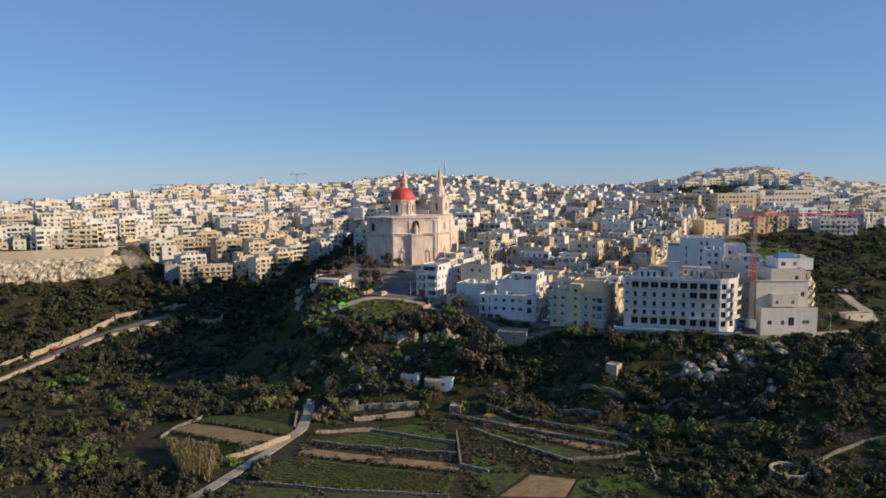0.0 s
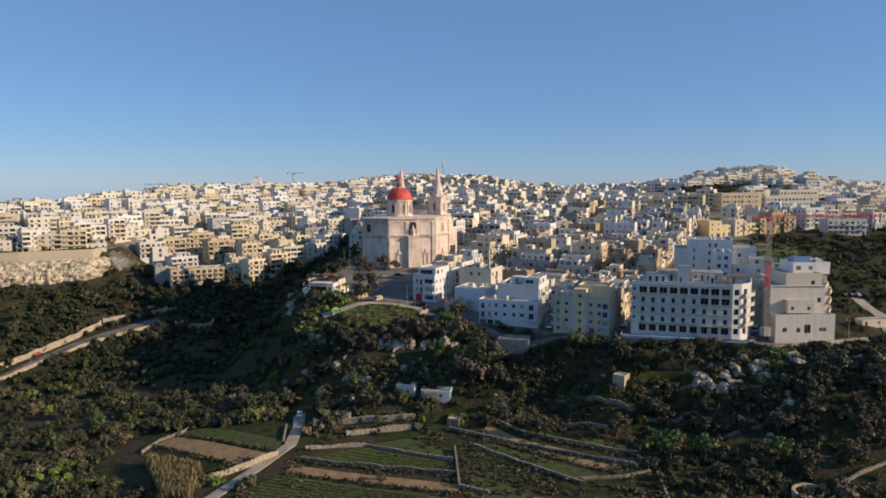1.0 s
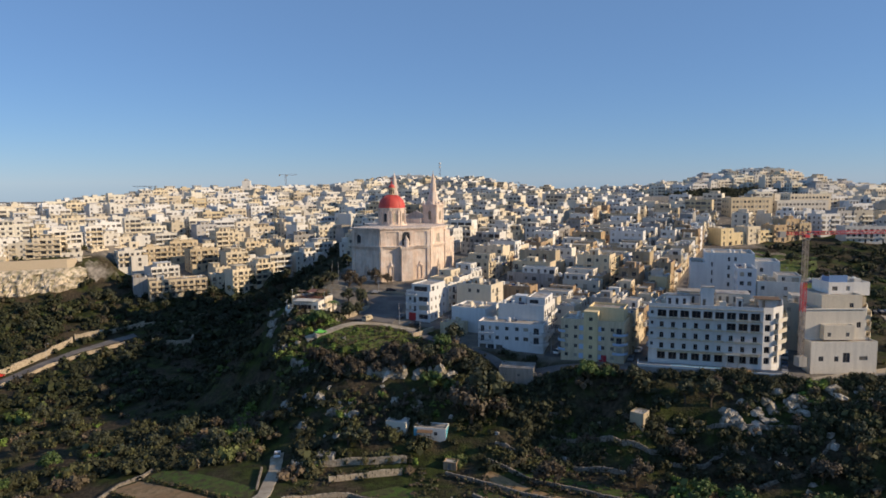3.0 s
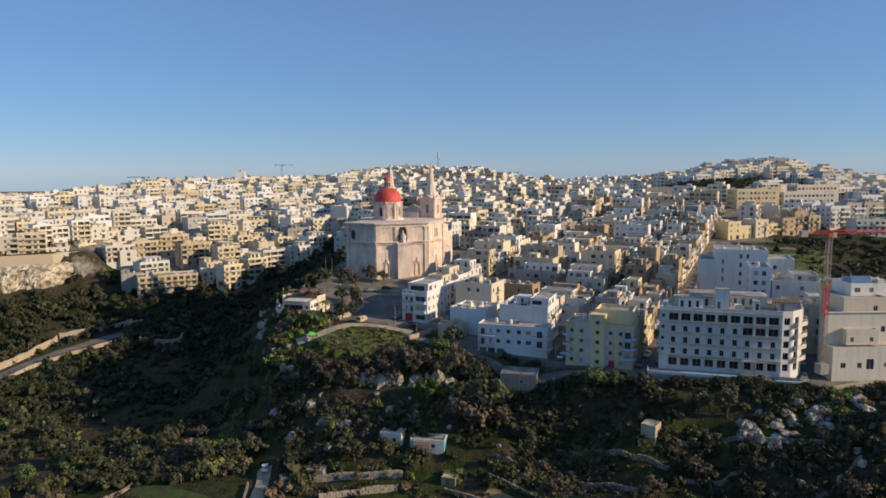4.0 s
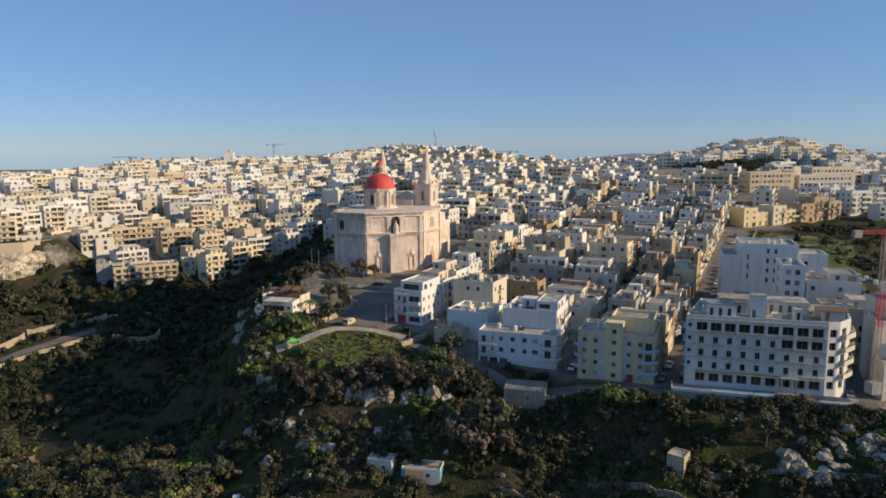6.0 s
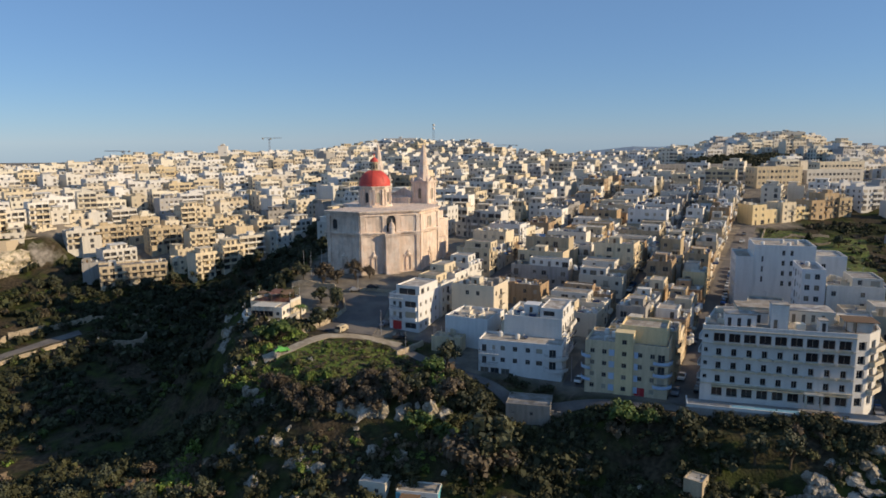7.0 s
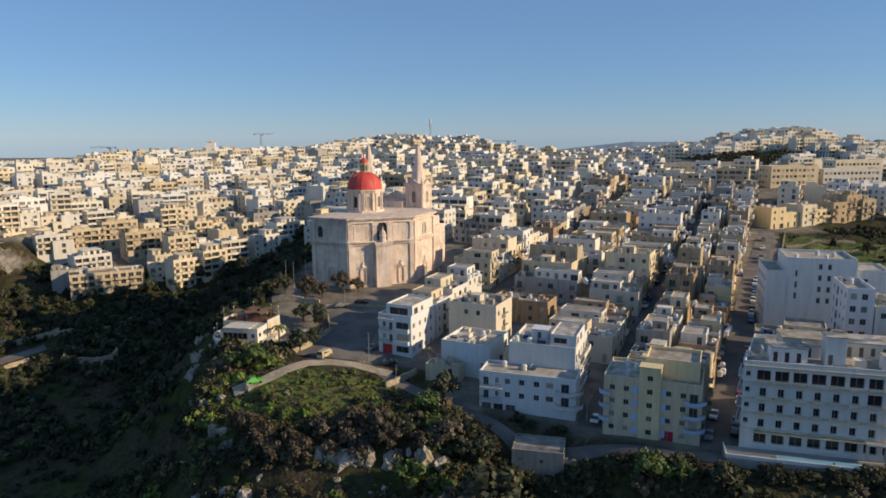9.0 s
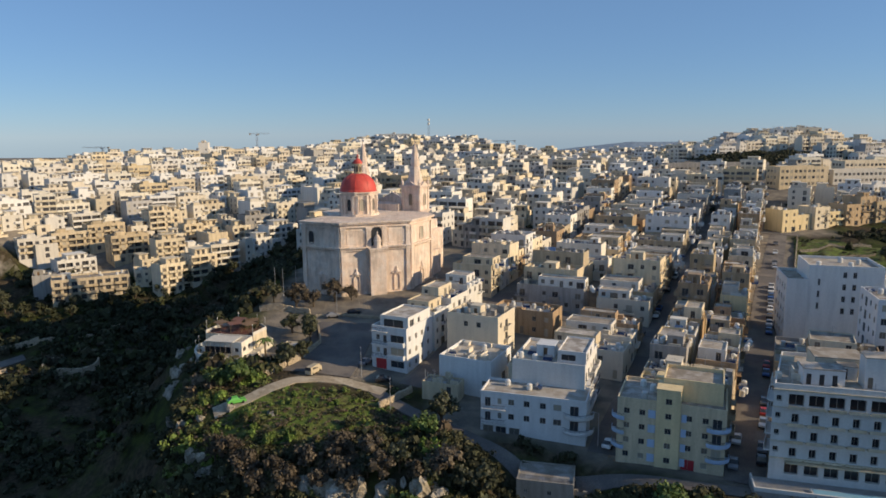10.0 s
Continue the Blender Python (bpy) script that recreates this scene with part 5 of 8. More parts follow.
# ---- tower crane in the street between the hotel and the end block ----
def crane(x, y, z, high, jib, counter, yaw, width, mats, label):
    c = thing("tower_crane", x, y, z, yaw, label, "crane")
    w = width / 2
    g = Geo()
    g.box(-width * 1.1, -width * 1.1, -1.0, width * 1.1, width * 1.1, 1.6)
    part("base_block", g, M["concrete"], c)

    def lattice(name, length, red, m, top=0.0):
        g = Geo()
        bar = width * 0.11
        for i, j in ((-1, -1), (1, -1), (1, 1), (-1, 1)):
            g.bar((i * w, j * w, 0), (i * w, j * w, length), bar)
        n = max(2, int(length / (width * 1.1)))
        for s in range(n):
            z0, z1 = length * s / n, length * (s + 1) / n
            q = [(-w, -w), (w, -w), (w, w), (-w, w)]
            for k in range(4):
                a, b = q[k], q[(k + 1) % 4]
                if s % 2:
                    a, b = b, a
                g.bar((*a, z0), (*b, z1), bar * 0.7)
                g.bar((*q[k], z1), (*q[(k + 1) % 4], z1), bar * 0.6)
        return part(name, g, red, c, m=m)

    lattice("mast_lower", high * 0.38, mats[0], pose(0, 0, 1.6))
    lattice("mast_middle", high * 0.24, mats[1], pose(0, 0, 1.6 + high * 0.38))
    lattice("mast_upper", high * 0.38, mats[0], pose(0, 0, 1.6 + high * 0.62))
    g = Geo()
    g.box(-w * 1.3, -w * 1.3, 0, w * 1.3, w * 1.3, width * 0.7)
    g.box(w * 1.3, -w, -0.2, w * 3.2, w, width * 1.0, 1)
    part("slewing_cab", g, [mats[1], M["glass"]], c, m=pose(0, 0, 1.6 + high))
    lattice("jib", jib, mats[1], pose(0, 0, 1.6 + high + width * 1.1, 0, 90, 0) @ Matrix.Diagonal((0.8, 0.8, 1, 1)))
    lattice("counter_jib", counter, mats[1], pose(0, 0, 1.6 + high + width * 1.1, 0, -90, 0) @ Matrix.Diagonal((0.6, 0.8, 1, 1)))
    g = Geo()
    g.box(-counter, -w, -width * 0.9, -counter + 1.8, w, 0.6)
    part("counterweight", g, M["concrete"], c, m=pose(0, 0, 1.6 + high + width))
    return c


crane(99.2, 216.8, 33.3, 32.6, 36.0, 8.0, 8, 1.05, (M["mast"], M["red"]), "red and grey lattice tower crane on a concrete base")

# ---- terraced streets of the old town ----
PICK = ["white"] * 4 + ["bright"] * 3 + ["cream"] * 4 + ["pale"] * 3 + ["stone"] * 3 + ["grey"] * 3 + ["ochre"] * 2 + ["tan"] * 3 + ["sunny"]


def row(p0, p1, q0, q1, face, rng, low=2, high=4, skip=(), paints=PICK):
    """Houses wall to wall between two streets of the grid; face: which side opens on a street (1 right, 3 left)."""
    q = q0
    while q < q1 - 5:
        w = rng.uniform(6.5, 11.5)
        w = min(w, q1 - q)
        if not any(a < q + w / 2 < b for a, b in skip):
            deep = rng.uniform(0.75, 1.0) * (p1 - p0)
            p = p1 - deep if face == 1 else p0
            x, y = town(p, q)
            mat = rng.choice(paints)
            house(x, y, GRID, deep, w - 0.03, max(2, rng.randint(low, high) - (1 if (up := rng.random() < 0.65) else 0)), mat, rng, sides=(0, face), keep=0.8, many=rng.randint(3, 7), door=0.5, upper=up)
        q += w


S = random.Random(5)
CROSS = ((57, 63), (127, 133), (202, 208))
row(6.0, 15.0, 5.2, 290, 3, S, 3, 4, CROSS)
row(15.1, 24.0, 5.2, 290, 1, S, 3, 4, CROSS)
row(-19.5, -1.0, 28, 290, 1, S, 2, 4, CROSS)
row(-41.0, -20.0, 44, 290, 3, S, 2, 4, CROSS)
row(-60.0, -49.4, 24.2, 57, 1, S, 4, 4, CROSS, ("bright", "white"))
row(-64.0, -49.4, 64, 290, 1, S, 2, 4, CROSS)
row(31.5, 46.0, 40, 62, 3, S, 2, 3)
row(72.5, 88.0, 30, 60, 3, S, 2, 3)
# ---- the wider town on the hills: a few dozen house shapes, the nearest as houses of their own ----
FAR = random.Random(21)


def turned(geo, dx, dy, turn):
    """The faces of a Geo, turned and shifted in the plan."""
    out = Geo()
    out.v = [(dx + rot(x, y, turn)[0], dy + rot(x, y, turn)[1], z) for x, y, z in geo.v]
    out.f, out.s = geo.f, geo.s
    return out


def far_shape(flats=False):
    """A house for the hills: bays of windows or deep loggias behind balconies, a lower wing, a set-back top floor, roof walls and tanks."""
    W, D, floors = (FAR.uniform(10, 19), FAR.uniform(8.5, 11), FAR.choice((3, 3, 4, 4))) if flats else (FAR.uniform(6.5, 11.5), FAR.uniform(7.5, 11), FAR.choice((2, 2, 3, 3)))
    mat = FAR.choice(FAR_PICK)
    trim = FAR.choice((mat, mat, "white", "cream"))
    fh, parapet = 3.0, FAR.uniform(0.6, 1.1)
    H, top = floors * fh + parapet, floors * fh
    geos = {"wall": Geo(), "roof": Geo(), "glazing": Geo(), "balcony": Geo(), "stair_hut": Geo(), "roof_clutter": Geo()}
    lean = {"wall": Geo(), "roof": Geo(), "glazing": Geo(), "balcony": Geo(), "stair_hut": geos["stair_hut"], "roof_clutter": Geo()}

    def add(key, q):
        for f in q.f:
            geos[key].face([q.v[i] for i in f])

    blank_side = FAR.random() < 0.45
    for side, (o, d, w) in enumerate((((0, 0), (1, 0), W), ((W, 0), (0, 1), D), ((W, D), (-1, 0), W), ((0, D), (0, -1), D))):
        sx, sy, turn = SIDE[side](W, D)
        n = max(2, int(w / FAR.uniform(2.7, 3.7)))
        bay = w / n
        kinds = [FAR.choice("llbbw" if flats else "bbwww") for _ in range(n)] if side == 0 else [FAR.choice("bww-") for _ in range(n)]
        if side == 2 or (side == 3 and blank_side) or (side == 1 and blank_side and FAR.random() < 0.4):
            kinds = ["-"] * n
        for c, kind in enumerate(kinds):
            x0, holes = bay * c, []
            half = {"l": bay / 2 - 0.22, "b": 0.85, "w": 0.55, "-": 0}[kind]
            for f in range(floors):
                if kind == "-":
                    continue
                lo, hi = f * fh + (0.9 if kind == "w" else 0.12), f * fh + (2.5 if kind == "l" else 2.3)
                holes.append((bay / 2 - half, lo, bay / 2 + half, hi))
                deep = 1.25 if kind == "l" else 0.2
                q = Geo()
                q.face([(x0 + bay / 2 - half, deep - 0.02, lo), (x0 + bay / 2 + half, deep - 0.02, lo), (x0 + bay / 2 + half, deep - 0.02, hi), (x0 + bay / 2 - half, deep - 0.02, hi)])
                add("glazing", turned(q, sx, sy, turn))
                q = Geo()
                q.face([(x0 + bay / 2 - half, -0.03, lo), (x0 + bay / 2 + half, -0.03, lo), (x0 + bay / 2 + half, -0.03, hi), (x0 + bay / 2 - half, -0.03, hi)])
                lean["glazing"].face(turned(q, sx, sy, turn).v)
                if f and kind in "lb" and side < 2:
                    out, a, b = (1.0, x0 + 0.05, x0 + bay - 0.05) if kind == "l" else (0.9, x0 + bay / 2 - half - 0.5, x0 + bay / 2 + half + 0.5)
                    q = Geo()
                    q.box(a, -out, f * fh - 0.2, b, 0, f * fh)
                    q.box(a, -out, f * fh, b, -out + 0.12, f * fh + 0.85)
                    q.box(a, -out + 0.12, f * fh, a + 0.1, 0, f * fh + 0.85)
                    q.box(b - 0.1, -out + 0.12, f * fh, b, 0, f * fh + 0.85)
                    add("balcony", turned(q, sx, sy, turn))
                    q = Geo()
                    q.box(a, -out, f * fh - 0.2, b, -0.003, f * fh + 0.85)
                    q = turned(q, sx, sy, turn)
                    for face in q.f[:3] + q.f[4:]:
                        lean["balcony"].face([q.v[i] for i in face])
            geos["wall"].wall((o[0] + d[0] * x0, o[1] + d[1] * x0), d, bay, -6, H, holes, 1.25 if kind == "l" else 0.22)
        lean["wall"].wall(o, d, w, -6, H)
    t = 0.22
    a, b = [(0, 0), (W, 0), (W, D), (0, D)], [(t, t), (W - t, t), (W - t, D - t), (t, D - t)]
    for g_ in (geos["wall"], lean["wall"]):
        for i in range(4):
            j = (i + 1) % 4
            g_.face([(*a[i], H), (*a[j], H), (*b[j], H), (*b[i], H)])
            g_.face([(*b[j], top), (*b[i], top), (*b[i], H), (*b[j], H)])
    for g_ in (geos["roof"], lean["roof"]):
        g_.box(t + 0.003, t + 0.003, top - 0.25, W - t - 0.003, D - t - 0.003, top)
    hut = geos["stair_hut"]
    if FAR.random() < 0.6:             # a set-back top floor under a thin slab
        x0 = FAR.choice((0.3, W * 0.3))
        x1 = x0 + W * FAR.uniform(0.4, 0.62)
        y0, y1 = D * FAR.uniform(0.25, 0.45), D - 0.3
        hut.box(x0, y0, top, x1, y1, top + 2.7)
        hut.box(x0 - 0.5, y0 - 0.9, top + 2.7, x1 + 0.3, y1 + 0.1, top + 2.9)
        n = max(1, int((x1 - x0) / 2.4))
        for c in range(n):
            u = x0 + (x1 - x0) * (c + 0.5) / n
            for g_ in (geos["glazing"], lean["glazing"]):
                g_.face([(u - 0.75, y0 - 0.03, top + 0.2), (u + 0.75, y0 - 0.03, top + 0.2), (u + 0.75, y0 - 0.03, top + 2.2), (u - 0.75, y0 - 0.03, top + 2.2)])
    else:
        w, d = FAR.uniform(2.4, 4.0), FAR.uniform(2.4, 4.0)
        hx, hy = FAR.uniform(0.6, W - w - 0.6), FAR.uniform(0.6, D - d - 0.6)
        hut.box(hx, hy, top, hx + w, hy + d, top + 2.4)
        hut.box(hx - 0.12, hy - 0.12, top + 2.4, hx + w + 0.12, hy + d + 0.12, top + 2.55)
    if FAR.random() < 0.5:             # a lower wing in front of one half
        w, d, h = W * FAR.uniform(0.35, 0.6), FAR.uniform(2.0, 4.0), fh * FAR.choice((1, 1, 2)) + 0.8
        x0 = FAR.choice((0.0, W - w))
        for g_ in (geos["wall"], lean["wall"]):
            g_.box(x0, -d, -6, x0 + w, -0.004, h, 0, False)
        for f in range(int(h / fh)):
            for g_ in (geos["glazing"], lean["glazing"]):
                g_.face([(x0 + w / 2 - 0.9, -d - 0.03, f * fh + 0.3), (x0 + w / 2 + 0.9, -d - 0.03, f * fh + 0.3), (x0 + w / 2 + 0.9, -d - 0.03, f * fh + 2.3), (x0 + w / 2 - 0.9, -d - 0.03, f * fh + 2.3)])
    roof_clutter(geos["roof_clutter"], W, D, top, FAR, 10)
    roof_clutter(lean["roof_clutter"], W, D, top, FAR, 5)
    return W, D, floors, mat, geos, lean, trim


FAR_PICK = ["white"] * 7 + ["cream"] * 5 + ["pale"] * 4 + ["stone"] * 2 + ["grey"] * 2 + ["ochre"]
SHAPES = [far_shape() for _ in range(22)] + [far_shape(True) for _ in range(18)]
FAR_SLOT = ["white", "cream", "pale", "stone", "grey", "ochre", "roof"]
QUADS = {}
for n_shape, (W, D, floors, mat, geos, lean, trim) in enumerate(SHAPES):
    for fine, some in ((2, geos), (1, lean), (0, {"wall": lean["wall"], "roof": lean["roof"], "stair_hut": lean["stair_hut"]})):
        rows_, slots_ = [], []
        for key, gg in some.items():
            slot = {"roof": 6, "glazing": 7, "balcony": FAR_SLOT.index(trim)}.get(key, FAR_SLOT.index(mat))
            rows_ += [[tuple(gg.v[i]) for i in f] for f in gg.f]
            slots_ += [slot] * len(gg.f)
        QUADS[n_shape, fine] = np.array(rows_), np.array(slots_)
FAR_MESH = {}


def near_house(k, m):
    """A house of its own of one of the shapes."""
    W, D, floors, mat, geos, lean, trim = SHAPES[k]
    if k not in FAR_MESH:
        ob = thing("house", 0, 0, 0, 0, f"{WALL_WORDS[mat]} {('one', 'two', 'three', 'four', 'five')[floors - 1]}-storey house on the hillside, flat-roofed", "house", "houses on the hills")
        for key, gg in geos.items():
            if gg.v:
                part(key, gg, M["roof"] if key == "roof" else M["far_glass"] if key == "glazing" else M[trim if key == "balcony" else mat], ob, kind="stuff" if key in ("glazing", "balcony", "roof_clutter") else "")
        FAR_MESH[k] = ob
        ob.matrix_world = m
        return ob
    return copy_thing(FAR_MESH[k], m)


TAKEN = [(-21.6, 354.7, 34), (215, 515, 30), (245, 522, 34), (285, 535, 34), (185, 432, 22), (-150, 421, 22), (-170, 424, 12), (-4, 1259, 12), (170, 560, 14)]


def free_for_house(x, y):
    p, q = grid_of(x, y)
    if -162 < x < -46 and y < town_edge(x) - 7:
        return False
    if -65 < p < 66 and -20 < q < 300 and not (p > 38 and q > 246):
        return False
    if scarp_side(np.array(x), np.array(y)) < 10:
        return False
    if x < -178 and y + 0.45 * min(max(-190 - x, 0), 260) < 449:
        return False
    if p > 36 and 90 < q < 245:
        return False
    if 150 < x < 420 and y < 453:
        return False
    if x > 60 and y < 335:
        return False
    if x > -52 and y < 395:
        return False
    if (150 < x < 310 and 597 < y < 676) or (155 < x < 242 and 565 < y < 604):
        return False
    return not any(math.hypot(x - a, y - b) < r for a, b, r in TAKEN)


places = []


def add_house(x, y, yaw, flats=0.3):
    k = FAR.randrange(22, 40) if FAR.random() < flats else FAR.randrange(22)
    W, D = SHAPES[k][:2]
    yaw += FAR.uniform(-4, 4) + FAR.choice((0, 0, 0, 0, 0, 90, -8))
    ax, ay = rot(-W / 2, -D / 2, yaw)
    hs = base_height(x + ax, y + ay, yaw, W, D)
    places.append((math.hypot(x, y - 120), k, x + ax, y + ay, 0.6 * min(hs) + 0.4 * max(hs), yaw))
    return W


def rows_of_houses(yaw, gap, x0, x1, y0, y1, inside, empty, flats=0.25):
    """Streets of houses, row behind row, along a heading."""
    c, s = math.cos(radians(yaw)), math.sin(radians(yaw))
    reach = 1500
    r = -reach
    while r < reach:
        a = -reach
        while a < reach:
            x, y = 0 + c * a - s * r, 600 + s * a + c * r
            step = 9.0
            if x0 < x < x1 and y0 < y < y1 and abs(x) < 0.68 * y + 25 and inside(x, y) and free_for_house(x, y) and FAR.random() > empty(x, y):
                step = add_house(x + FAR.uniform(-0.6, 0.6), y + FAR.uniform(-1.5, 1.5), yaw, flats) * 0.93 + FAR.choice((0, 0, 0, 1, 4))
            a += step
        r += gap * (1 + 0.35 * FAR.random()) + (0.008 * max(0, r))


rows_of_houses(44, 18.5, -800, -58, 340, 840, lambda x, y: True, lambda x, y: 0.06, 0.65)
rows_of_houses(GRID, 14.0, -58, 60, 385, 1075, lambda x, y: True, lambda x, y: 0.08 if y < 850 else 0.3)
rows_of_houses(GRID - 6, 15.0, 60, 235, 430, 800, lambda x, y: True, lambda x, y: 0.10)
rows_of_houses(16, 15.0, 235, 640, 430, 800, lambda x, y: True, lambda x, y: 0.10, 0.5)
rows_of_houses(20, 22.0, -260, 60, 840, 1060, lambda x, y: x < -58, lambda x, y: 0.3)
for x, y in along([(-345, 375), (-290, 400), (-250, 418), (-216, 434), (-206, 448), (-199, 462)], 9.6):          # the row above the long wall
    k = FAR.randrange(len(SHAPES))
    W, D = SHAPES[k][:2]
    yaw = 24 + FAR.uniform(-3, 3) if x < -215 else 55
    ax, ay = rot(-W / 2, 0.0, yaw)
    places.append((math.hypot(x, y - 120), k, x + ax, y + ay, 38.8 - 3.0 * FAR.random(), yaw))
places.sort()
OWN = 150
for d, k, x, y, z, yaw in places[:OWN]:
    near_house(k, pose(x, y, z, 0, 0, yaw))
# the joined rest, and the scattered towns of the far plain
for _ in range(1500):
    x, y = FAR.uniform(-2900, -700), FAR.uniform(2100, 4300)
    if x / y > -0.3:
        continue
    k = FAR.randrange(len(SHAPES))
    places.append((0, k, x, y, height(x, y), FAR.uniform(0, 90)))


def joined_houses(name, some, label):
    co, sl, ti = [], [], []
    for d, k, x, y, z, yaw in some:
        q, s = QUADS[k, 0 if d == 0 else 2 if d < 385 else 1]
        c, n = math.cos(radians(yaw)), math.sin(radians(yaw))
        co.append(np.stack([x + q[..., 0] * c - q[..., 1] * n, y + q[..., 0] * n + q[..., 1] * c, z + q[..., 2]], -1))
        sl.append(s)
        ti.append(np.full(len(q) * 4, FAR.random(), np.float32))
    co = np.concatenate(co).reshape(-1, 3).astype(np.float32)
    return quad_mesh(name, co, np.concatenate(ti), [M["far_" + s] for s in FAR_SLOT] + [M["far_glass"]], label, np.concatenate(sl))


def quad_mesh(name, co, tint, mats, label, slots=None):
    n = len(co) // 4
    me = bpy.data.meshes.new(name)
    me.vertices.add(len(co))
    me.vertices.foreach_set("co", co.ravel())
    me.loops.add(len(co))
    me.loops.foreach_set("vertex_index", np.arange(len(co), dtype=np.int32))
    me.polygons.add(n)
    me.polygons.foreach_set("loop_start", np.arange(0, 4 * n, 4, dtype=np.int32))
    me.attributes.new("tint", "FLOAT", "POINT").data.foreach_set("value", tint)
    for m in mats:
        me.materials.append(m)
    if slots is not None:
        me.polygons.foreach_set("material_index", slots.astype(np.int32))
    me.update(calc_edges=True)
    return tagged(new(name, me), label, name.replace("_", " "), kind="stuff")


joined_houses("distant_houses", places[OWN:], "dense pale flat-roofed houses over the far hills")
# ---- scrub and trees ----
V = random.Random(77)


def core_faces():
    """A lumpy six-sided core: four-cornered faces round the origin."""
    out = []
    for i in range(3):
        for a in (-1, 1):
            j, k = (i + 1) % 3, (i + 2) % 3
            f = []
            for b, c in ((-1, -1), (1, -1), (1, 1), (-1, 1)):
                q = [0, 0, 0]
                q[i], q[j], q[k] = 1.25 * a, 1.25 * b, 1.25 * c
                f.append(tuple(q))
            out.append(f if a > 0 else f[::-1])
    return out


CORE = core_faces()
CORE_JIT = {q: V.uniform(0.82, 1.12) for f in CORE for q in f}


def bush_points(rng, lumps, spread, size, leaves, leaf, core=True):
    """A bush as leaf cards on several rounded lumps: arrays of quads, about one metre in radius."""
    quads = []
    for _ in range(lumps):
        a, r = rng.uniform(0, TAU), spread * math.sqrt(rng.random())
        c = Vector((r * math.cos(a), r * math.sin(a), rng.uniform(0.35, 0.85) * (1.1 - 0.4 * r)))
        s = size * rng.uniform(0.7, 1.2)
        tilt = Matrix.Rotation(rng.uniform(0, TAU), 3, Vector((rng.gauss(0, 1), rng.gauss(0, 1), rng.gauss(0, 1))).normalized())
        jit = {q: rng.uniform(0.62, 1.2) for q in CORE_JIT}
        for f in CORE if core else ():                     # the dense inside of the lump
            quads.append([c + tilt @ Vector(q) * s * 0.34 * jit[q] for q in f])
        for _ in range(leaves):
            n = Vector((rng.gauss(0, 1), rng.gauss(0, 1), rng.gauss(0.35, 0.9))).normalized()
            p = c + Vector((n.x * s, n.y * s, n.z * s * 0.85)) * rng.uniform(0.72, 1.08)
            n = (n + 0.42 * Vector((rng.gauss(0, 1), rng.gauss(0, 1), rng.gauss(0, 1)))).normalized()
            u = n.orthogonal().normalized()
            u.rotate(Matrix.Rotation(rng.uniform(0, TAU), 3, n))
            v = n.cross(u)
            h = leaf * rng.uniform(0.6, 1.25)
            quads.append([p - u * h - v * h * 0.6, p + u * h * 0.8 - v * h * 0.5, p + u * h + v * h * 0.6, p - u * h * 0.7 + v * h * 0.7])
    return np.array([[tuple(p) for p in q] for q in quads])


FINE = [bush_points(V, V.randint(4, 6), 0.72, 0.48, 22, 0.105) for _ in range(9)]
LARGE = [bush_points(V, V.randint(9, 12), 0.82, 0.39, 18, 0.078) for _ in range(7)]
COARSE = [bush_points(V, V.randint(4, 5), 0.66, 0.54, 7, 0.17) for _ in range(9)]



def scatter(name, spots, label, mat, shapes=None):
    """One mesh of many bushes; spots: x, y, z, radius, height, turn, tint."""
    blocks, tints = [], []
    for k, (x, y, z, r, h, turn, tint) in enumerate(spots):
        q = (shapes or FINE)[k % len(shapes or FINE)]
        c, s = math.cos(turn), math.sin(turn)
        out = np.empty_like(q)
        out[..., 0] = x + r * (q[..., 0] * c - q[..., 1] * s)
        out[..., 1] = y + r * (q[..., 0] * s + q[..., 1] * c)
        out[..., 2] = z + h * q[..., 2]
        blocks.append(out)
        tints.append(np.full(len(q) * 4, tint, np.float32))
    return quad_mesh(name, np.concatenate(blocks).reshape(-1, 3).astype(np.float32), np.concatenate(tints), [M[mat]], label)


FIELDS = [(-98, 182, -44, 219), (-46, 140, 51, 202)]


def open_ground(x, y):
    return any(a < x < c and b < y < d for a, b, c, d in FIELDS)


spots = []


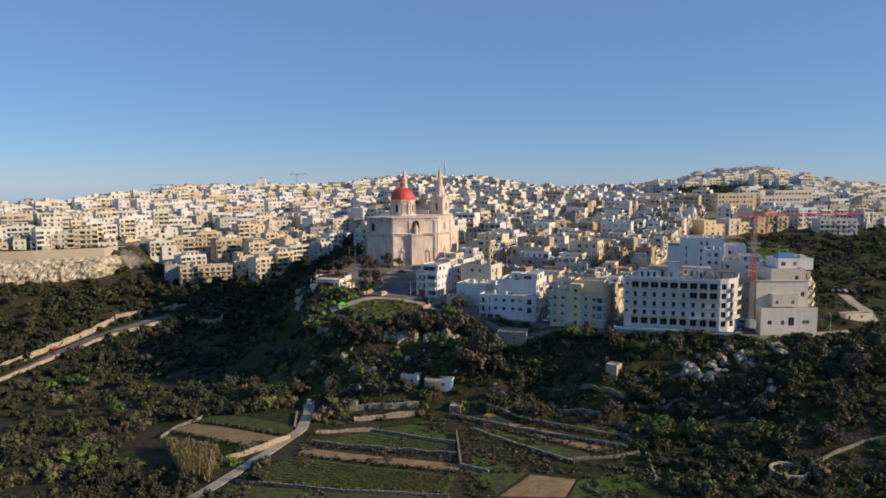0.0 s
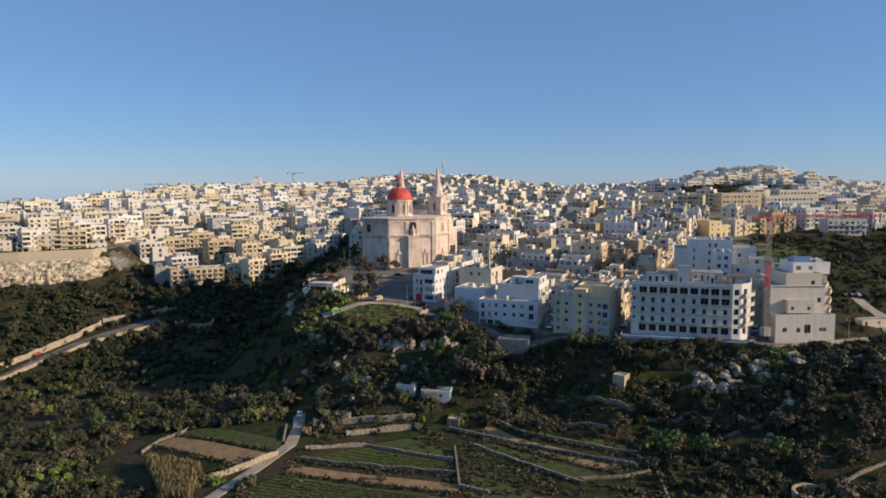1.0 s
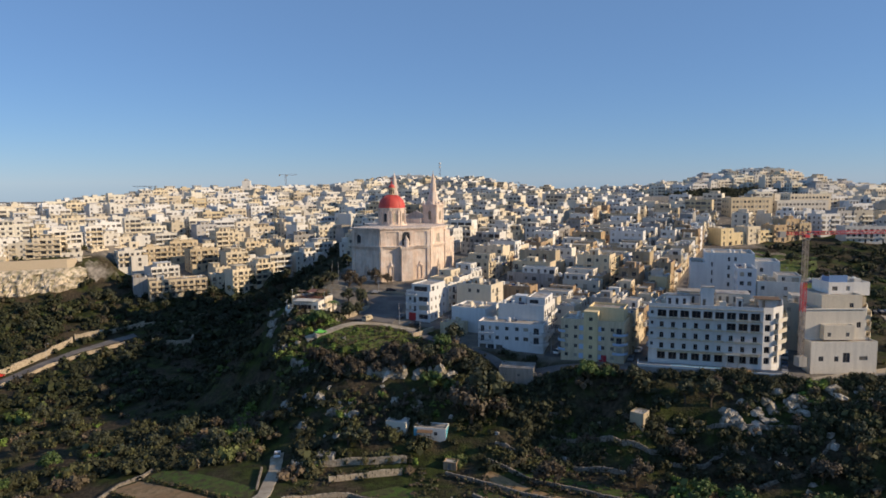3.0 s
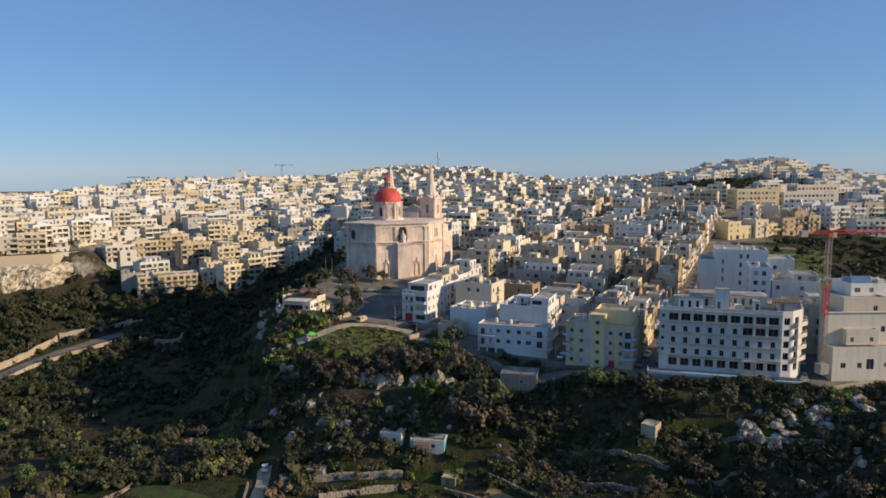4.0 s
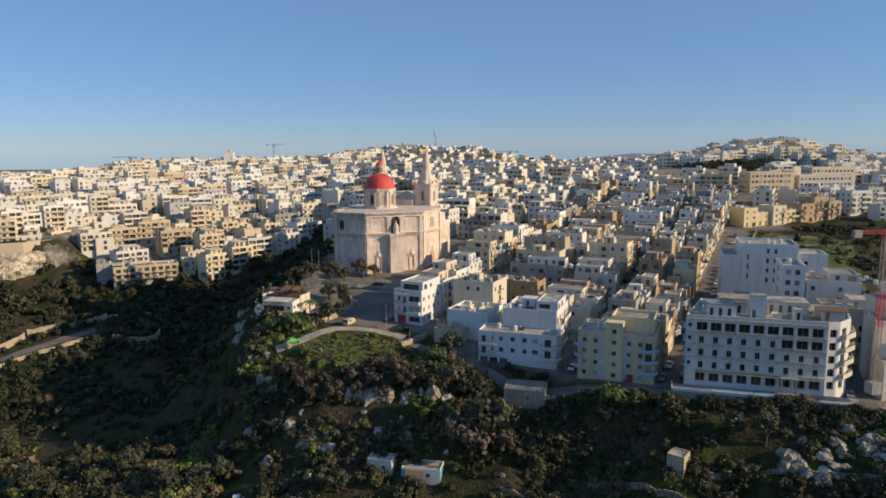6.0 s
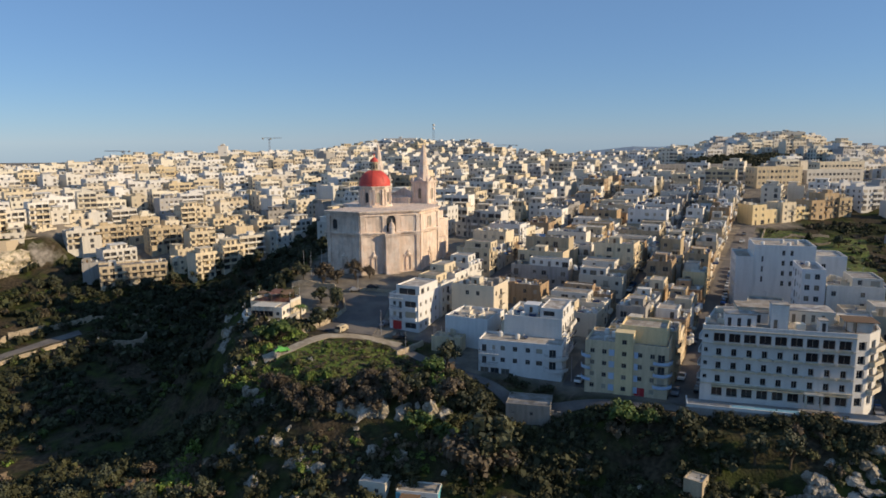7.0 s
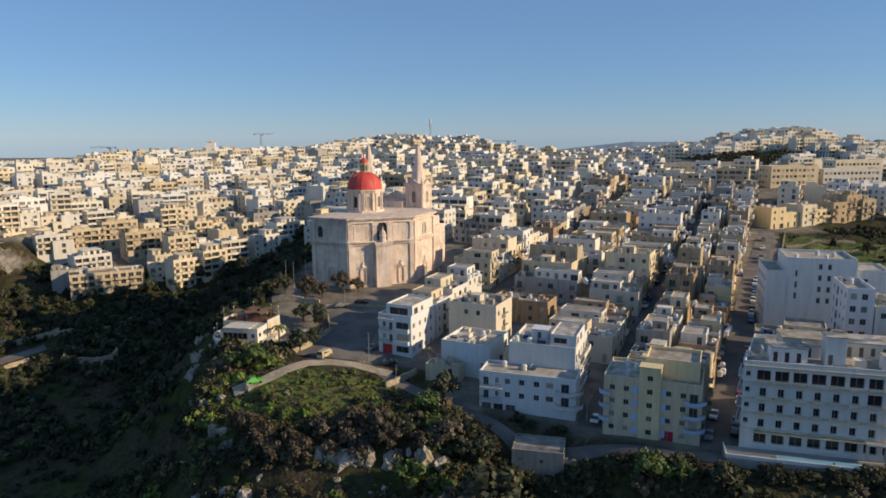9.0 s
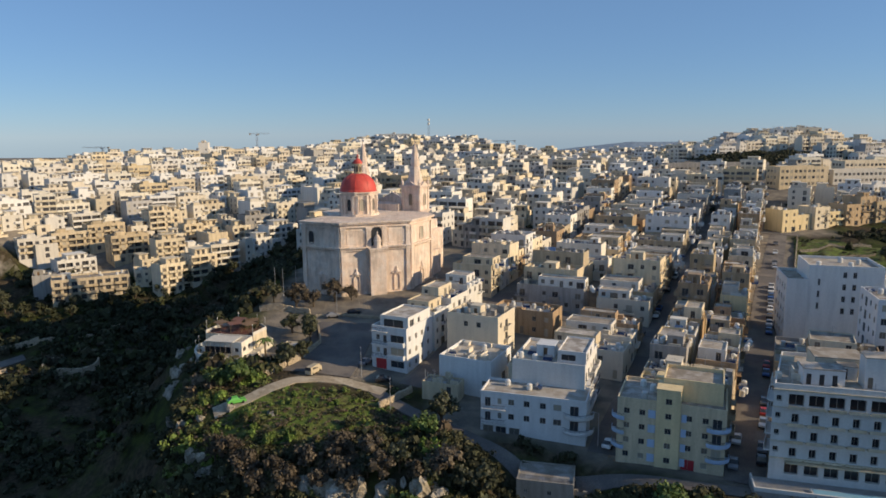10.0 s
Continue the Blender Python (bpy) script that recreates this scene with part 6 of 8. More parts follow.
def grow(n, x0, y0, x1, y1, sizes, tint, thin=0.0):
    """Bushes over a stretch of open ground, in clumps."""
    for _ in range(n):
        x, y = V.uniform(x0, x1), V.uniform(y0, y1)
        if abs(x) > 0.72 * y + 20 or road_gap(x, y) < 2.0 or (open_ground(x, y) and V.random() > 0.004) or V.random() < thin:
            continue
        if float(urban_or_hazed(np.array(x), np.array(y))) > 0.3:
            continue
        clump = wave(x, y, 0.035, 4.4) + 0.5 * wave(x, y, 0.11, 9.1)
        if clump < -0.22 and V.random() > 0.22:
            continue
        if -50 < x < -6 and 251 < y < 273 and float(scarp_side(np.array(x), np.array(y))) > 2 and V.random() < 0.66:
            continue
        if 200 < y < 208.5 and (70 < x < 96 or 98 < x < 152) and V.random() < 0.5:
            continue
        r = V.uniform(*sizes) * (1.0 if V.random() < 0.7 else 1.5)
        p, q = grid_of(x, y)
        if 36 < p < 82 and 96 < q < 202 and V.random() < (0.86 if wave(x, y, 0.05, 2.2) > -0.25 else 0.3):
            continue
        if x < -188 and 421 < y + 0.45 * (-190 - x) < 450 and V.random() < 0.93:
            continue
        if x < -100 and y > 250 and road_gap(x, y) < r + 1.2:
            continue
        if -50 < x < 6 and 233.0 < y - 0.25 * max(0.0, -22 - x) < 240.5 and V.random() < 0.75:
            continue
        t = wave(x, y, 0.05, 6.6) * 0.9 + tint + 0.06 + V.gauss(0, 0.3)
        if -50 < x < 2 and 250 < y < 276:
            r, t = r * 0.6, V.choice((V.uniform(0.1, 0.7), V.uniform(1.0, 1.15), V.uniform(1.0, 1.15)))
        spots.append((x, y, height(x, y) - 0.25 * r, r, r * V.uniform(0.85, 1.35), V.uniform(0, TAU), min(1.15, max(0.0, t))))


grow(1500, -190, 128, -46, 300, (1.4, 2.8), 0.33)
grow(520, -60, 205, 60, 246, (1.1, 2.4), 0.36)
grow(1300, 50, 128, 185, 212, (1.2, 2.4), 0.36)
grow(420, -60, 128, 52, 150, (1.0, 1.8), 0.5)
grow(560, -110, 255, -44, 400, (1.3, 2.8), 0.20)
grow(420, 4, 222, 62, 244, (1.1, 2.1), 0.36)
grow(900, 54, 192, 150, 222, (1.0, 2.2), 0.30)
grow(260, 10, 203, 58, 226, (0.8, 1.6), 0.36)
grow(3000, -330, 290, -60, 440, (1.5, 3.2), 0.22)
grow(900, -162, 375, -44, 474, (1.8, 3.4), 0.12)
grow(1200, -330, 290, -188, 430, (1.8, 3.4), 0.15)
grow(320, -135, 130, -84, 205, (1.2, 2.6), 0.35)
grow(240, -34, 222, 14, 240, (0.8, 1.9), 0.45)
grow(700, -105, 212, -32, 262, (1.4, 3.0), 0.2)
grow(420, 22, 204, 66, 234, (1.0, 2.4), 0.2)
grow(200, 0, 238, 44, 262, (0.9, 1.8), 0.25)
grow(2600, 118, 205, 300, 420, (0.8, 2.0), 0.36)
grow(500, 250, 300, 420, 470, (1.2, 2.4), 0.3)
grow(420, -52, 250, 0, 276, (0.9, 2.0), 0.8)
grow(220, -54, 264, -32, 286, (1.4, 3.0), 0.4)
grow(160, -40, 236, 10, 252, (1.2, 2.4), 0.55)
for x, y in along([(6, 249), (20, 238.5), (33, 233.5), (46, 227.5), (58, 223.5), (80, 219), (98, 213)], 1.1):     # a thick hedge below the edge of the town
    for _ in range(2):
        r = V.uniform(1.2, 2.1)
        bx, by = x + V.gauss(0, 0.8), y - V.uniform(0, 4)
        spots.append((bx, by, height(bx, by) - 0.3, r, r * V.uniform(0.9, 1.3), V.uniform(0, TAU), V.uniform(0.0, 0.35)))
near = [s for s in spots if s[1] < 277]
big = [s for s in near if s[3] > 2.6]
scatter("large_scrub", big, "large rounded olive and carob bushes on the slope", "leaf", LARGE)
near = [s for s in near if s[3] <= 2.6]
scatter("scrub", near, "dense dark green and brown garrigue scrub on the slope", "leaf")
# the valley's shade is painted in: these bushes take the darker leaf colour
scatter("hillside_scrub", [s for s in spots if s[1] >= 277], "trees and scrub in the side valley, leaf colour darkened for shade", "shade_leaf", COARSE)
# ---- trees ----
def limb(g, a, b, r0, r1, seg=6):
    a, b = Vector(a), Vector(b)
    d = (b - a).normalized()
    s = d.orthogonal().normalized()
    u = d.cross(s)
    k = len(g.v)
    for p, r in ((a, r0), (b, r1)):
        g.v += [tuple(p + (s * math.cos(TAU * i / seg) + u * math.sin(TAU * i / seg)) * r) for i in range(seg)]
    g.f += [(k + i, k + (i + 1) % seg, k + seg + (i + 1) % seg, k + seg + i) for i in range(seg)]
    g.s += [0] * seg


def crown_geo(rng, centres, leaves, leaf):
    g = Geo()
    for c, s in centres:
        for f in CORE:
            g.face([Vector(c) + Vector(q) * s * 0.33 * CORE_JIT[q] for q in f])
        for _ in range(leaves):
            n = Vector((rng.gauss(0, 1), rng.gauss(0, 1), rng.gauss(0.2, 1))).normalized()
            p = Vector(c) + n * s * rng.uniform(0.5, 1.1)
            n = (n + 0.5 * Vector((rng.gauss(0, 1), rng.gauss(0, 1), rng.gauss(0, 1)))).normalized()
            u = n.orthogonal().normalized()
            u.rotate(Matrix.Rotation(rng.uniform(0, TAU), 3, n))
            v = n.cross(u)
            h = leaf * rng.uniform(0.6, 1.3)
            g.face([p - u * h - v * h * 0.6, p + u * h * 0.8 - v * h * 0.5, p + u * h + v * h * 0.6, p - u * h * 0.7 + v * h * 0.7])
    return g


M["brown_leaf"] = material("browned_leaves", (0.098, 0.080, 0.058), 0.8, vary=0.2, island=0.45)
M["bright_leaf"] = material("fresh_leaves", (0.068, 0.112, 0.026), 0.7, vary=0.2, island=0.45)


def tree_shape(rng, high, wide, mat, label):
    t = thing("tree", 0, 0, 0, 0, label, "tree", "trees on the slope")
    g = Geo()
    fork = high * 0.32
    limb(g, (0, 0, -0.5), (0.1, 0, fork), 0.28, 0.2)
    centres = []
    for i in range(7):
        a = TAU * i / 7 + rng.uniform(-0.3, 0.3)
        r = wide * rng.uniform(0.35, 0.85)
        tip = (r * math.cos(a), r * math.sin(a), high * rng.uniform(0.5, 0.85))
        limb(g, (0.1, 0, fork * rng.uniform(0.6, 1.0)), tip, 0.14, 0.04)
        centres.append((tip, wide * rng.uniform(0.3, 0.48)))
    for _ in range(4):
        centres.append(((rng.gauss(0, wide * 0.2), rng.gauss(0, wide * 0.2), high * rng.uniform(0.7, 0.92)), wide * rng.uniform(0.3, 0.42)))
    part("trunk", g, M["bark"], t)
    part("crown", crown_geo(rng, centres, 56, 0.26), M[mat], t)
    return t


T = random.Random(31)
KINDS = [("tree_leaf", "dark green evergreen tree with a rounded uneven crown"), ("brown_leaf", "half-bare brownish tree on the rocky slope"), ("bright_leaf", "fresh green carob tree with a low crown"), ("tree_leaf", "dull green olive tree with a spreading crown")]
TREES = [(tree_shape(T, h, w, *KINDS[k]), k) for k, h, w in ((0, 6.5, 3.2), (1, 6.0, 3.0), (2, 4.8, 2.8), (3, 5.0, 3.0), (1, 5.0, 3.4), (0, 5.2, 2.6))]
SPOTS = [(1, -27, 246), (1, -21, 246.5), (4, -15, 244), (3, -9, 243), (0, -3, 243), (3, 3, 241), (3, 8.5, 240), (5, 12, 239.5), (4, -33, 248), (1, -37, 252), (0, 13, 222), (4, 9.5, 221), (1, 16.5, 221), (2, -2, 231), (2, 4, 229), (3, -25, 219), (3, -21, 217), (2, 43, 224), (2, 48, 222), (5, 54, 219), (4, -24, 243), (1, -18, 242), (4, -12, 241), (1, -6, 241.5), (4, -30, 244), (1, 0, 240), (4, 5, 238), (1, -9, 246), (4, -15, 248), (1, -41, 254), (0, 66, 211), (0, 72, 209), (4, 61, 199), (1, 48, 193), (1, 29, 196), (4, 26.5, 197), (2, 62, 186), (2, 67, 178), (2, 58, 179), (5, 71, 190), (0, -62, 225), (3, -57, 228), (3, -66, 231), (5, -52, 230), (0, -78, 240), (3, -86, 236), (3, -95, 232), (0, -104, 238), (2, -112, 225), (4, -70, 246), (0, -64, 258), (3, -120, 250), (3, -131, 242), (2, -118, 212), (5, -125, 262), (0, -140, 270), (0, -150, 320), (3, -141, 335), (0, -132, 352), (5, -120, 372), (0, -112, 384), (3, -205, 372), (0, -214, 384), (0, -222, 362), (5, -232, 385), (0, -240, 372), (3, -192, 455), (0, -168, 396), (5, -178, 404), (3, -150, 404), (0, -138, 408), (0, -215, 345), (5, -225, 330), (3, -208, 322), (0, -250, 350), (2, -216, 305), (0, -190, 408), (5, -186, 452), (3, -186, 415), (0, -98, 404), (5, -88, 396), (0, -80, 384), (3, -74, 366), (0, -70, 350), (5, -72, 330), (0, -46, 300), (2, -42, 273), (2, -47, 272), (5, -33, 284), (5, -30, 289), (0, -31, 305), (1, -27, 328), (4, -22, 329), (5, 5, 256), (2, 2, 254), (0, 137, 214), (3, 146, 222), (5, 152, 216), (0, 110, 196), (4, 118, 190), (0, 128, 198), (5, 98, 188), (4, 88, 184), (1, 104, 176), (2, 82, 172), (0, 84, 163), (4, 96, 165), (0, -150, 408), (5, -140, 413), (0, -128, 416), (3, -118, 422), (0, -108, 428), (5, -98, 430), (0, -90, 434), (0, -80, 440), (5, -72, 448), (0, -66, 456), (3, -85, 424), (0, -95, 418), (5, -70, 428), (0, -60, 440), (0, -56, 420), (3, -62, 408), (0, -47, 345), (5, -50, 338), (0, -46, 328), (4, -33, 324), (1, -38, 322), (0, -49, 352), (5, -36, 306), (0, -30, 300), (0, 182, 398), (3, 176, 372)]
first = {}
for k, x, y in SPOTS:
    ob, _ = TREES[k]
    grown = 1.9 if (x, y) in ((13, 222), (9.5, 221)) else 1.0
    if -45 < x < 13 and 238 < y < 256:          # the belt below the grass of the spur
        y, grown = y - 3.5, 0.88
    m = pose(x, y, height(x, y) - 0.2, 0, 0, T.uniform(0, 360)) @ Matrix.Diagonal((*[grown * T.uniform(0.85, 1.35)] * 3, 1))
    if k not in first:
        first[k] = ob
        ob.matrix_world = m
    else:
        c = copy_thing(ob, m)
        c.matrix_world = m
# the wood below the upper town
wood = []
for _ in range(300):
    x, y = T.uniform(212, 296), T.uniform(606, 660)
    wood.append((x, y, height(x, y) - 0.5, T.uniform(2.5, 4.5), T.uniform(2, 4), T.uniform(0, TAU), T.uniform(0, 0.35)))
for _ in range(260):
    x, y = T.uniform(320, 520), T.uniform(520, 640)
    wood.append((x, y, height(x, y) - 0.5, T.uniform(3, 5), T.uniform(3, 5), T.uniform(0, TAU), T.uniform(0, 0.35)))
for _ in range(340):
    x, y = T.uniform(-420, 420), T.uniform(430, 820)
    wood.append((x, y, height(x, y) - 0.5, T.uniform(1.5, 3.5), T.uniform(2, 4), T.uniform(0, TAU), T.uniform(0, 0.4)))
scatter("town_trees", wood, "dark garden trees and woods between the houses", "leaf", COARSE)


# ---- boulders and outcrops ----
def rock_mesh(rng, seg=18, rings=12):
    """A fractured boulder: ledges and hollows rather than a smooth ball."""
    g = Geo()
    s = rng.uniform(0, 50)
    cuts = [(Vector((rng.gauss(0, 1), rng.gauss(0, 1), rng.gauss(0.2, 0.8))).normalized(), rng.uniform(0.55, 0.95)) for _ in range(9)]
    for j in range(rings + 1):
        th = math.pi * j / rings
        for i in range(seg):
            ph = TAU * i / seg
            n = Vector((math.sin(th) * math.cos(ph), math.sin(th) * math.sin(ph), math.cos(th)))
            r = 1.15 + 0.5 * noise.noise(n * 1.5 + Vector((s, 0, s))) + 0.42 * noise.noise(n * 3.6 + Vector((0, s, s)))
            p = n * r
            for c, d in cuts:
                over = p.dot(c) - d
                if over > 0:
                    p -= c * over * 0.85
            g.v.append(tuple(p + n * 0.22 * noise.noise(n * 8.0 + Vector((s, s, 0)))))
    for j in range(rings):
        for i in range(seg):
            g.f.append((j * seg + i, (j + 1) * seg + i, (j + 1) * seg + (i + 1) % seg, j * seg + (i + 1) % seg))
            g.s.append(0)
    return g.weld().mesh("boulder", M["rock"])


B = random.Random(9)
ROCKS = [rock_mesh(B) for _ in range(9)]


def boulder(x, y, r, squash=0.75, label="grey weathered limestone boulder on the slope", name="boulder"):
    ob = thing(name, x, y, height(x, y) - r * squash * 0.1, B.uniform(0, 360), label, name.replace("_", " "), "boulders", data=B.choice(ROCKS))
    ob.scale = (r * B.uniform(0.8, 1.2), r * B.uniform(0.7, 1.1), r * squash * B.uniform(0.8, 1.2))
    return ob


OUT = "pale limestone outcrop breaking out of the slope"
for x, y, r in ((-14, 238.5, 3.2), (-11, 238, 2.8), (-17.5, 239.5, 2.8), (-21, 240, 2.4), (-27, 242.5, 2.4), (-32, 244.5, 2.8), (-38, 247, 2.8), (-43, 249, 2.4), (-5, 237, 2.4), (1, 235.5, 2.8), (4, 235, 2.2), (-47, 254, 2.2), (-52, 262, 2.2), (-56, 268, 2.2), (-61, 280, 2.6), (-63, 290, 2.8), (-64, 297, 2.4), (-41, 262, 1.6), (-36, 260, 1.2), (-31, 258.5, 1.0), (-30, 231, 2.2), (-36, 236, 2.2), (-24, 228, 1.8), (-12, 229, 1.6), (-6, 227.5, 1.7), (-40, 230, 1.8), (-46, 240, 2.0)):
    boulder(x, y, r * (1.0 if y < 245 else 0.8), B.uniform(0.8, 1.2), OUT, "rock_outcrop")
    for _ in range(3):
        boulder(x + B.gauss(0, r * 0.9), y + B.gauss(0, r * 0.5), r * B.uniform(0.3, 0.6), B.uniform(0.7, 1.3), OUT, "rock_outcrop")
for k in range(34):                       # broken ledges below the hotel and the end block
    x = B.uniform(72, 95) if k < 14 else B.uniform(98, 150)
    y = 203.5 + B.gauss(0, 2.2) + (0.0 if x < 97 else 1.0)
    boulder(x, y, B.uniform(0.9, 2.1), B.uniform(0.45, 0.8), OUT, "rock_outcrop")
for k in range(15):                       # the pale rock face under the hotel terrace
    x = B.uniform(70, 94)
    y = B.uniform(203.5, 209.5) - 0.12 * (x - 70)
    boulder(x, y, B.uniform(1.1, 2.1), B.uniform(0.5, 0.8), OUT, "rock_outcrop")
n_b = 0
while n_b < 80:
    zone = B.choice(((-50, 222, -6, 243), (14, 208, 50, 232), (60, 190, 110, 206), (-10, 222, 16, 238), (56, 150, 120, 195), (14, 208, 50, 232)))
    x, y = B.uniform(zone[0], zone[2]), B.uniform(zone[1], zone[3])
    if road_gap(x, y) > 1.5:
        boulder(x, y, B.uniform(0.5, 1.5), B.uniform(0.55, 0.9))
        n_b += 1


# ---- fields, terraces and dry-stone walls ----
def patch(name, a, b, c, d, mat, label, lift=0.12, n=14, category="field"):
    """A field of four corners, draped on the ground, with a small skirt."""
    g = Geo()
    at = lambda u, v: ((1 - v) * ((1 - u) * a[0] + u * b[0]) + v * ((1 - u) * d[0] + u * c[0]), (1 - v) * ((1 - u) * a[1] + u * b[1]) + v * ((1 - u) * d[1] + u * c[1]))
    P = [[(*at(i / n, j / n), height(*at(i / n, j / n)) + lift) for i in range(n + 1)] for j in range(n + 1)]
    for j in range(n):
        for i in range(n):
            g.face([P[j][i], P[j][i + 1], P[j + 1][i + 1], P[j + 1][i]])
    rim = [P[0][i] for i in range(n)] + [P[j][n] for j in range(n)] + [P[n][i] for i in range(n, 0, -1)] + [P[j][0] for j in range(n, 0, -1)]
    for p, q in zip(rim, rim[1:] + rim[:1]):
        g.face([(p[0], p[1], p[2] - 0.7), (q[0], q[1], q[2] - 0.7), q, p])
    return tagged(new(name, g.weld().mesh(name, M[mat])), label, category, kind="structure")


# corners run counter-clockwise from the near left
patch("field", (-86.6, 208.8), (-51.8, 184), (-47.6, 191.5), (-80.8, 213), "soil", "bare brown ploughed field")
patch("field", (-80.5, 214.2), (-46.2, 193.6), (-46, 201), (-76, 220.5), "grass", "bright green field strip behind the ploughed one")
patch("field", (-37.5, 187.5), (2.8, 174.6), (2.8, 181.0), (-21.2, 194.3), "crop", "bright green young crop field")
patch("field", (-40, 178.8), (4, 163.2), (4, 167.8), (-39.5, 183.2), "soil", "narrow bare strip between crops")
patch("field", (-52, 164), (0.4, 150.3), (2.5, 160.5), (-41, 177.3), "crop", "dark green vegetable field in rows")
patch("field", (-54, 140), (2, 140), (0, 148.8), (-54, 161), "grass", "rough grass field")
patch("field", (12.6, 148.4), (27.1, 146.7), (31.4, 156), (21.1, 159.7), "soil", "bare ploughed plot of warm brown soil")
patch("field", (27.6, 146), (46, 150), (44, 158), (31.9, 155.6), "crop", "smooth green plot")
patch("field", (7, 187), (33, 166.5), (38, 171), (10.5, 196.5), "grass", "terraced grass strip with dry stalks")
patch("field", (10.5, 198), (40, 172.6), (47, 175.5), (13, 204), "soil", "narrow stony brown terrace")
patch("field", (16, 206.6), (48, 183.5), (50, 189), (19, 210), "grass", "upper grass terrace")
patch("field", (5, 163), (12, 150), (20, 161), (8, 176), "grass", "overgrown green plot")
patch("field", (-20, 196.8), (3, 183.5), (3.5, 190), (-10, 200), "grass", "grass strip under the farm walls")

patch("meadow", (-48, 253.5), (-14, 248.5), (-7, 266), (-31, 270.5), "spur_grass", "fresh green grass on the spur", category="grass")

patch("meadow", town(37.5, 112), town(80, 104), town(80, 196), town(37.5, 196), "hill_grass", "green grassy slope beside the upper street", category="grass", n=30)

W_ = random.Random(13)


def stone_wall(pts, high, label="low dry-stone field wall", thick=0.5, stone=0.42, mat="drystone"):
    """Courses of uneven stones along a line, on the ground."""
    g = Geo()
    line = along(pts, stone)
    x0, y0 = pts[0]
    for i in range(len(line) - 1):
        (ax, ay), (bx, by) = line[i], line[i + 1]
        dx, dy = bx - ax, by - ay
        L = math.hypot(dx, dy)
        dx, dy = dx / L, dy / L
        z = height(ax, ay) - 0.25
        hh = high * (0.82 + 0.3 * wave(ax, ay, 0.15, 2.2)) + 0.25
        n = max(1, int(hh / 0.34))
        for k in range(n):
            sh = W_.uniform(-0.12, 0.12)
            t = thick / 2 * W_.uniform(0.85, 1.15)
            z0, z1 = z + hh * k / n + 0.01, z + hh * (k + 1) / n - 0.015 + (W_.uniform(-0.06, 0.1) if k == n - 1 else 0)
            l = L * W_.uniform(0.86, 0.98)
            p = [(ax + dx * (u * l + sh) - dy * v * t, ay + dy * (u * l + sh) + dx * v * t) for u, v in ((0, -1), (1, -1), (1, 1), (0, 1))]
            g.prism(p, z0, z1, 0, W_.uniform(0.86, 0.97))
    ob = thing("dry_stone_wall", 0, 0, 0, 0, label, "stone wall", "field walls")
    part("stones", g, M[mat], ob, kind="stuff")
    return ob


M["block"] = material("sawn_limestone_block", (0.46, 0.38, 0.275), 0.95, 0.0, 0.15, 0.8, island=0.18, bump=0.3)
stone_wall([(-59.3, 176), (-50, 184), (-44.8, 190.5)], 1.9, "tall pale stone wall along the track", 0.6, 0.5, "block")
stone_wall([(-87.3, 202), (-86, 211), (-81, 215), (-79, 226)], 1.1, "pale dry-stone wall round the ploughed field")
stone_wall([(-37.8, 193.4), (-29, 195), (-21, 195.2)], 1.2, "pale wall beside the farm track", 0.5, 0.5, "block")
stone_wall([(-21, 195), (3, 182.2)], 1.2)
stone_wall([(-38, 186.3), (3.2, 173.6)], 1.3)
stone_wall([(3.5, 190), (4.2, 166), (11, 162)], 1.4)
stone_wall([(-52, 162.5), (-20, 153.5), (1, 149)], 1.0)
stone_wall([(2.2, 204.5), (25, 189), (48.4, 174.3)], 1.3)
stone_wall([(12.9, 206.9), (32, 194), (50.2, 182.2)], 1.2)
stone_wall([(8.7, 192.5), (20, 179), (33, 165.8)], 1.1)
stone_wall([(15.5, 212), (33, 205.5), (50, 197)], 1.2)
stone_wall([(31, 215.6), (41, 210.2), (47, 204.0), (54, 201.5), (61, 201.6)], 1.4)
stone_wall([(55.5, 206.2), (66, 206.2), (77, 202.6), (86, 199.6), (92, 197.4)], 1.2)
stone_wall([(20, 224), (30, 221), (36, 220)], 1.3)
stone_wall([(30, 168), (44, 168.5), (51, 171)], 0.9)
stone_wall([(50.3, 181), (52.5, 172), (50, 154)], 0.8)
stone_wall([(-47.5, 212.5), (-45.5, 200)], 1.0)
stone_wall([(-34.3, 211.9), (-22, 211.2), (-8.1, 210.3)], 2.2, "tall block wall of the farmyard", 0.45, 0.7, "block")
stone_wall([(-28, 203.6), (-19, 205.0), (-9.1, 205.8)], 2.0, "pale block wall below the farmyard", 0.45, 0.7, "block")
stone_wall([(56, 200), (66, 197), (74, 199)], 1.1)
stone_wall([(90, 158), (104, 164), (118, 166)], 1.0)
stone_wall([(75, 187), (86, 188), (95, 192)], 1.2)

# crop rows, as rows of low leafy clumps
rows = []
for r in range(9):
    for c in range(88):
        u, v = c / 87, (r + 0.5) / 9
        x = (1 - v) * (-50.5 + u * 50) + v * (-41.5 + u * 43)
        y = (1 - v) * (164.4 + u * -13.2) + v * (176.5 + u * -16.6)
        rows.append((x, y, height(x, y) + 0.05, 0.42, 0.42, V.uniform(0, TAU), V.uniform(0.62, 1.0)))
for r in range(5):
    for c in range(70):
        u, v = c / 69, (r + 0.5) / 5
        x = (1 - v) * (-37 + u * 39.5) + v * (-22 + u * 24)
        y = (1 - v) * (188 + u * -12.8) + v * (193.8 + u * -13)
        rows.append((x, y, height(x, y) + 0.05, 0.42, 0.32, V.uniform(0, TAU), V.uniform(0.8, 1.0)))
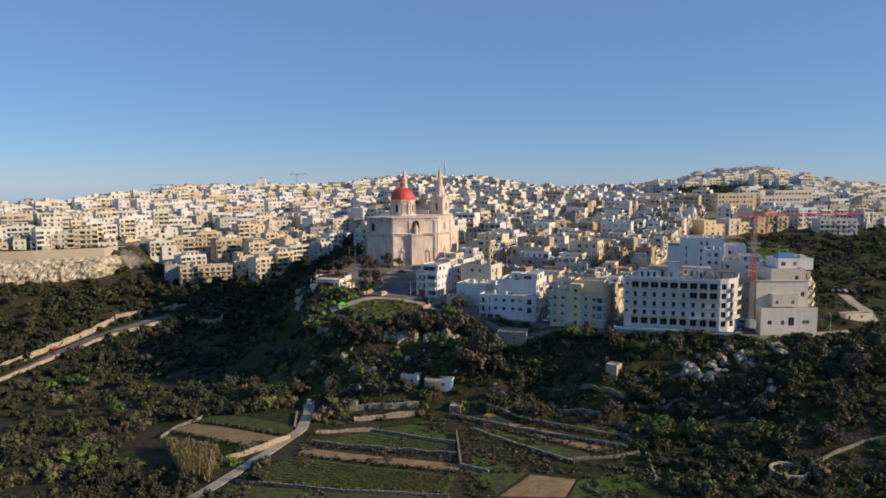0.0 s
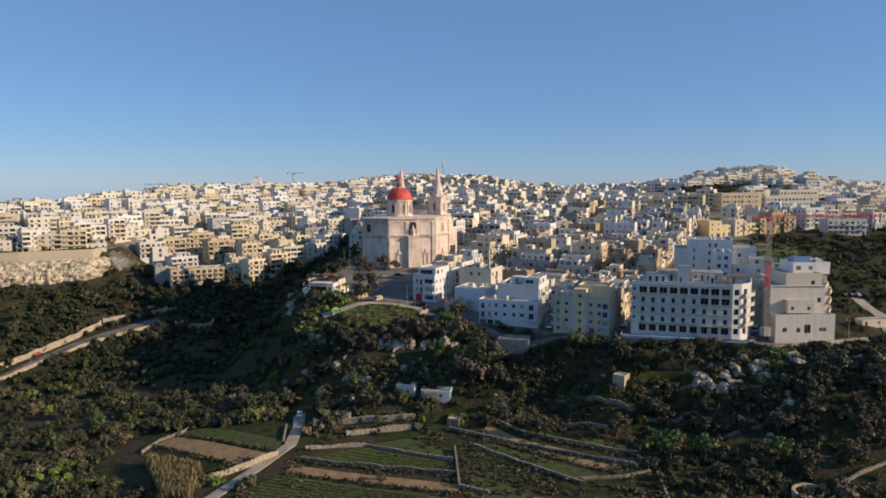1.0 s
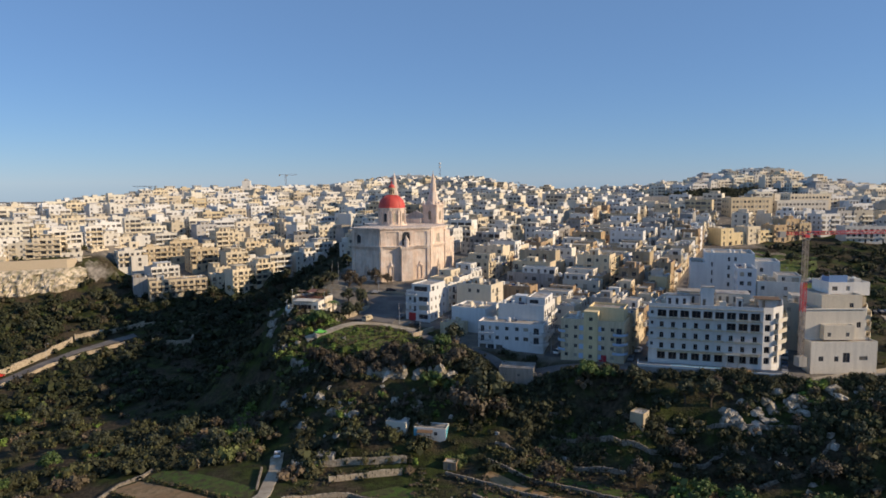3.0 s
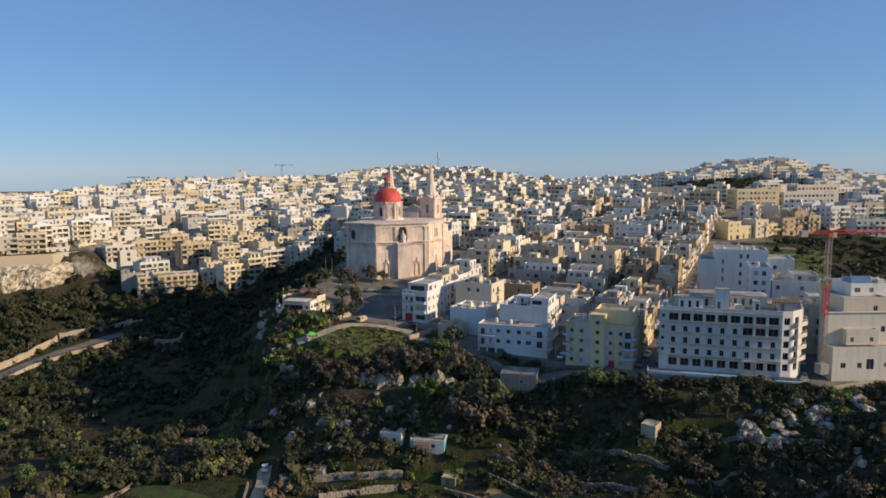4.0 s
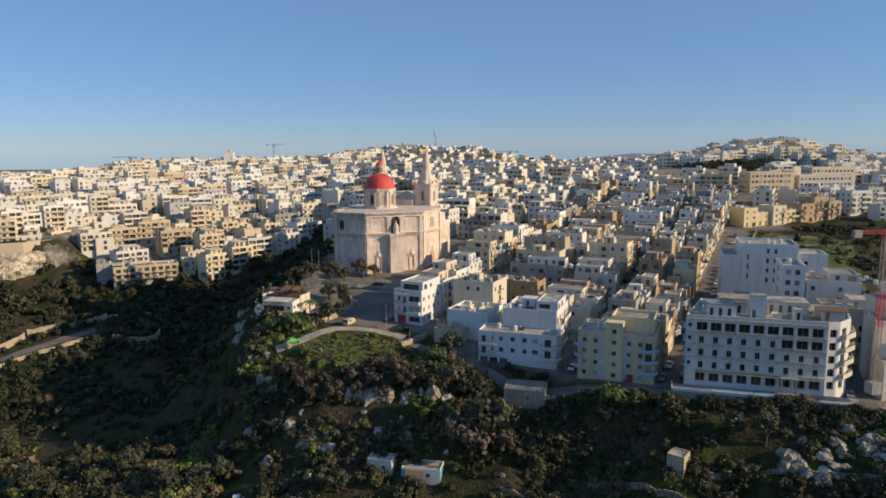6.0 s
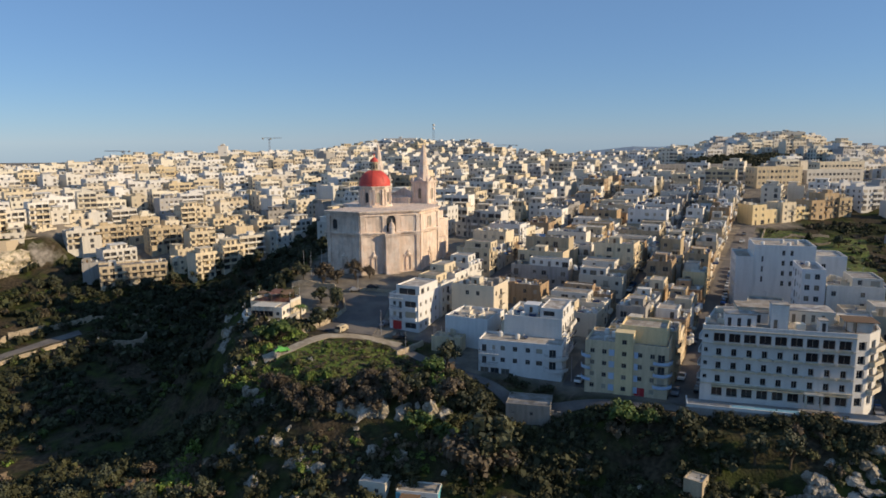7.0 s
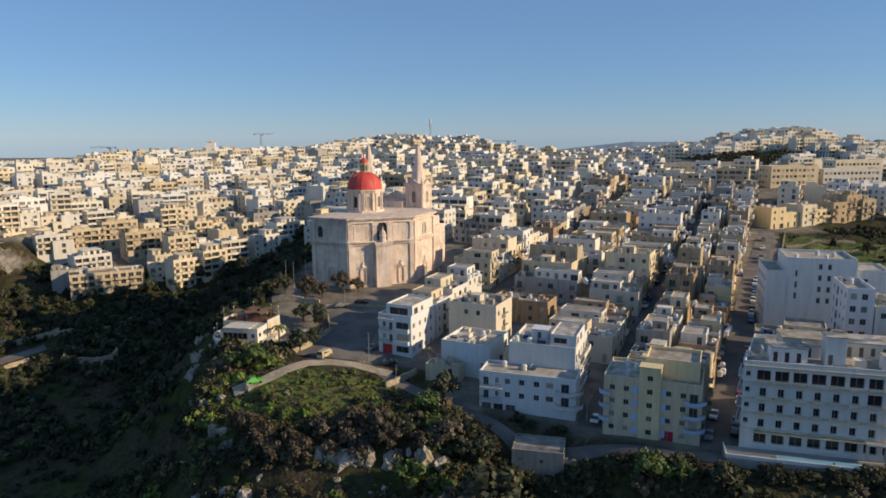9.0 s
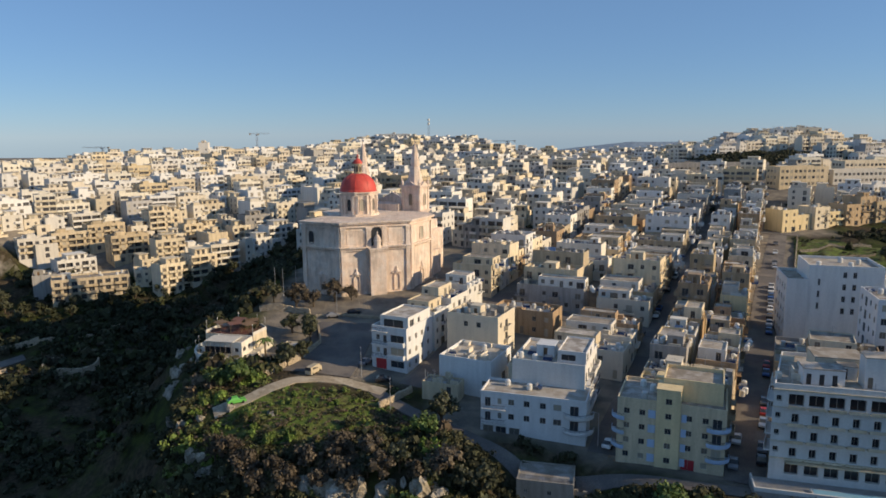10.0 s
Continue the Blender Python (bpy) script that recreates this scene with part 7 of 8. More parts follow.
TUFTS = [bush_points(V, 2, 0.5, 0.5, 8, 0.3, False) for _ in range(4)]
scatter("crop_rows", rows, "green vegetable plants in straight rows", "leaf", TUFTS)
# hedges and weeds along the walls
weeds = []
for pts in ([(-86, 207), (-52, 183)], [(-80, 213.5), (-47, 193)], [(-39, 185.5), (3, 172.8)], [(-40, 178), (4, 162.5)], [(-52, 163), (1, 149.5)], [(8, 190), (33, 165)], [(11, 197), (41, 172)], [(14, 205.5), (49, 181)], [(-20, 196), (3, 183)], [(-30, 205), (-8, 212)], [(16, 211), (50, 196)], [(36, 165), (50, 156)], [(2, 204), (48, 173.5)]):
    for x, y in along(pts, 0.8):
        weeds.append((x + V.gauss(0, 0.5), y + V.gauss(0, 0.5), height(x, y), V.uniform(0.5, 1.1), V.uniform(0.4, 1.0), V.uniform(0, TAU), V.uniform(0.0, 1.0)))
for _ in range(2600):
    x, y = V.uniform(-60, 62), V.uniform(140, 208)
    if road_gap(x, y) > 1 and wave(x, y, 0.09, 2.7) > (-0.25 if x > 5 else 0.15) and not (12 < x < 32 and y < 160):
        weeds.append((x, y, height(x, y), V.uniform(0.5, 1.2), V.uniform(0.3, 0.8), V.uniform(0, TAU), V.uniform(0.2, 1.0)))
for _ in range(1300):                       # the fresh green bank of the spur
    x, y = V.uniform(-50, -2), V.uniform(248, 275)
    if road_gap(x, y) > 0.6 and float(urban_or_hazed(np.array(x), np.array(y))) < 0.3:
        weeds.append((x, y, height(x, y), V.uniform(0.5, 1.1), V.uniform(0.2, 0.5), V.uniform(0, TAU), V.uniform(0.55, 1.1)))
scatter("weeds", weeds, "green and brown weeds along field edges", "leaf", TUFTS)

# reed bed: upright dry blades
blades = []
for _ in range(6000):
    u, v = V.random(), V.random()
    x = (1 - v) * (-66 + u * 7) + v * (-83 + u * 20)
    y = (1 - v) * (166 - u * 2) + v * (194 - u * 12)
    z = height(x, y)
    h, a, l = V.uniform(2.2, 4.0), V.uniform(0, TAU), V.uniform(0.2, 0.9)
    w = V.uniform(0.05, 0.11)
    cx, cy = math.cos(a) * w, math.sin(a) * w
    tx, ty = x + math.cos(a + 1) * l, y + math.sin(a + 1) * l
    blades.append([(x - cx, y - cy, z - 0.1), (x + cx, y + cy, z - 0.1), (tx + cx * 1.6, ty + cy * 1.6, z + h * 0.75), (tx + cx * 0.3, ty + cy * 0.3, z + h)])
co = np.array(blades).reshape(-1, 3).astype(np.float32)
quad_mesh("reed_bed", co, np.zeros(len(co), np.float32), [M["reed"]], "tall dry straw-coloured reeds beside the track")


# ---- farm buildings on the slope ----
def hut(name, x, y, z, yaw, W, D, H, mat, holes, label, category, roof_mat="roof", parapet=0.25, glass=True):
    hs = base_height(x, y, yaw, W, D)
    z = z if z else 0.5 * (hs[0] + hs[1]) - 0.1
    h = thing(name, x, y, z, yaw, label, category)
    g, r = Geo(), Geo()
    shell(g, r, W, D, H, holes, parapet, -2.5)
    part("wall", g, M[mat], h)
    part("roof", r, M[roof_mat], h)
    for side, some in holes.items():
        sx, sy, turn = SIDE[side](W, D)
        for x0, z0, x1, z1, big in some:
            part("window", window_of(x1 - x0, z1 - z0), None, h, m=pose(sx, sy, 0, 0, 0, turn) @ pose(x0, 0.06, z0))
    return h


farm = hut("farmhouse", 18.6, 236.6, 20.2, -14, 10.4, 7.5, 6.8, "grey", {0: [(1.3, 4.2, 2.1, 5.0, False), (5.6, 4.2, 6.4, 5.0, False), (2.0, 0.1, 3.0, 2.1, False), (6.6, 0.1, 7.5, 2.0, False)], 1: [(3, 3, 4, 4, False)]}, "old grey rendered two-storey farmhouse below the road", "farmhouse")
g = Geo()
steps = (4.6, 4.0, 4.4, 3.6, 2.8, 2.0)
edge = [(10.42, -2.5), (15.22, -2.5)] + [p for i in range(5, -1, -1) for p in ((10.42 + 0.8 * (i + 1), steps[i] + 1), (10.42 + 0.8 * i, steps[i] + 1))]
g.prism(edge, 0.0, 0.6)
g.v = [(x, 0.4 + y, z) for x, z, y in g.v]
part("ruined_wall", g, M["drystone"], farm, "crumbling stone wall of a roofless annex")
hut("field_hut", 50.2, 207.0, 19.6, -38, 3.6, 4.0, 3.6, "stone", {1: [(1.4, 0.1, 2.3, 2.0, False)]}, "small square cream stone hut among the scrub", "hut")
shed = hut("shed", -6.5, 218.2, 0, -12, 9.0, 4.5, 3.0, "white", {0: [(5.6, 0.9, 6.6, 1.9, False)]}, "white flat-roofed farm shed with a turquoise end", "shed")
g = Geo()
g.box(-0.06, -0.05, 0, 0.9, -0.003, 2.6)
g.box(9.003, 0.2, 0, 9.06, 4.3, 2.7)
part("painted_boards", g, M["bluewall"], shed, "turquoise painted boards")
g = Geo()
g.box(1.2, -2.4, 2.3, 5.4, -0.003, 2.4)
for x in (1.3, 5.2):
    g.box(x, -2.3, -0.6, x + 0.12, -2.18, 2.3)
part("lean_to", g, M["timber"], shed, "timber lean-to roof")
hut("shed", -14.6, 221.0, 0, -16, 6.0, 4.0, 3.4, "pale", {0: [(1.0, 0.1, 1.9, 2.0, False), (3.4, 1.0, 4.4, 2.0, False)]}, "pale stone outhouse in the farmyard", "shed")
hut("shed", -33, 213.5, 0, -10, 4.6, 3.2, 2.3, "grey", {0: [(1.0, 0.1, 1.9, 1.9, False)]}, "small grey block shed by the track", "shed")
hut("shed", -38.5, 210.0, 0, 20, 3.4, 3.0, 2.2, "stone", {0: [(1.0, 0.1, 1.9, 1.9, False)]}, "low stone shed beside the farm track", "shed")
hut("field_hut", 1.5, 206.8, 0, -18, 3.6, 2.6, 2.2, "tan", {0: [(1.2, 0.1, 2.1, 1.8, False)]}, "tiny tan stone pump hut", "hut")
pen = thing("stone_enclosure", 80, 152, height(80, 152), 10, "low round stone enclosure wall in the scrub", "enclosure")
g = Geo()
for i in range(18):
    a0, a1 = TAU * i / 20, TAU * (i + 1) / 20
    g.prism([(4.2 * math.cos(a0), 4.2 * math.sin(a0)), (4.2 * math.cos(a1), 4.2 * math.sin(a1)), (3.6 * math.cos(a1), 3.6 * math.sin(a1)), (3.6 * math.cos(a0), 3.6 * math.sin(a0))][:4], -1, 1.7 + 0.2 * wave(i, 0, 0.7, 3))
part("wall", g.weld(), M["block"], pen)

# ---- the terrace restaurant on the spur ----
cafe = thing("restaurant", -53.6, 287.0, 34.9, -12, "low white restaurant with a curved terrace on the rocky spur", "restaurant")
g = Geo()
outline = [(-6.0, 5.5), (-4.6, 1.5), (-2.0, -1.4), (2.5, -2.2), (9.8, -1.6), (11.6, 1.5), (11.2, 14), (6, 18), (0, 17.5), (-4.6, 12)]
g.prism(outline, -9.0, 0.0, 0, 1.0)
part("terrace_base", g, M["pale"], cafe)
g = Geo()
rim = along([(-4.8, 13.5), (-6.4, 5.4), (-4.9, 1.2), (-2.2, -1.7), (3.0, -2.6), (9.0, -2.4)], 0.55)
sheet = []
for i, (x, y) in enumerate(rim):
    col = []
    for j in range(16):
        t = j / 15
        out = (0.3 + 3.2 * (1 - t) ** 1.3 + 1.6 * wave(x * 1.0 + i * 0.2, 9 * t, 0.5, 3.3) + 0.8 * wave(i * 0.5, 9 * t, 1.3, 6.1)) * (1 - t ** 6)
        cx, cy = x - 5.0, y - 8.0
        n = math.hypot(cx, cy)
        col.append((x + cx / n * out, y + cy / n * out, -11.0 + 10.4 * t))
    sheet.append(col)
for a, b in zip(sheet, sheet[1:]):
    for j in range(15):
        g.face([a[j], b[j], b[j + 1], a[j + 1]])
thing("cliff", -53.6, 287.0, 34.9, -12, "pale broken rock face under the restaurant terrace", "cliff", data=g.weld().mesh("rock_face", M["rock"]))
edges = list(zip(outline, outline[1:] + outline[:1]))
g = Geo()
for p, q in edges[:3] + edges[6:]:
    d = Vector((q[0] - p[0], q[1] - p[1])).normalized()
    n = Vector((-d.y, d.x)) * 0.22
    g.prism([p, q, (q[0] + n.x, q[1] + n.y), (p[0] + n.x, p[1] + n.y)], 0.003, 0.85)
part("terrace_parapet", g, M["white"], cafe)
g, r = Geo(), Geo()
ch = {0: [(0.4 + 1.55 * i, 1.0, 1.75 + 1.55 * i, 2.5, False) for i in range(4)] + [(7.5, 1.2, 8.5, 2.3, False)], 1: [(0.8, 1.2, 2.2, 2.3, False), (3.4, 1.2, 4.8, 2.3, False)], 3: [(1, 1, 2.5, 2.4, False)]}
shell(g, r, 9.4, 6.0, 3.8, ch, 0.25, -0.4)
part("wall", g, M["white"], cafe)
part("roof", r, M["roof"], cafe)
for side, some in ch.items():
    sx, sy, turn = SIDE[side](9.4, 6.0)
    for x0, z0, x1, z1, big in some:
        part("window", window_of(x1 - x0, z1 - z0), None, cafe, m=pose(sx, sy, 0, 0, 0, turn) @ pose(x0, 0.06, z0))
g = Geo()
g.box(-0.4, -0.7, 3.8, 7.4, 4.5, 4.0)
part("roof_slab", g, M["white"], cafe)
g = Geo()
g.box(-0.3, -0.66, 1.0, 6.8, -0.6, 2.6, 1)
for i in range(6):
    g.box(-0.3 + 1.4 * i, -0.7, 0.004, -0.2 + 1.4 * i, -0.6, 3.8)
part("veranda_glazing", g, [M["frame"], M["dark_glass"]], cafe, "dark glazed veranda front", kind="stuff")
deck = [(-4.2, 6.7), (9.4, 6.4), (10.2, 12.5), (6, 16.4), (0.5, 16.0), (-3.6, 11.5)]
g = Geo()
g.prism(deck, 0.004, 3.7)
part("upper_terrace", g, M["cream"], cafe)
inner = [(3.4 + (x - 3.4) * 0.965, 11 + (y - 11) * 0.95) for x, y in deck]
g = Geo()
g.prism(inner, 3.704, 3.74)
part("deck_paving", g, M["decking"], cafe, "dark red-brown paved terrace floor")
for k, (x, y) in enumerate(along(inner[1:] + inner[:1], 3.0)):
    g = Geo()
    g.ring(0, 0, [(0.07, 0.0), (0.05, 2.6 + 0.5 * (k % 2)), (0.16, 2.7 + 0.5 * (k % 2)), (0.02, 2.95 + 0.5 * (k % 2))], 6)
    part("lamp_post", g, M["steel"], cafe, m=pose(x, y, 3.74))
g = Geo()
for p, q in list(zip(deck, deck[1:] + deck[:1]))[1:]:
    d = Vector((q[0] - p[0], q[1] - p[1])).normalized()
    n = Vector((-d.y, d.x)) * 0.2
    g.prism([p, q, (q[0] + n.x, q[1] + n.y), (p[0] + n.x, p[1] + n.y)], 3.703, 4.5)
part("upper_parapet", g, M["white"], cafe)
for k, (x, y) in enumerate(((-1.2, 9.5), (2.2, 13.0), (6.0, 12.8), (3.0, 9.2), (6.9, 9.3))):
    g = Geo()
    g.face([(-1.7, -1.3, 2.25), (1.7, -1.3, 2.25), (1.7, 1.3, 2.5), (-1.7, 1.3, 2.5)])
    g.face([(-1.7, 1.3, 2.44), (1.7, 1.3, 2.44), (1.7, -1.3, 2.19), (-1.7, -1.3, 2.19)])
    for a in (-1.6, 1.6):
        for b in (-1.2, 1.2):
            g.bar((a, b, 0), (a, b, 2.25), 0.09, 1)
    part("pergola", g, [M["awning"] if k in (1, 3) else M["timber"], M["timber"]], cafe, "weathered terrace pergola", m=pose(x, y, 3.7, 0, 0, 25 * k - 30))
for k in range(9):
    g = Geo()
    g.ring(0, 0, [(0.35, 0.68), (0.4, 0.72), (0.4, 0.75)], 8)
    g.ring(0, 0, [(0.04, 0.0), (0.04, 0.68)], 6)
    part("table", g.weld(), M["timber"], cafe, m=pose(*[(-4.4, 4.2), (-3.2, 1.6), (-1.4, 0.3), (9.0, 8.2), (9.0, 10.6), (8.6, 12.2), (5.0, 15.0), (0.6, 14.6), (-2.4, 11.6)][k], 0.004 if k < 3 else 3.704))
for (x, y), _ in edges[:3] + edges[7:]:
    g = Geo()
    g.ring(0, 0, [(0.06, 0.0), (0.05, 2.9), (0.18, 2.95), (0.18, 3.2), (0.02, 3.3)], 6)
    part("lamp_post", g, M["steel"], cafe, m=pose(x * 0.96 + 0.2, y * 0.96 + 0.2, 0.0))
stone_wall([(-34.5, 281.5), (-31, 288), (-27, 299), (-29, 308)], 2.0, "pale stone wall round the restaurant yard", 0.4, 0.6, "block")
stone_wall([(-38, 277.5), (-34.5, 280)], 1.6, "short yard wall by the gate", 0.4, 0.6, "block")
hut("kiosk", -36.5, 293.0, 32.6, -14, 5.0, 4.0, 2.8, "cream", {0: [(1.5, 0.1, 3.5, 2.2, False)]}, "small cream kiosk behind the restaurant", "kiosk")


# ---- palm, flagpoles, street lamps ----
def palm(x, y, high):
    p = thing("palm_tree", x, y, height(x, y), T.uniform(0, 90), "date palm with a ragged green crown", "palm")
    g = Geo()
    g.ring(0, 0, [(0.32, -0.5), (0.26, 1.5), (0.22, high - 0.6), (0.36, high - 0.1), (0.2, high + 0.2)], 8)
    part("trunk", g, M["bark"], p)
    for i in range(22):
        a, lift = TAU * i / 22 * 2.4, T.uniform(-0.1, 0.9)
        f = Geo()
        L = T.uniform(2.0, 2.8)
        pts = [Vector((L * s, 0, high + lift * L * s * 0.6 - 1.4 * (s ** 2) * L * 0.5)) for s in np.linspace(0, 1, 6)]
        for s0, s1, k in zip(pts, pts[1:], range(5)):
            w0, w1 = 0.42 * (1 - k / 5.5) + 0.05, 0.42 * (1 - (k + 1) / 5.5) + 0.03
            f.face([s0 + Vector((0, -w0, -0.18)), s1 + Vector((0, -w1, -0.18)), s1, s0])
            f.face([s0, s1, s1 + Vector((0, w1, -0.18)), s0 + Vector((0, w0, -0.18))])
        part("frond", f, M["bright_leaf"], p, m=pose(0, 0, 0, 0, 0, math.degrees(a)))
    return p


palm(-39.8, 290.0, 5.4)
stone_wall([(-8.5, 262.5), (-5, 267), (-1.5, 271.5)], 2.0, "pale retaining wall of the lane by the garage", 0.5, 0.6, "block")
stone_wall([(-31, 316.5), (-22, 317), (-10, 314)], 1.1, "pale low wall between the square and the church", 0.4, 0.6, "block")
stone_wall([(-49, 322), (-40, 321), (-33, 318)], 2.4, "grey stone wall beside the church approach", 0.5, 0.7, "block")
stone_wall([(town(37, 96)), (town(37.5, 150)), (town(39, 198))], 1.2, "rubble wall along the sunny street", 0.5, 0.6, "block")
stone_wall([(150, 385), (166, 391), (184, 393)], 1.3, "dry-stone terrace wall on the green hill")
stone_wall([(143, 368), (158, 375), (176, 378)], 1.2, "dry-stone terrace wall on the green hill")


def pole_thing(name, x, y, high, label, category, arm=True, turn=0):
    p = thing(name, x, y, height(x, y) + 0.0, turn, label, category, category + "s")
    g = Geo()
    g.ring(0, 0, [(0.12, -0.5), (0.10, 0.5), (0.05, high)], 6)
    part("pole", g, M["steel"], p)
    if arm:
        g = Geo()
        g.bar((0, 0, high - 0.1), (1.1, 0, high + 0.15), 0.06)
        g.box(0.9, -0.12, high + 0.08, 1.5, 0.12, high + 0.2)
        part("lamp_head", g, M["steel"], p)
    return p


for x, y in ((-47, 335), (-44, 333), (-40.5, 336)):
    pole_thing("flagpole", x, y, 9.0, "tall bare white metal flagpole", "flagpole", False)
for x, y, t in ((-25, 318, 200), (-14, 279, 100), (36, 246.5, 180), (53, 236, 100), (-6, 262, 90), (128, 222, 90), (-186, 312, 0), (-182, 345, 0), (-194, 285, 0), (66, 262, 180), (80, 289, 180), (97, 322, 180)):
    pole_thing("street_lamp", x, y, 7.0, "grey steel street lamp with a short arm", "street lamp", True, t)


# ---- cars ----
def car_body(long, wide, high, van):
    """Lower body and cabin as one shaped mesh; slot 0 paint, slot 1 glass."""
    g = Geo()
    a, b = long / 2, wide / 2
    low, belt = 0.28, high * 0.58
    if van:
        prof = [(-a, low), (a, low), (a, belt * 1.0), (a - 0.25, belt * 1.1), (a - 0.9, high), (-a + 0.1, high), (-a, belt)]
    else:
        prof = [(-a, low), (a, low), (a, belt * 0.8), (a - 0.15, belt * 0.94), (a - 1.1, belt * 1.06), (a - 1.75, high), (-a + 1.0, high), (-a + 0.25, belt * 1.1), (-a, belt * 0.95)]
    n = len(prof)
    y_at = lambda z: b if z <= belt * 1.11 else b * 0.8
    L = [(x, -y_at(z), z) for x, z in prof]
    Rr = [(x, y_at(z), z) for x, z in prof]
    for i in range(n):
        j = (i + 1) % n
        glass = prof[i][1] > belt * 0.99 and prof[j][1] > belt * 0.99 and abs(prof[i][1] - prof[j][1]) > 0.1
        g.face([L[j], L[i], Rr[i], Rr[j]], int(glass))
    g.face(L)
    g.face(Rr[::-1])
    return g.weld()


CARS = {}
wheel = Geo()
wheel.ring(0, 0, [(0.2, -0.1), (0.31, -0.1), (0.31, 0.1), (0.2, 0.1)], 12)
WHEEL = wheel.mesh("wheel", M["tyre"])


def car(x, y, yaw, paint, van=False, label=""):
    long, wide, high = (4.6, 1.85, 2.0) if van else (4.0, 1.7, 1.46)
    z = height(x, y) + 0.26
    c = thing("van" if van else "car", x, y, z, yaw, label or f"{paint.replace('car_', '')} parked {'van' if van else 'hatchback car'} at the street side", "van" if van else "car", "parked cars")
    if (paint, van) not in CARS:
        CARS[paint, van] = car_body(long, wide, high, van).mesh("body", M[paint], M["glass"])
    part("body", CARS[paint, van], None, c)
    for s in (-1, 1):
        g = Geo()
        zb, zt = high * 0.63, high * 0.93
        g.face([(-long / 2 + 0.75, s * wide * 0.476, zb), (long / 2 - 1.35, s * wide * 0.476, zb), (long / 2 - 1.75, s * wide * 0.415, zt), (-long / 2 + 1.1, s * wide * 0.415, zt)][::-s])
        part("side_window", g, M["glass"], c)
        for e in (-1, 1):
            part("wheel", WHEEL, None, c, m=pose(e * long * 0.31, s * (wide / 2 - 0.08), 0.31, 90, 0, 0))
    return c


C = random.Random(4)
PAINTS = ["car_white", "car_white", "car_grey", "car_dark", "car_blue", "car_grey", "car_red"]
for p, q0, q1, odds in ((30.0, 2, 118, 0.62), (25.4, -2, 56, 0.3), (4.9, 2, 118, 0.45), (-0.1, 66, 120, 0.4), (-42.4, 20, 120, 0.4), (30.6, 130, 240, 0.4), (66.8, 4, 40, 0.5)):
    q = q0
    while q < q1:
        if C.random() < odds and not any(a - 3 < q < b + 3 for a, b in CROSS):
            x, y = town(p, q)
            car(x, y, 90 - 27 + C.choice((0, 180)) + C.uniform(-2, 2), C.choice(PAINTS), C.random() < 0.12)
        q += 5.6
car(-39.9, 263.4, 26, "car_green", label="bright lime green car on the dusty track")
car(-25.6, 279.0, 66, "car_yellow", True, "beige box van parked at the square")
car(-13.6, 287, 62, "car_grey")
car(-8.5, 276.5, 5, "car_dark")
car(38.0, 246.0, 60, "car_white", label="white car at the street corner")
car(-44.8, 219.0, 100, "car_white", label="white car parked on the farm track")
car(-39.5, 238.5, 20, "car_grey", label="grey car parked among the trees")
car(-20, 318, 20, "car_dark")
car(-26, 316, 15, "car_grey")
car(-189, 322, 80, "car_red", label="red car driving down the valley road")
for x, y in ((173, 302), (176.5, 303), (180, 304), (183.5, 305)):
    car(x, y, 100, C.choice(("car_dark", "car_grey")))
hut("shed", 149.0, 249.0, 0, 8, 11.0, 4.0, 2.6, "pale", {0: [(1.0, 0.1, 2.0, 2.0, False), (6.0, 0.9, 7.0, 1.9, False)]}, "long low pale shed on the green slope", "shed")
house(237, 430, -4, 23, 11, 3, "white", R, z=45.6, fh=3.0, keep=1.0, every=2.9, door=0.9, label="white three-storey block with arched balconies above the scrub")

# ---- walls of the valley road and the far bank ----
stone_wall([(-200, 285), (-194, 310), (-188, 330), (-183.5, 350), (-181, 366)], 3.6, "pale stone wall along the valley road", 0.6, 0.7, "block")
stone_wall([(-190, 282), (-180, 318), (-174, 336), (-166, 350), (-154, 364)], 1.8, "low stone parapet on the road's valley side", 0.5, 0.6, "block")
stone_wall([(-181, 368), (-168, 377), (-153, 384)], 3.4, "retaining wall in the shade above the road", 0.7, 0.8, "block")
stone_wall([(-153, 384), (-140, 390), (-126, 396)], 1.8, "stone wall of the valley terrace", 0.6, 0.7, "block")
curve = [(-131 + 9.5 * math.cos(radians(a)), 365 + 8.0 * math.sin(radians(a))) for a in range(150, 400, 12)]
stone_wall(curve, 4.0, "curved pale retaining wall on the shaded slope", 0.6, 0.8, "block")
M["pale_rock"] = material("pale_sunlit_rock", (0.66, 0.57, 0.44), 0.95, 0.0, 0.45, 0.8, spots=[(0.46, 0.39, 0.29), (0.24, 0.22, 0.14)], bump=0.7)
bank = thing("retaining_wall", 0, 0, 0, 0, "long pale retaining wall under the hill houses", "retaining wall")
g = Geo()
pts = [(-345, 367), (-290, 392), (-250, 410), (-215, 427), (-204, 443), (-196, 460)]
for (ax, ay), (bx, by) in zip(pts, pts[1:]):
    za, zb = 37.0, 36.0
    g.prism([(ax, ay), (bx, by), (bx, by + 2.0), (ax, ay + 2.0)], 18, 39.5)
part("wall", g, M["block"], bank)
g = Geo()
cols = 220
grid_ = []
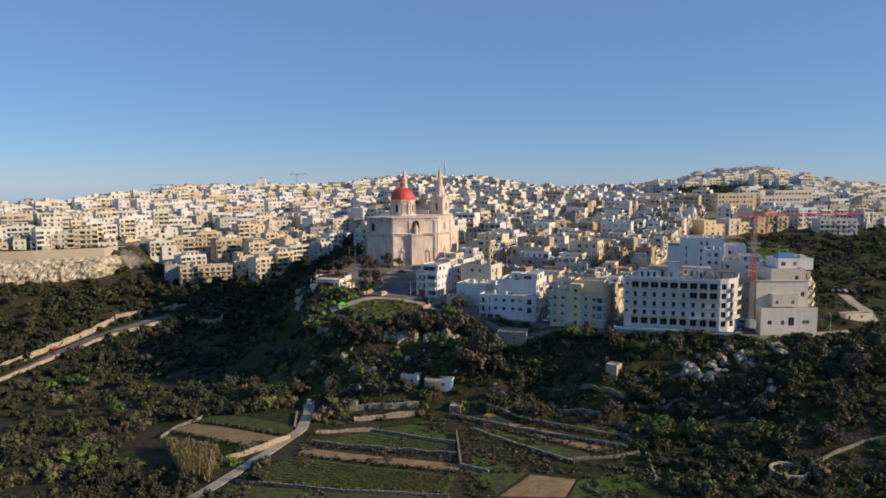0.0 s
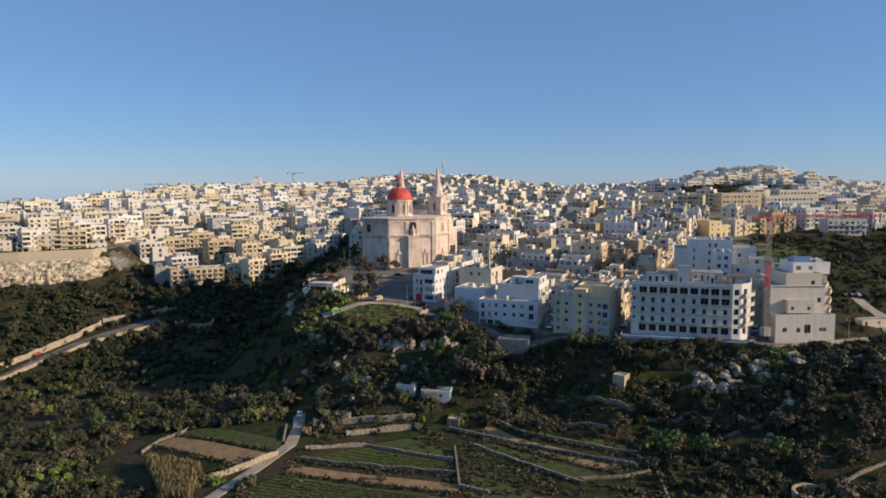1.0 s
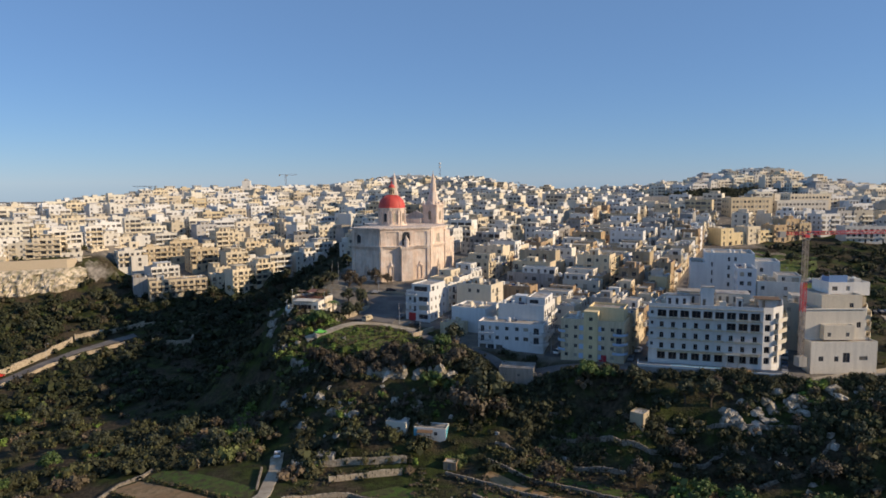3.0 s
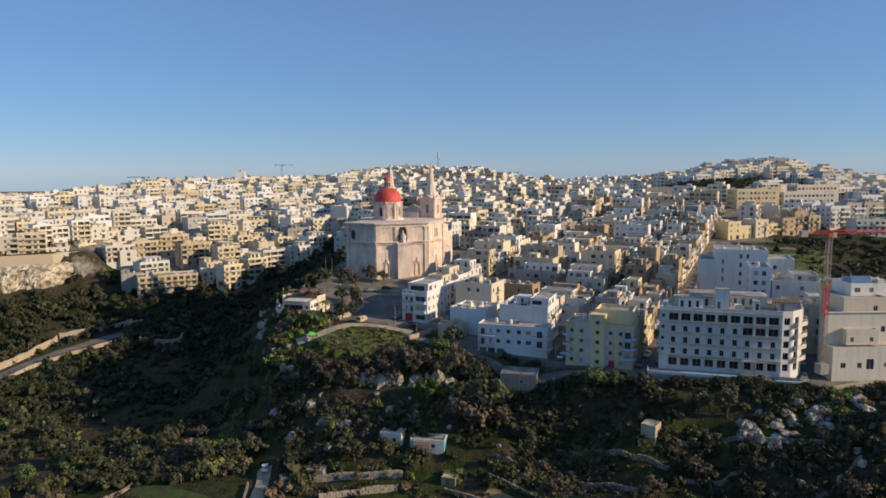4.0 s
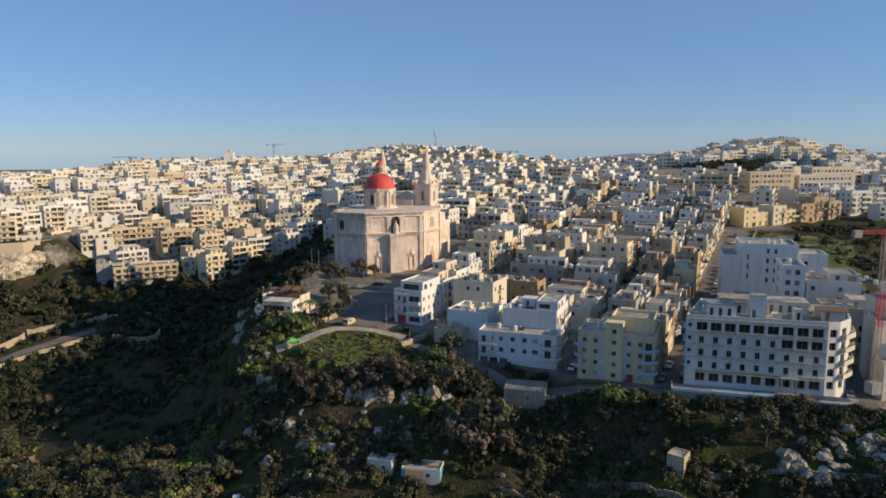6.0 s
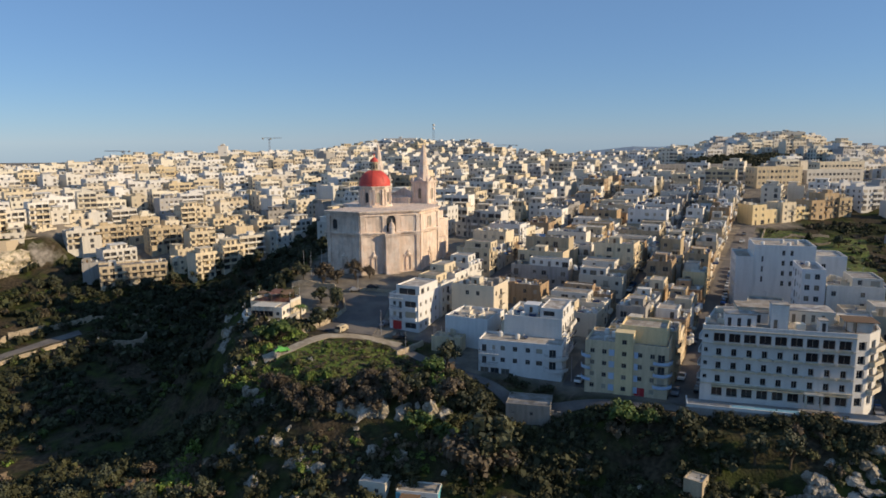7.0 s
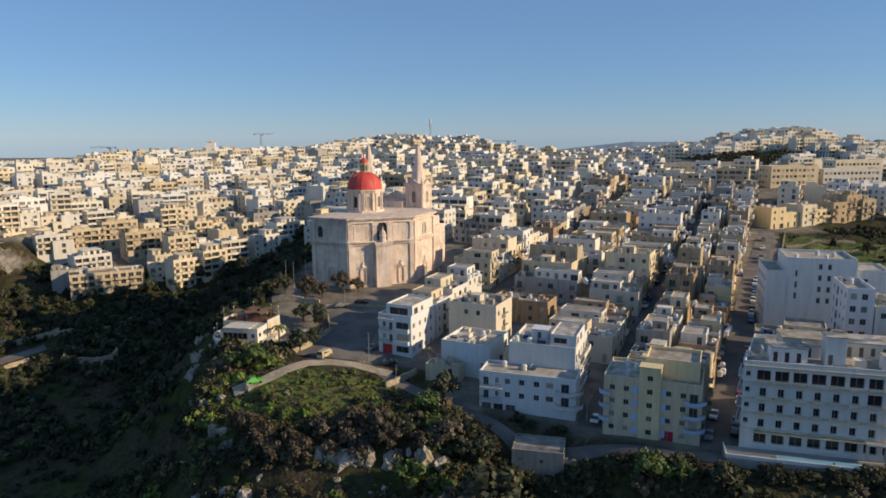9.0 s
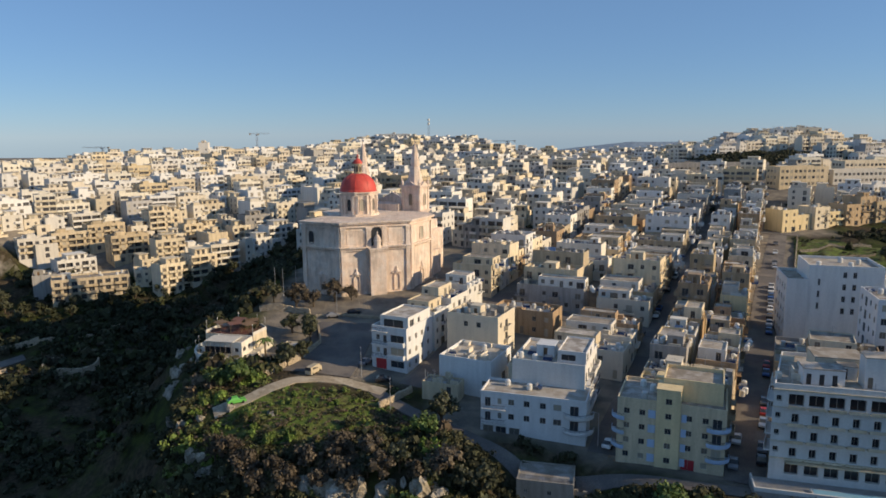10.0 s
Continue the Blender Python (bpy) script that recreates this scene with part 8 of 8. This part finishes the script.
for i in range(cols):
    x = -345 + i * 150 / (cols - 1)
    y0 = float(np.interp(x, [p[0] for p in pts], [p[1] for p in pts]))
    col = []
    for j in range(15):
        t = j / 14
        rough = 2.6 * wave(x, 37 * t, 0.16, 5.5) + 1.6 * wave(x, 37 * t, 0.45, 2.5) + 1.1 * wave(x, 37 * t, 1.1, 7.5)
        edge = math.sin(math.pi * t) ** 0.5
        y = y0 - 2.6 - (1 - t) * 9.5 - edge * (2.0 + rough)
        col.append((x + 0.5 * rough * edge, y, 14 + 20.5 * t ** 0.75 + 0.8 * rough * edge * (1 - t)))
    grid_.append(col)
for a, b in zip(grid_, grid_[1:]):
    for j in range(14):
        g.face([a[j], b[j], b[j + 1], a[j + 1]])
thing("cliff", 0, 0, 0, 0, "broken pale rock face below the retaining wall", "cliff", data=g.weld().mesh("cliff", M["pale_rock"]))

# the stone apartment row above the valley, its balconies to the valley
lb = thing("apartment_row", -160.6, 409.6, 19.0, 27.6, "honey stone apartment row with deep stacked balconies", "apartment row")
holes = {0: [(1.2 + 3.3 * c, 0.3 + 3.0 * f, 3.4 + 3.3 * c, 2.5 + 3.0 * f, False) for f in range(3) for c in range(9)], 3: []}
g, r = Geo(), Geo()
shell(g, r, 31.0, 11.0, 9.8, holes, 0.7, -5)
part("wall", g, M["stone"], lb)
part("roof", r, M["roof"], lb)
add_windows(lb, 31.0, 11.0, holes, R, M["stone"], 0.5, False)
for f in range(1, 3):
    for c in range(5):
        part("balcony", balcony_mesh(5.4, 1.4, True), [M["stone"], M["railing"]], lb, m=pose(0.4 + 6.1 * c, 0, 3.0 * f))
roof_things(lb, 30, 10, 9.1, R, M["white"], True, 5)
# its grey paint puts the shadow on the row's end wall into colour
house(-172.5, 416.5, 27, 11, 13, 3, "grey", R, label="plain end house beside the stone row, grey for its shadowed side", keep=0.1)
house(-132.0, 427, 27, 16, 10, 2, "cream", R)

# ---- the school, the sunlit row and the long wall ----
def long_block(x, y, z, yaw, W, D, floors, mat, label, fh=3.6, name="school"):
    b = thing(name, x, y, z, yaw, label, name.replace("_", " "))
    holes = {s: [(1.0 + 2.9 * c, 1.0 + fh * f, 2.8 + 2.9 * c, 2.6 + fh * f, False) for f in range(floors) for c in range(int(((W, D)[s % 2] - 1) / 2.9))] for s in (0, 1, 3)}
    g, r = Geo(), Geo()
    shell(g, r, W, D, floors * fh + 0.9, holes, 0.9, -6)
    part("wall", g, M[mat], b)
    part("roof", r, M["roof"], b)
    add_windows(b, W, D, holes, R, M[mat], 0.5, False)
    return b


long_block(204, 510, 58.4, 10, 32, 12, 3, "cream", "long cream three-storey school with rows of windows")
long_block(240, 518, 56.0, 8, 40, 12, 3, "white", "long white school wing with rows of windows")
long_block(264, 547, 60, 8, 34, 12, 3, "cream", "cream school hall behind the wings")
# the grey walls carry the shade of the depot's front as colour
long_block(164, 584, 59.3, 4, 73, 9, 2, "grey", "long plain building under the wood, painted grey for its shaded front", fh=4.6, name="depot")
for i, (w, f, mat) in enumerate(((9, 3, "sunny"), (8, 2, "sunny"), (9, 3, "cream"), (10, 2, "sunny"), (9, 3, "ochre"), (10, 4, "ochre"), (9, 3, "stone"))):
    house(160 + i * 9.0, 419 + i * 3.0 + (1.4 if i % 2 else 0), 20, w, 10, f, mat, R, sides=(0, 1))

# ---- landmarks on the skyline ----
radio = thing("radio_mast", 0.2, 1259, height(0.2, 1259), 0, "tall lattice radio mast on the skyline", "radio mast")
g = Geo()
top = 115.0 - height(0.2, 1259)
for i, j in ((-1, -1), (1, -1), (1, 1), (-1, 1)):
    g.bar((i * 1.6, j * 1.6, -1), (i * 0.9, j * 0.9, top), 0.5)
for k in range(14):
    z0, z1 = top * k / 14, top * (k + 1) / 14
    w0, w1 = 1.6 - 0.7 * k / 14, 1.6 - 0.7 * (k + 1) / 14
    g.bar((-w0, -w0, z0), (w1, -w1, z1), 0.3)
    g.bar((-w0, w0, z0), (-w1, -w1, z1), 0.3)
part("lattice", g, M["steel"], radio)
g = Geo()
for z in (top - 3, top - 9):
    g.ring(0, -1.6, [(0.2, z), (1.8, z + 0.4), (1.8, z + 3.2), (0.2, z + 3.6)], 8)
part("antenna", g, M["white"], radio)
crane(-211.0, 975.0, 62.0, 27, 15, 9, 8, 1.8, (M["steel"], M["steel"]), "grey tower crane far off on the skyline")
crane(120, 1150, height(120, 1150) - 4, 22, 26, 10, 170, 2.0, (M["steel"], M["steel"]), "distant crane behind the upper town")
crane(-365, 900, 50, 25, 24, 8, 172, 1.5, (M["steel"], M["steel"]), "thin grey crane above the hillside houses")
house(-62, 979, -4, 40, 16, 4, "white", R, z=78, sides=(0, 1), label="long white building on the skyline", every=4)
house(-195, 712, 10, 8, 9, 5, "white", R, z=66.5, sides=(0, 1), fh=3.4, keep=0.3, label="slim white tower block above the roofs")
house(300, 712, -12, 16, 12, 3, "white", R, z=83, sides=(0, 1), label="white block crowning the hill")
house(322, 715, -8, 20, 12, 3, "pale", R, z=83.5, keep=0.2, label="pale blank block crowning the hill")
# the far ridge, with the distance haze put into its blue colour
ridge_m = material("haze_tinted_ridge", (0.20, 0.27, 0.35), 0.95, grain=0.2, scale=0.02)
g = Geo()
prev = None
for i in range(60):
    x = 150 + 50 * i
    z = 58 * min(1, (i + 3) / 14) + 7 * wave(x, 0, 0.002, 4) + 2 * wave(x, 0, 0.01, 2)
    cur = [(x, 2300, -30), (x, 2500, z), (x, 2900, -30)]
    if prev:
        g.face([prev[0], cur[0], cur[1], prev[1]])
        g.face([prev[1], cur[1], cur[2], prev[2]])
    prev = cur
tagged(new("backdrop", g.weld().mesh("backdrop", ridge_m)), "low ridge on the horizon, coloured haze blue", "ridge", kind="structure")
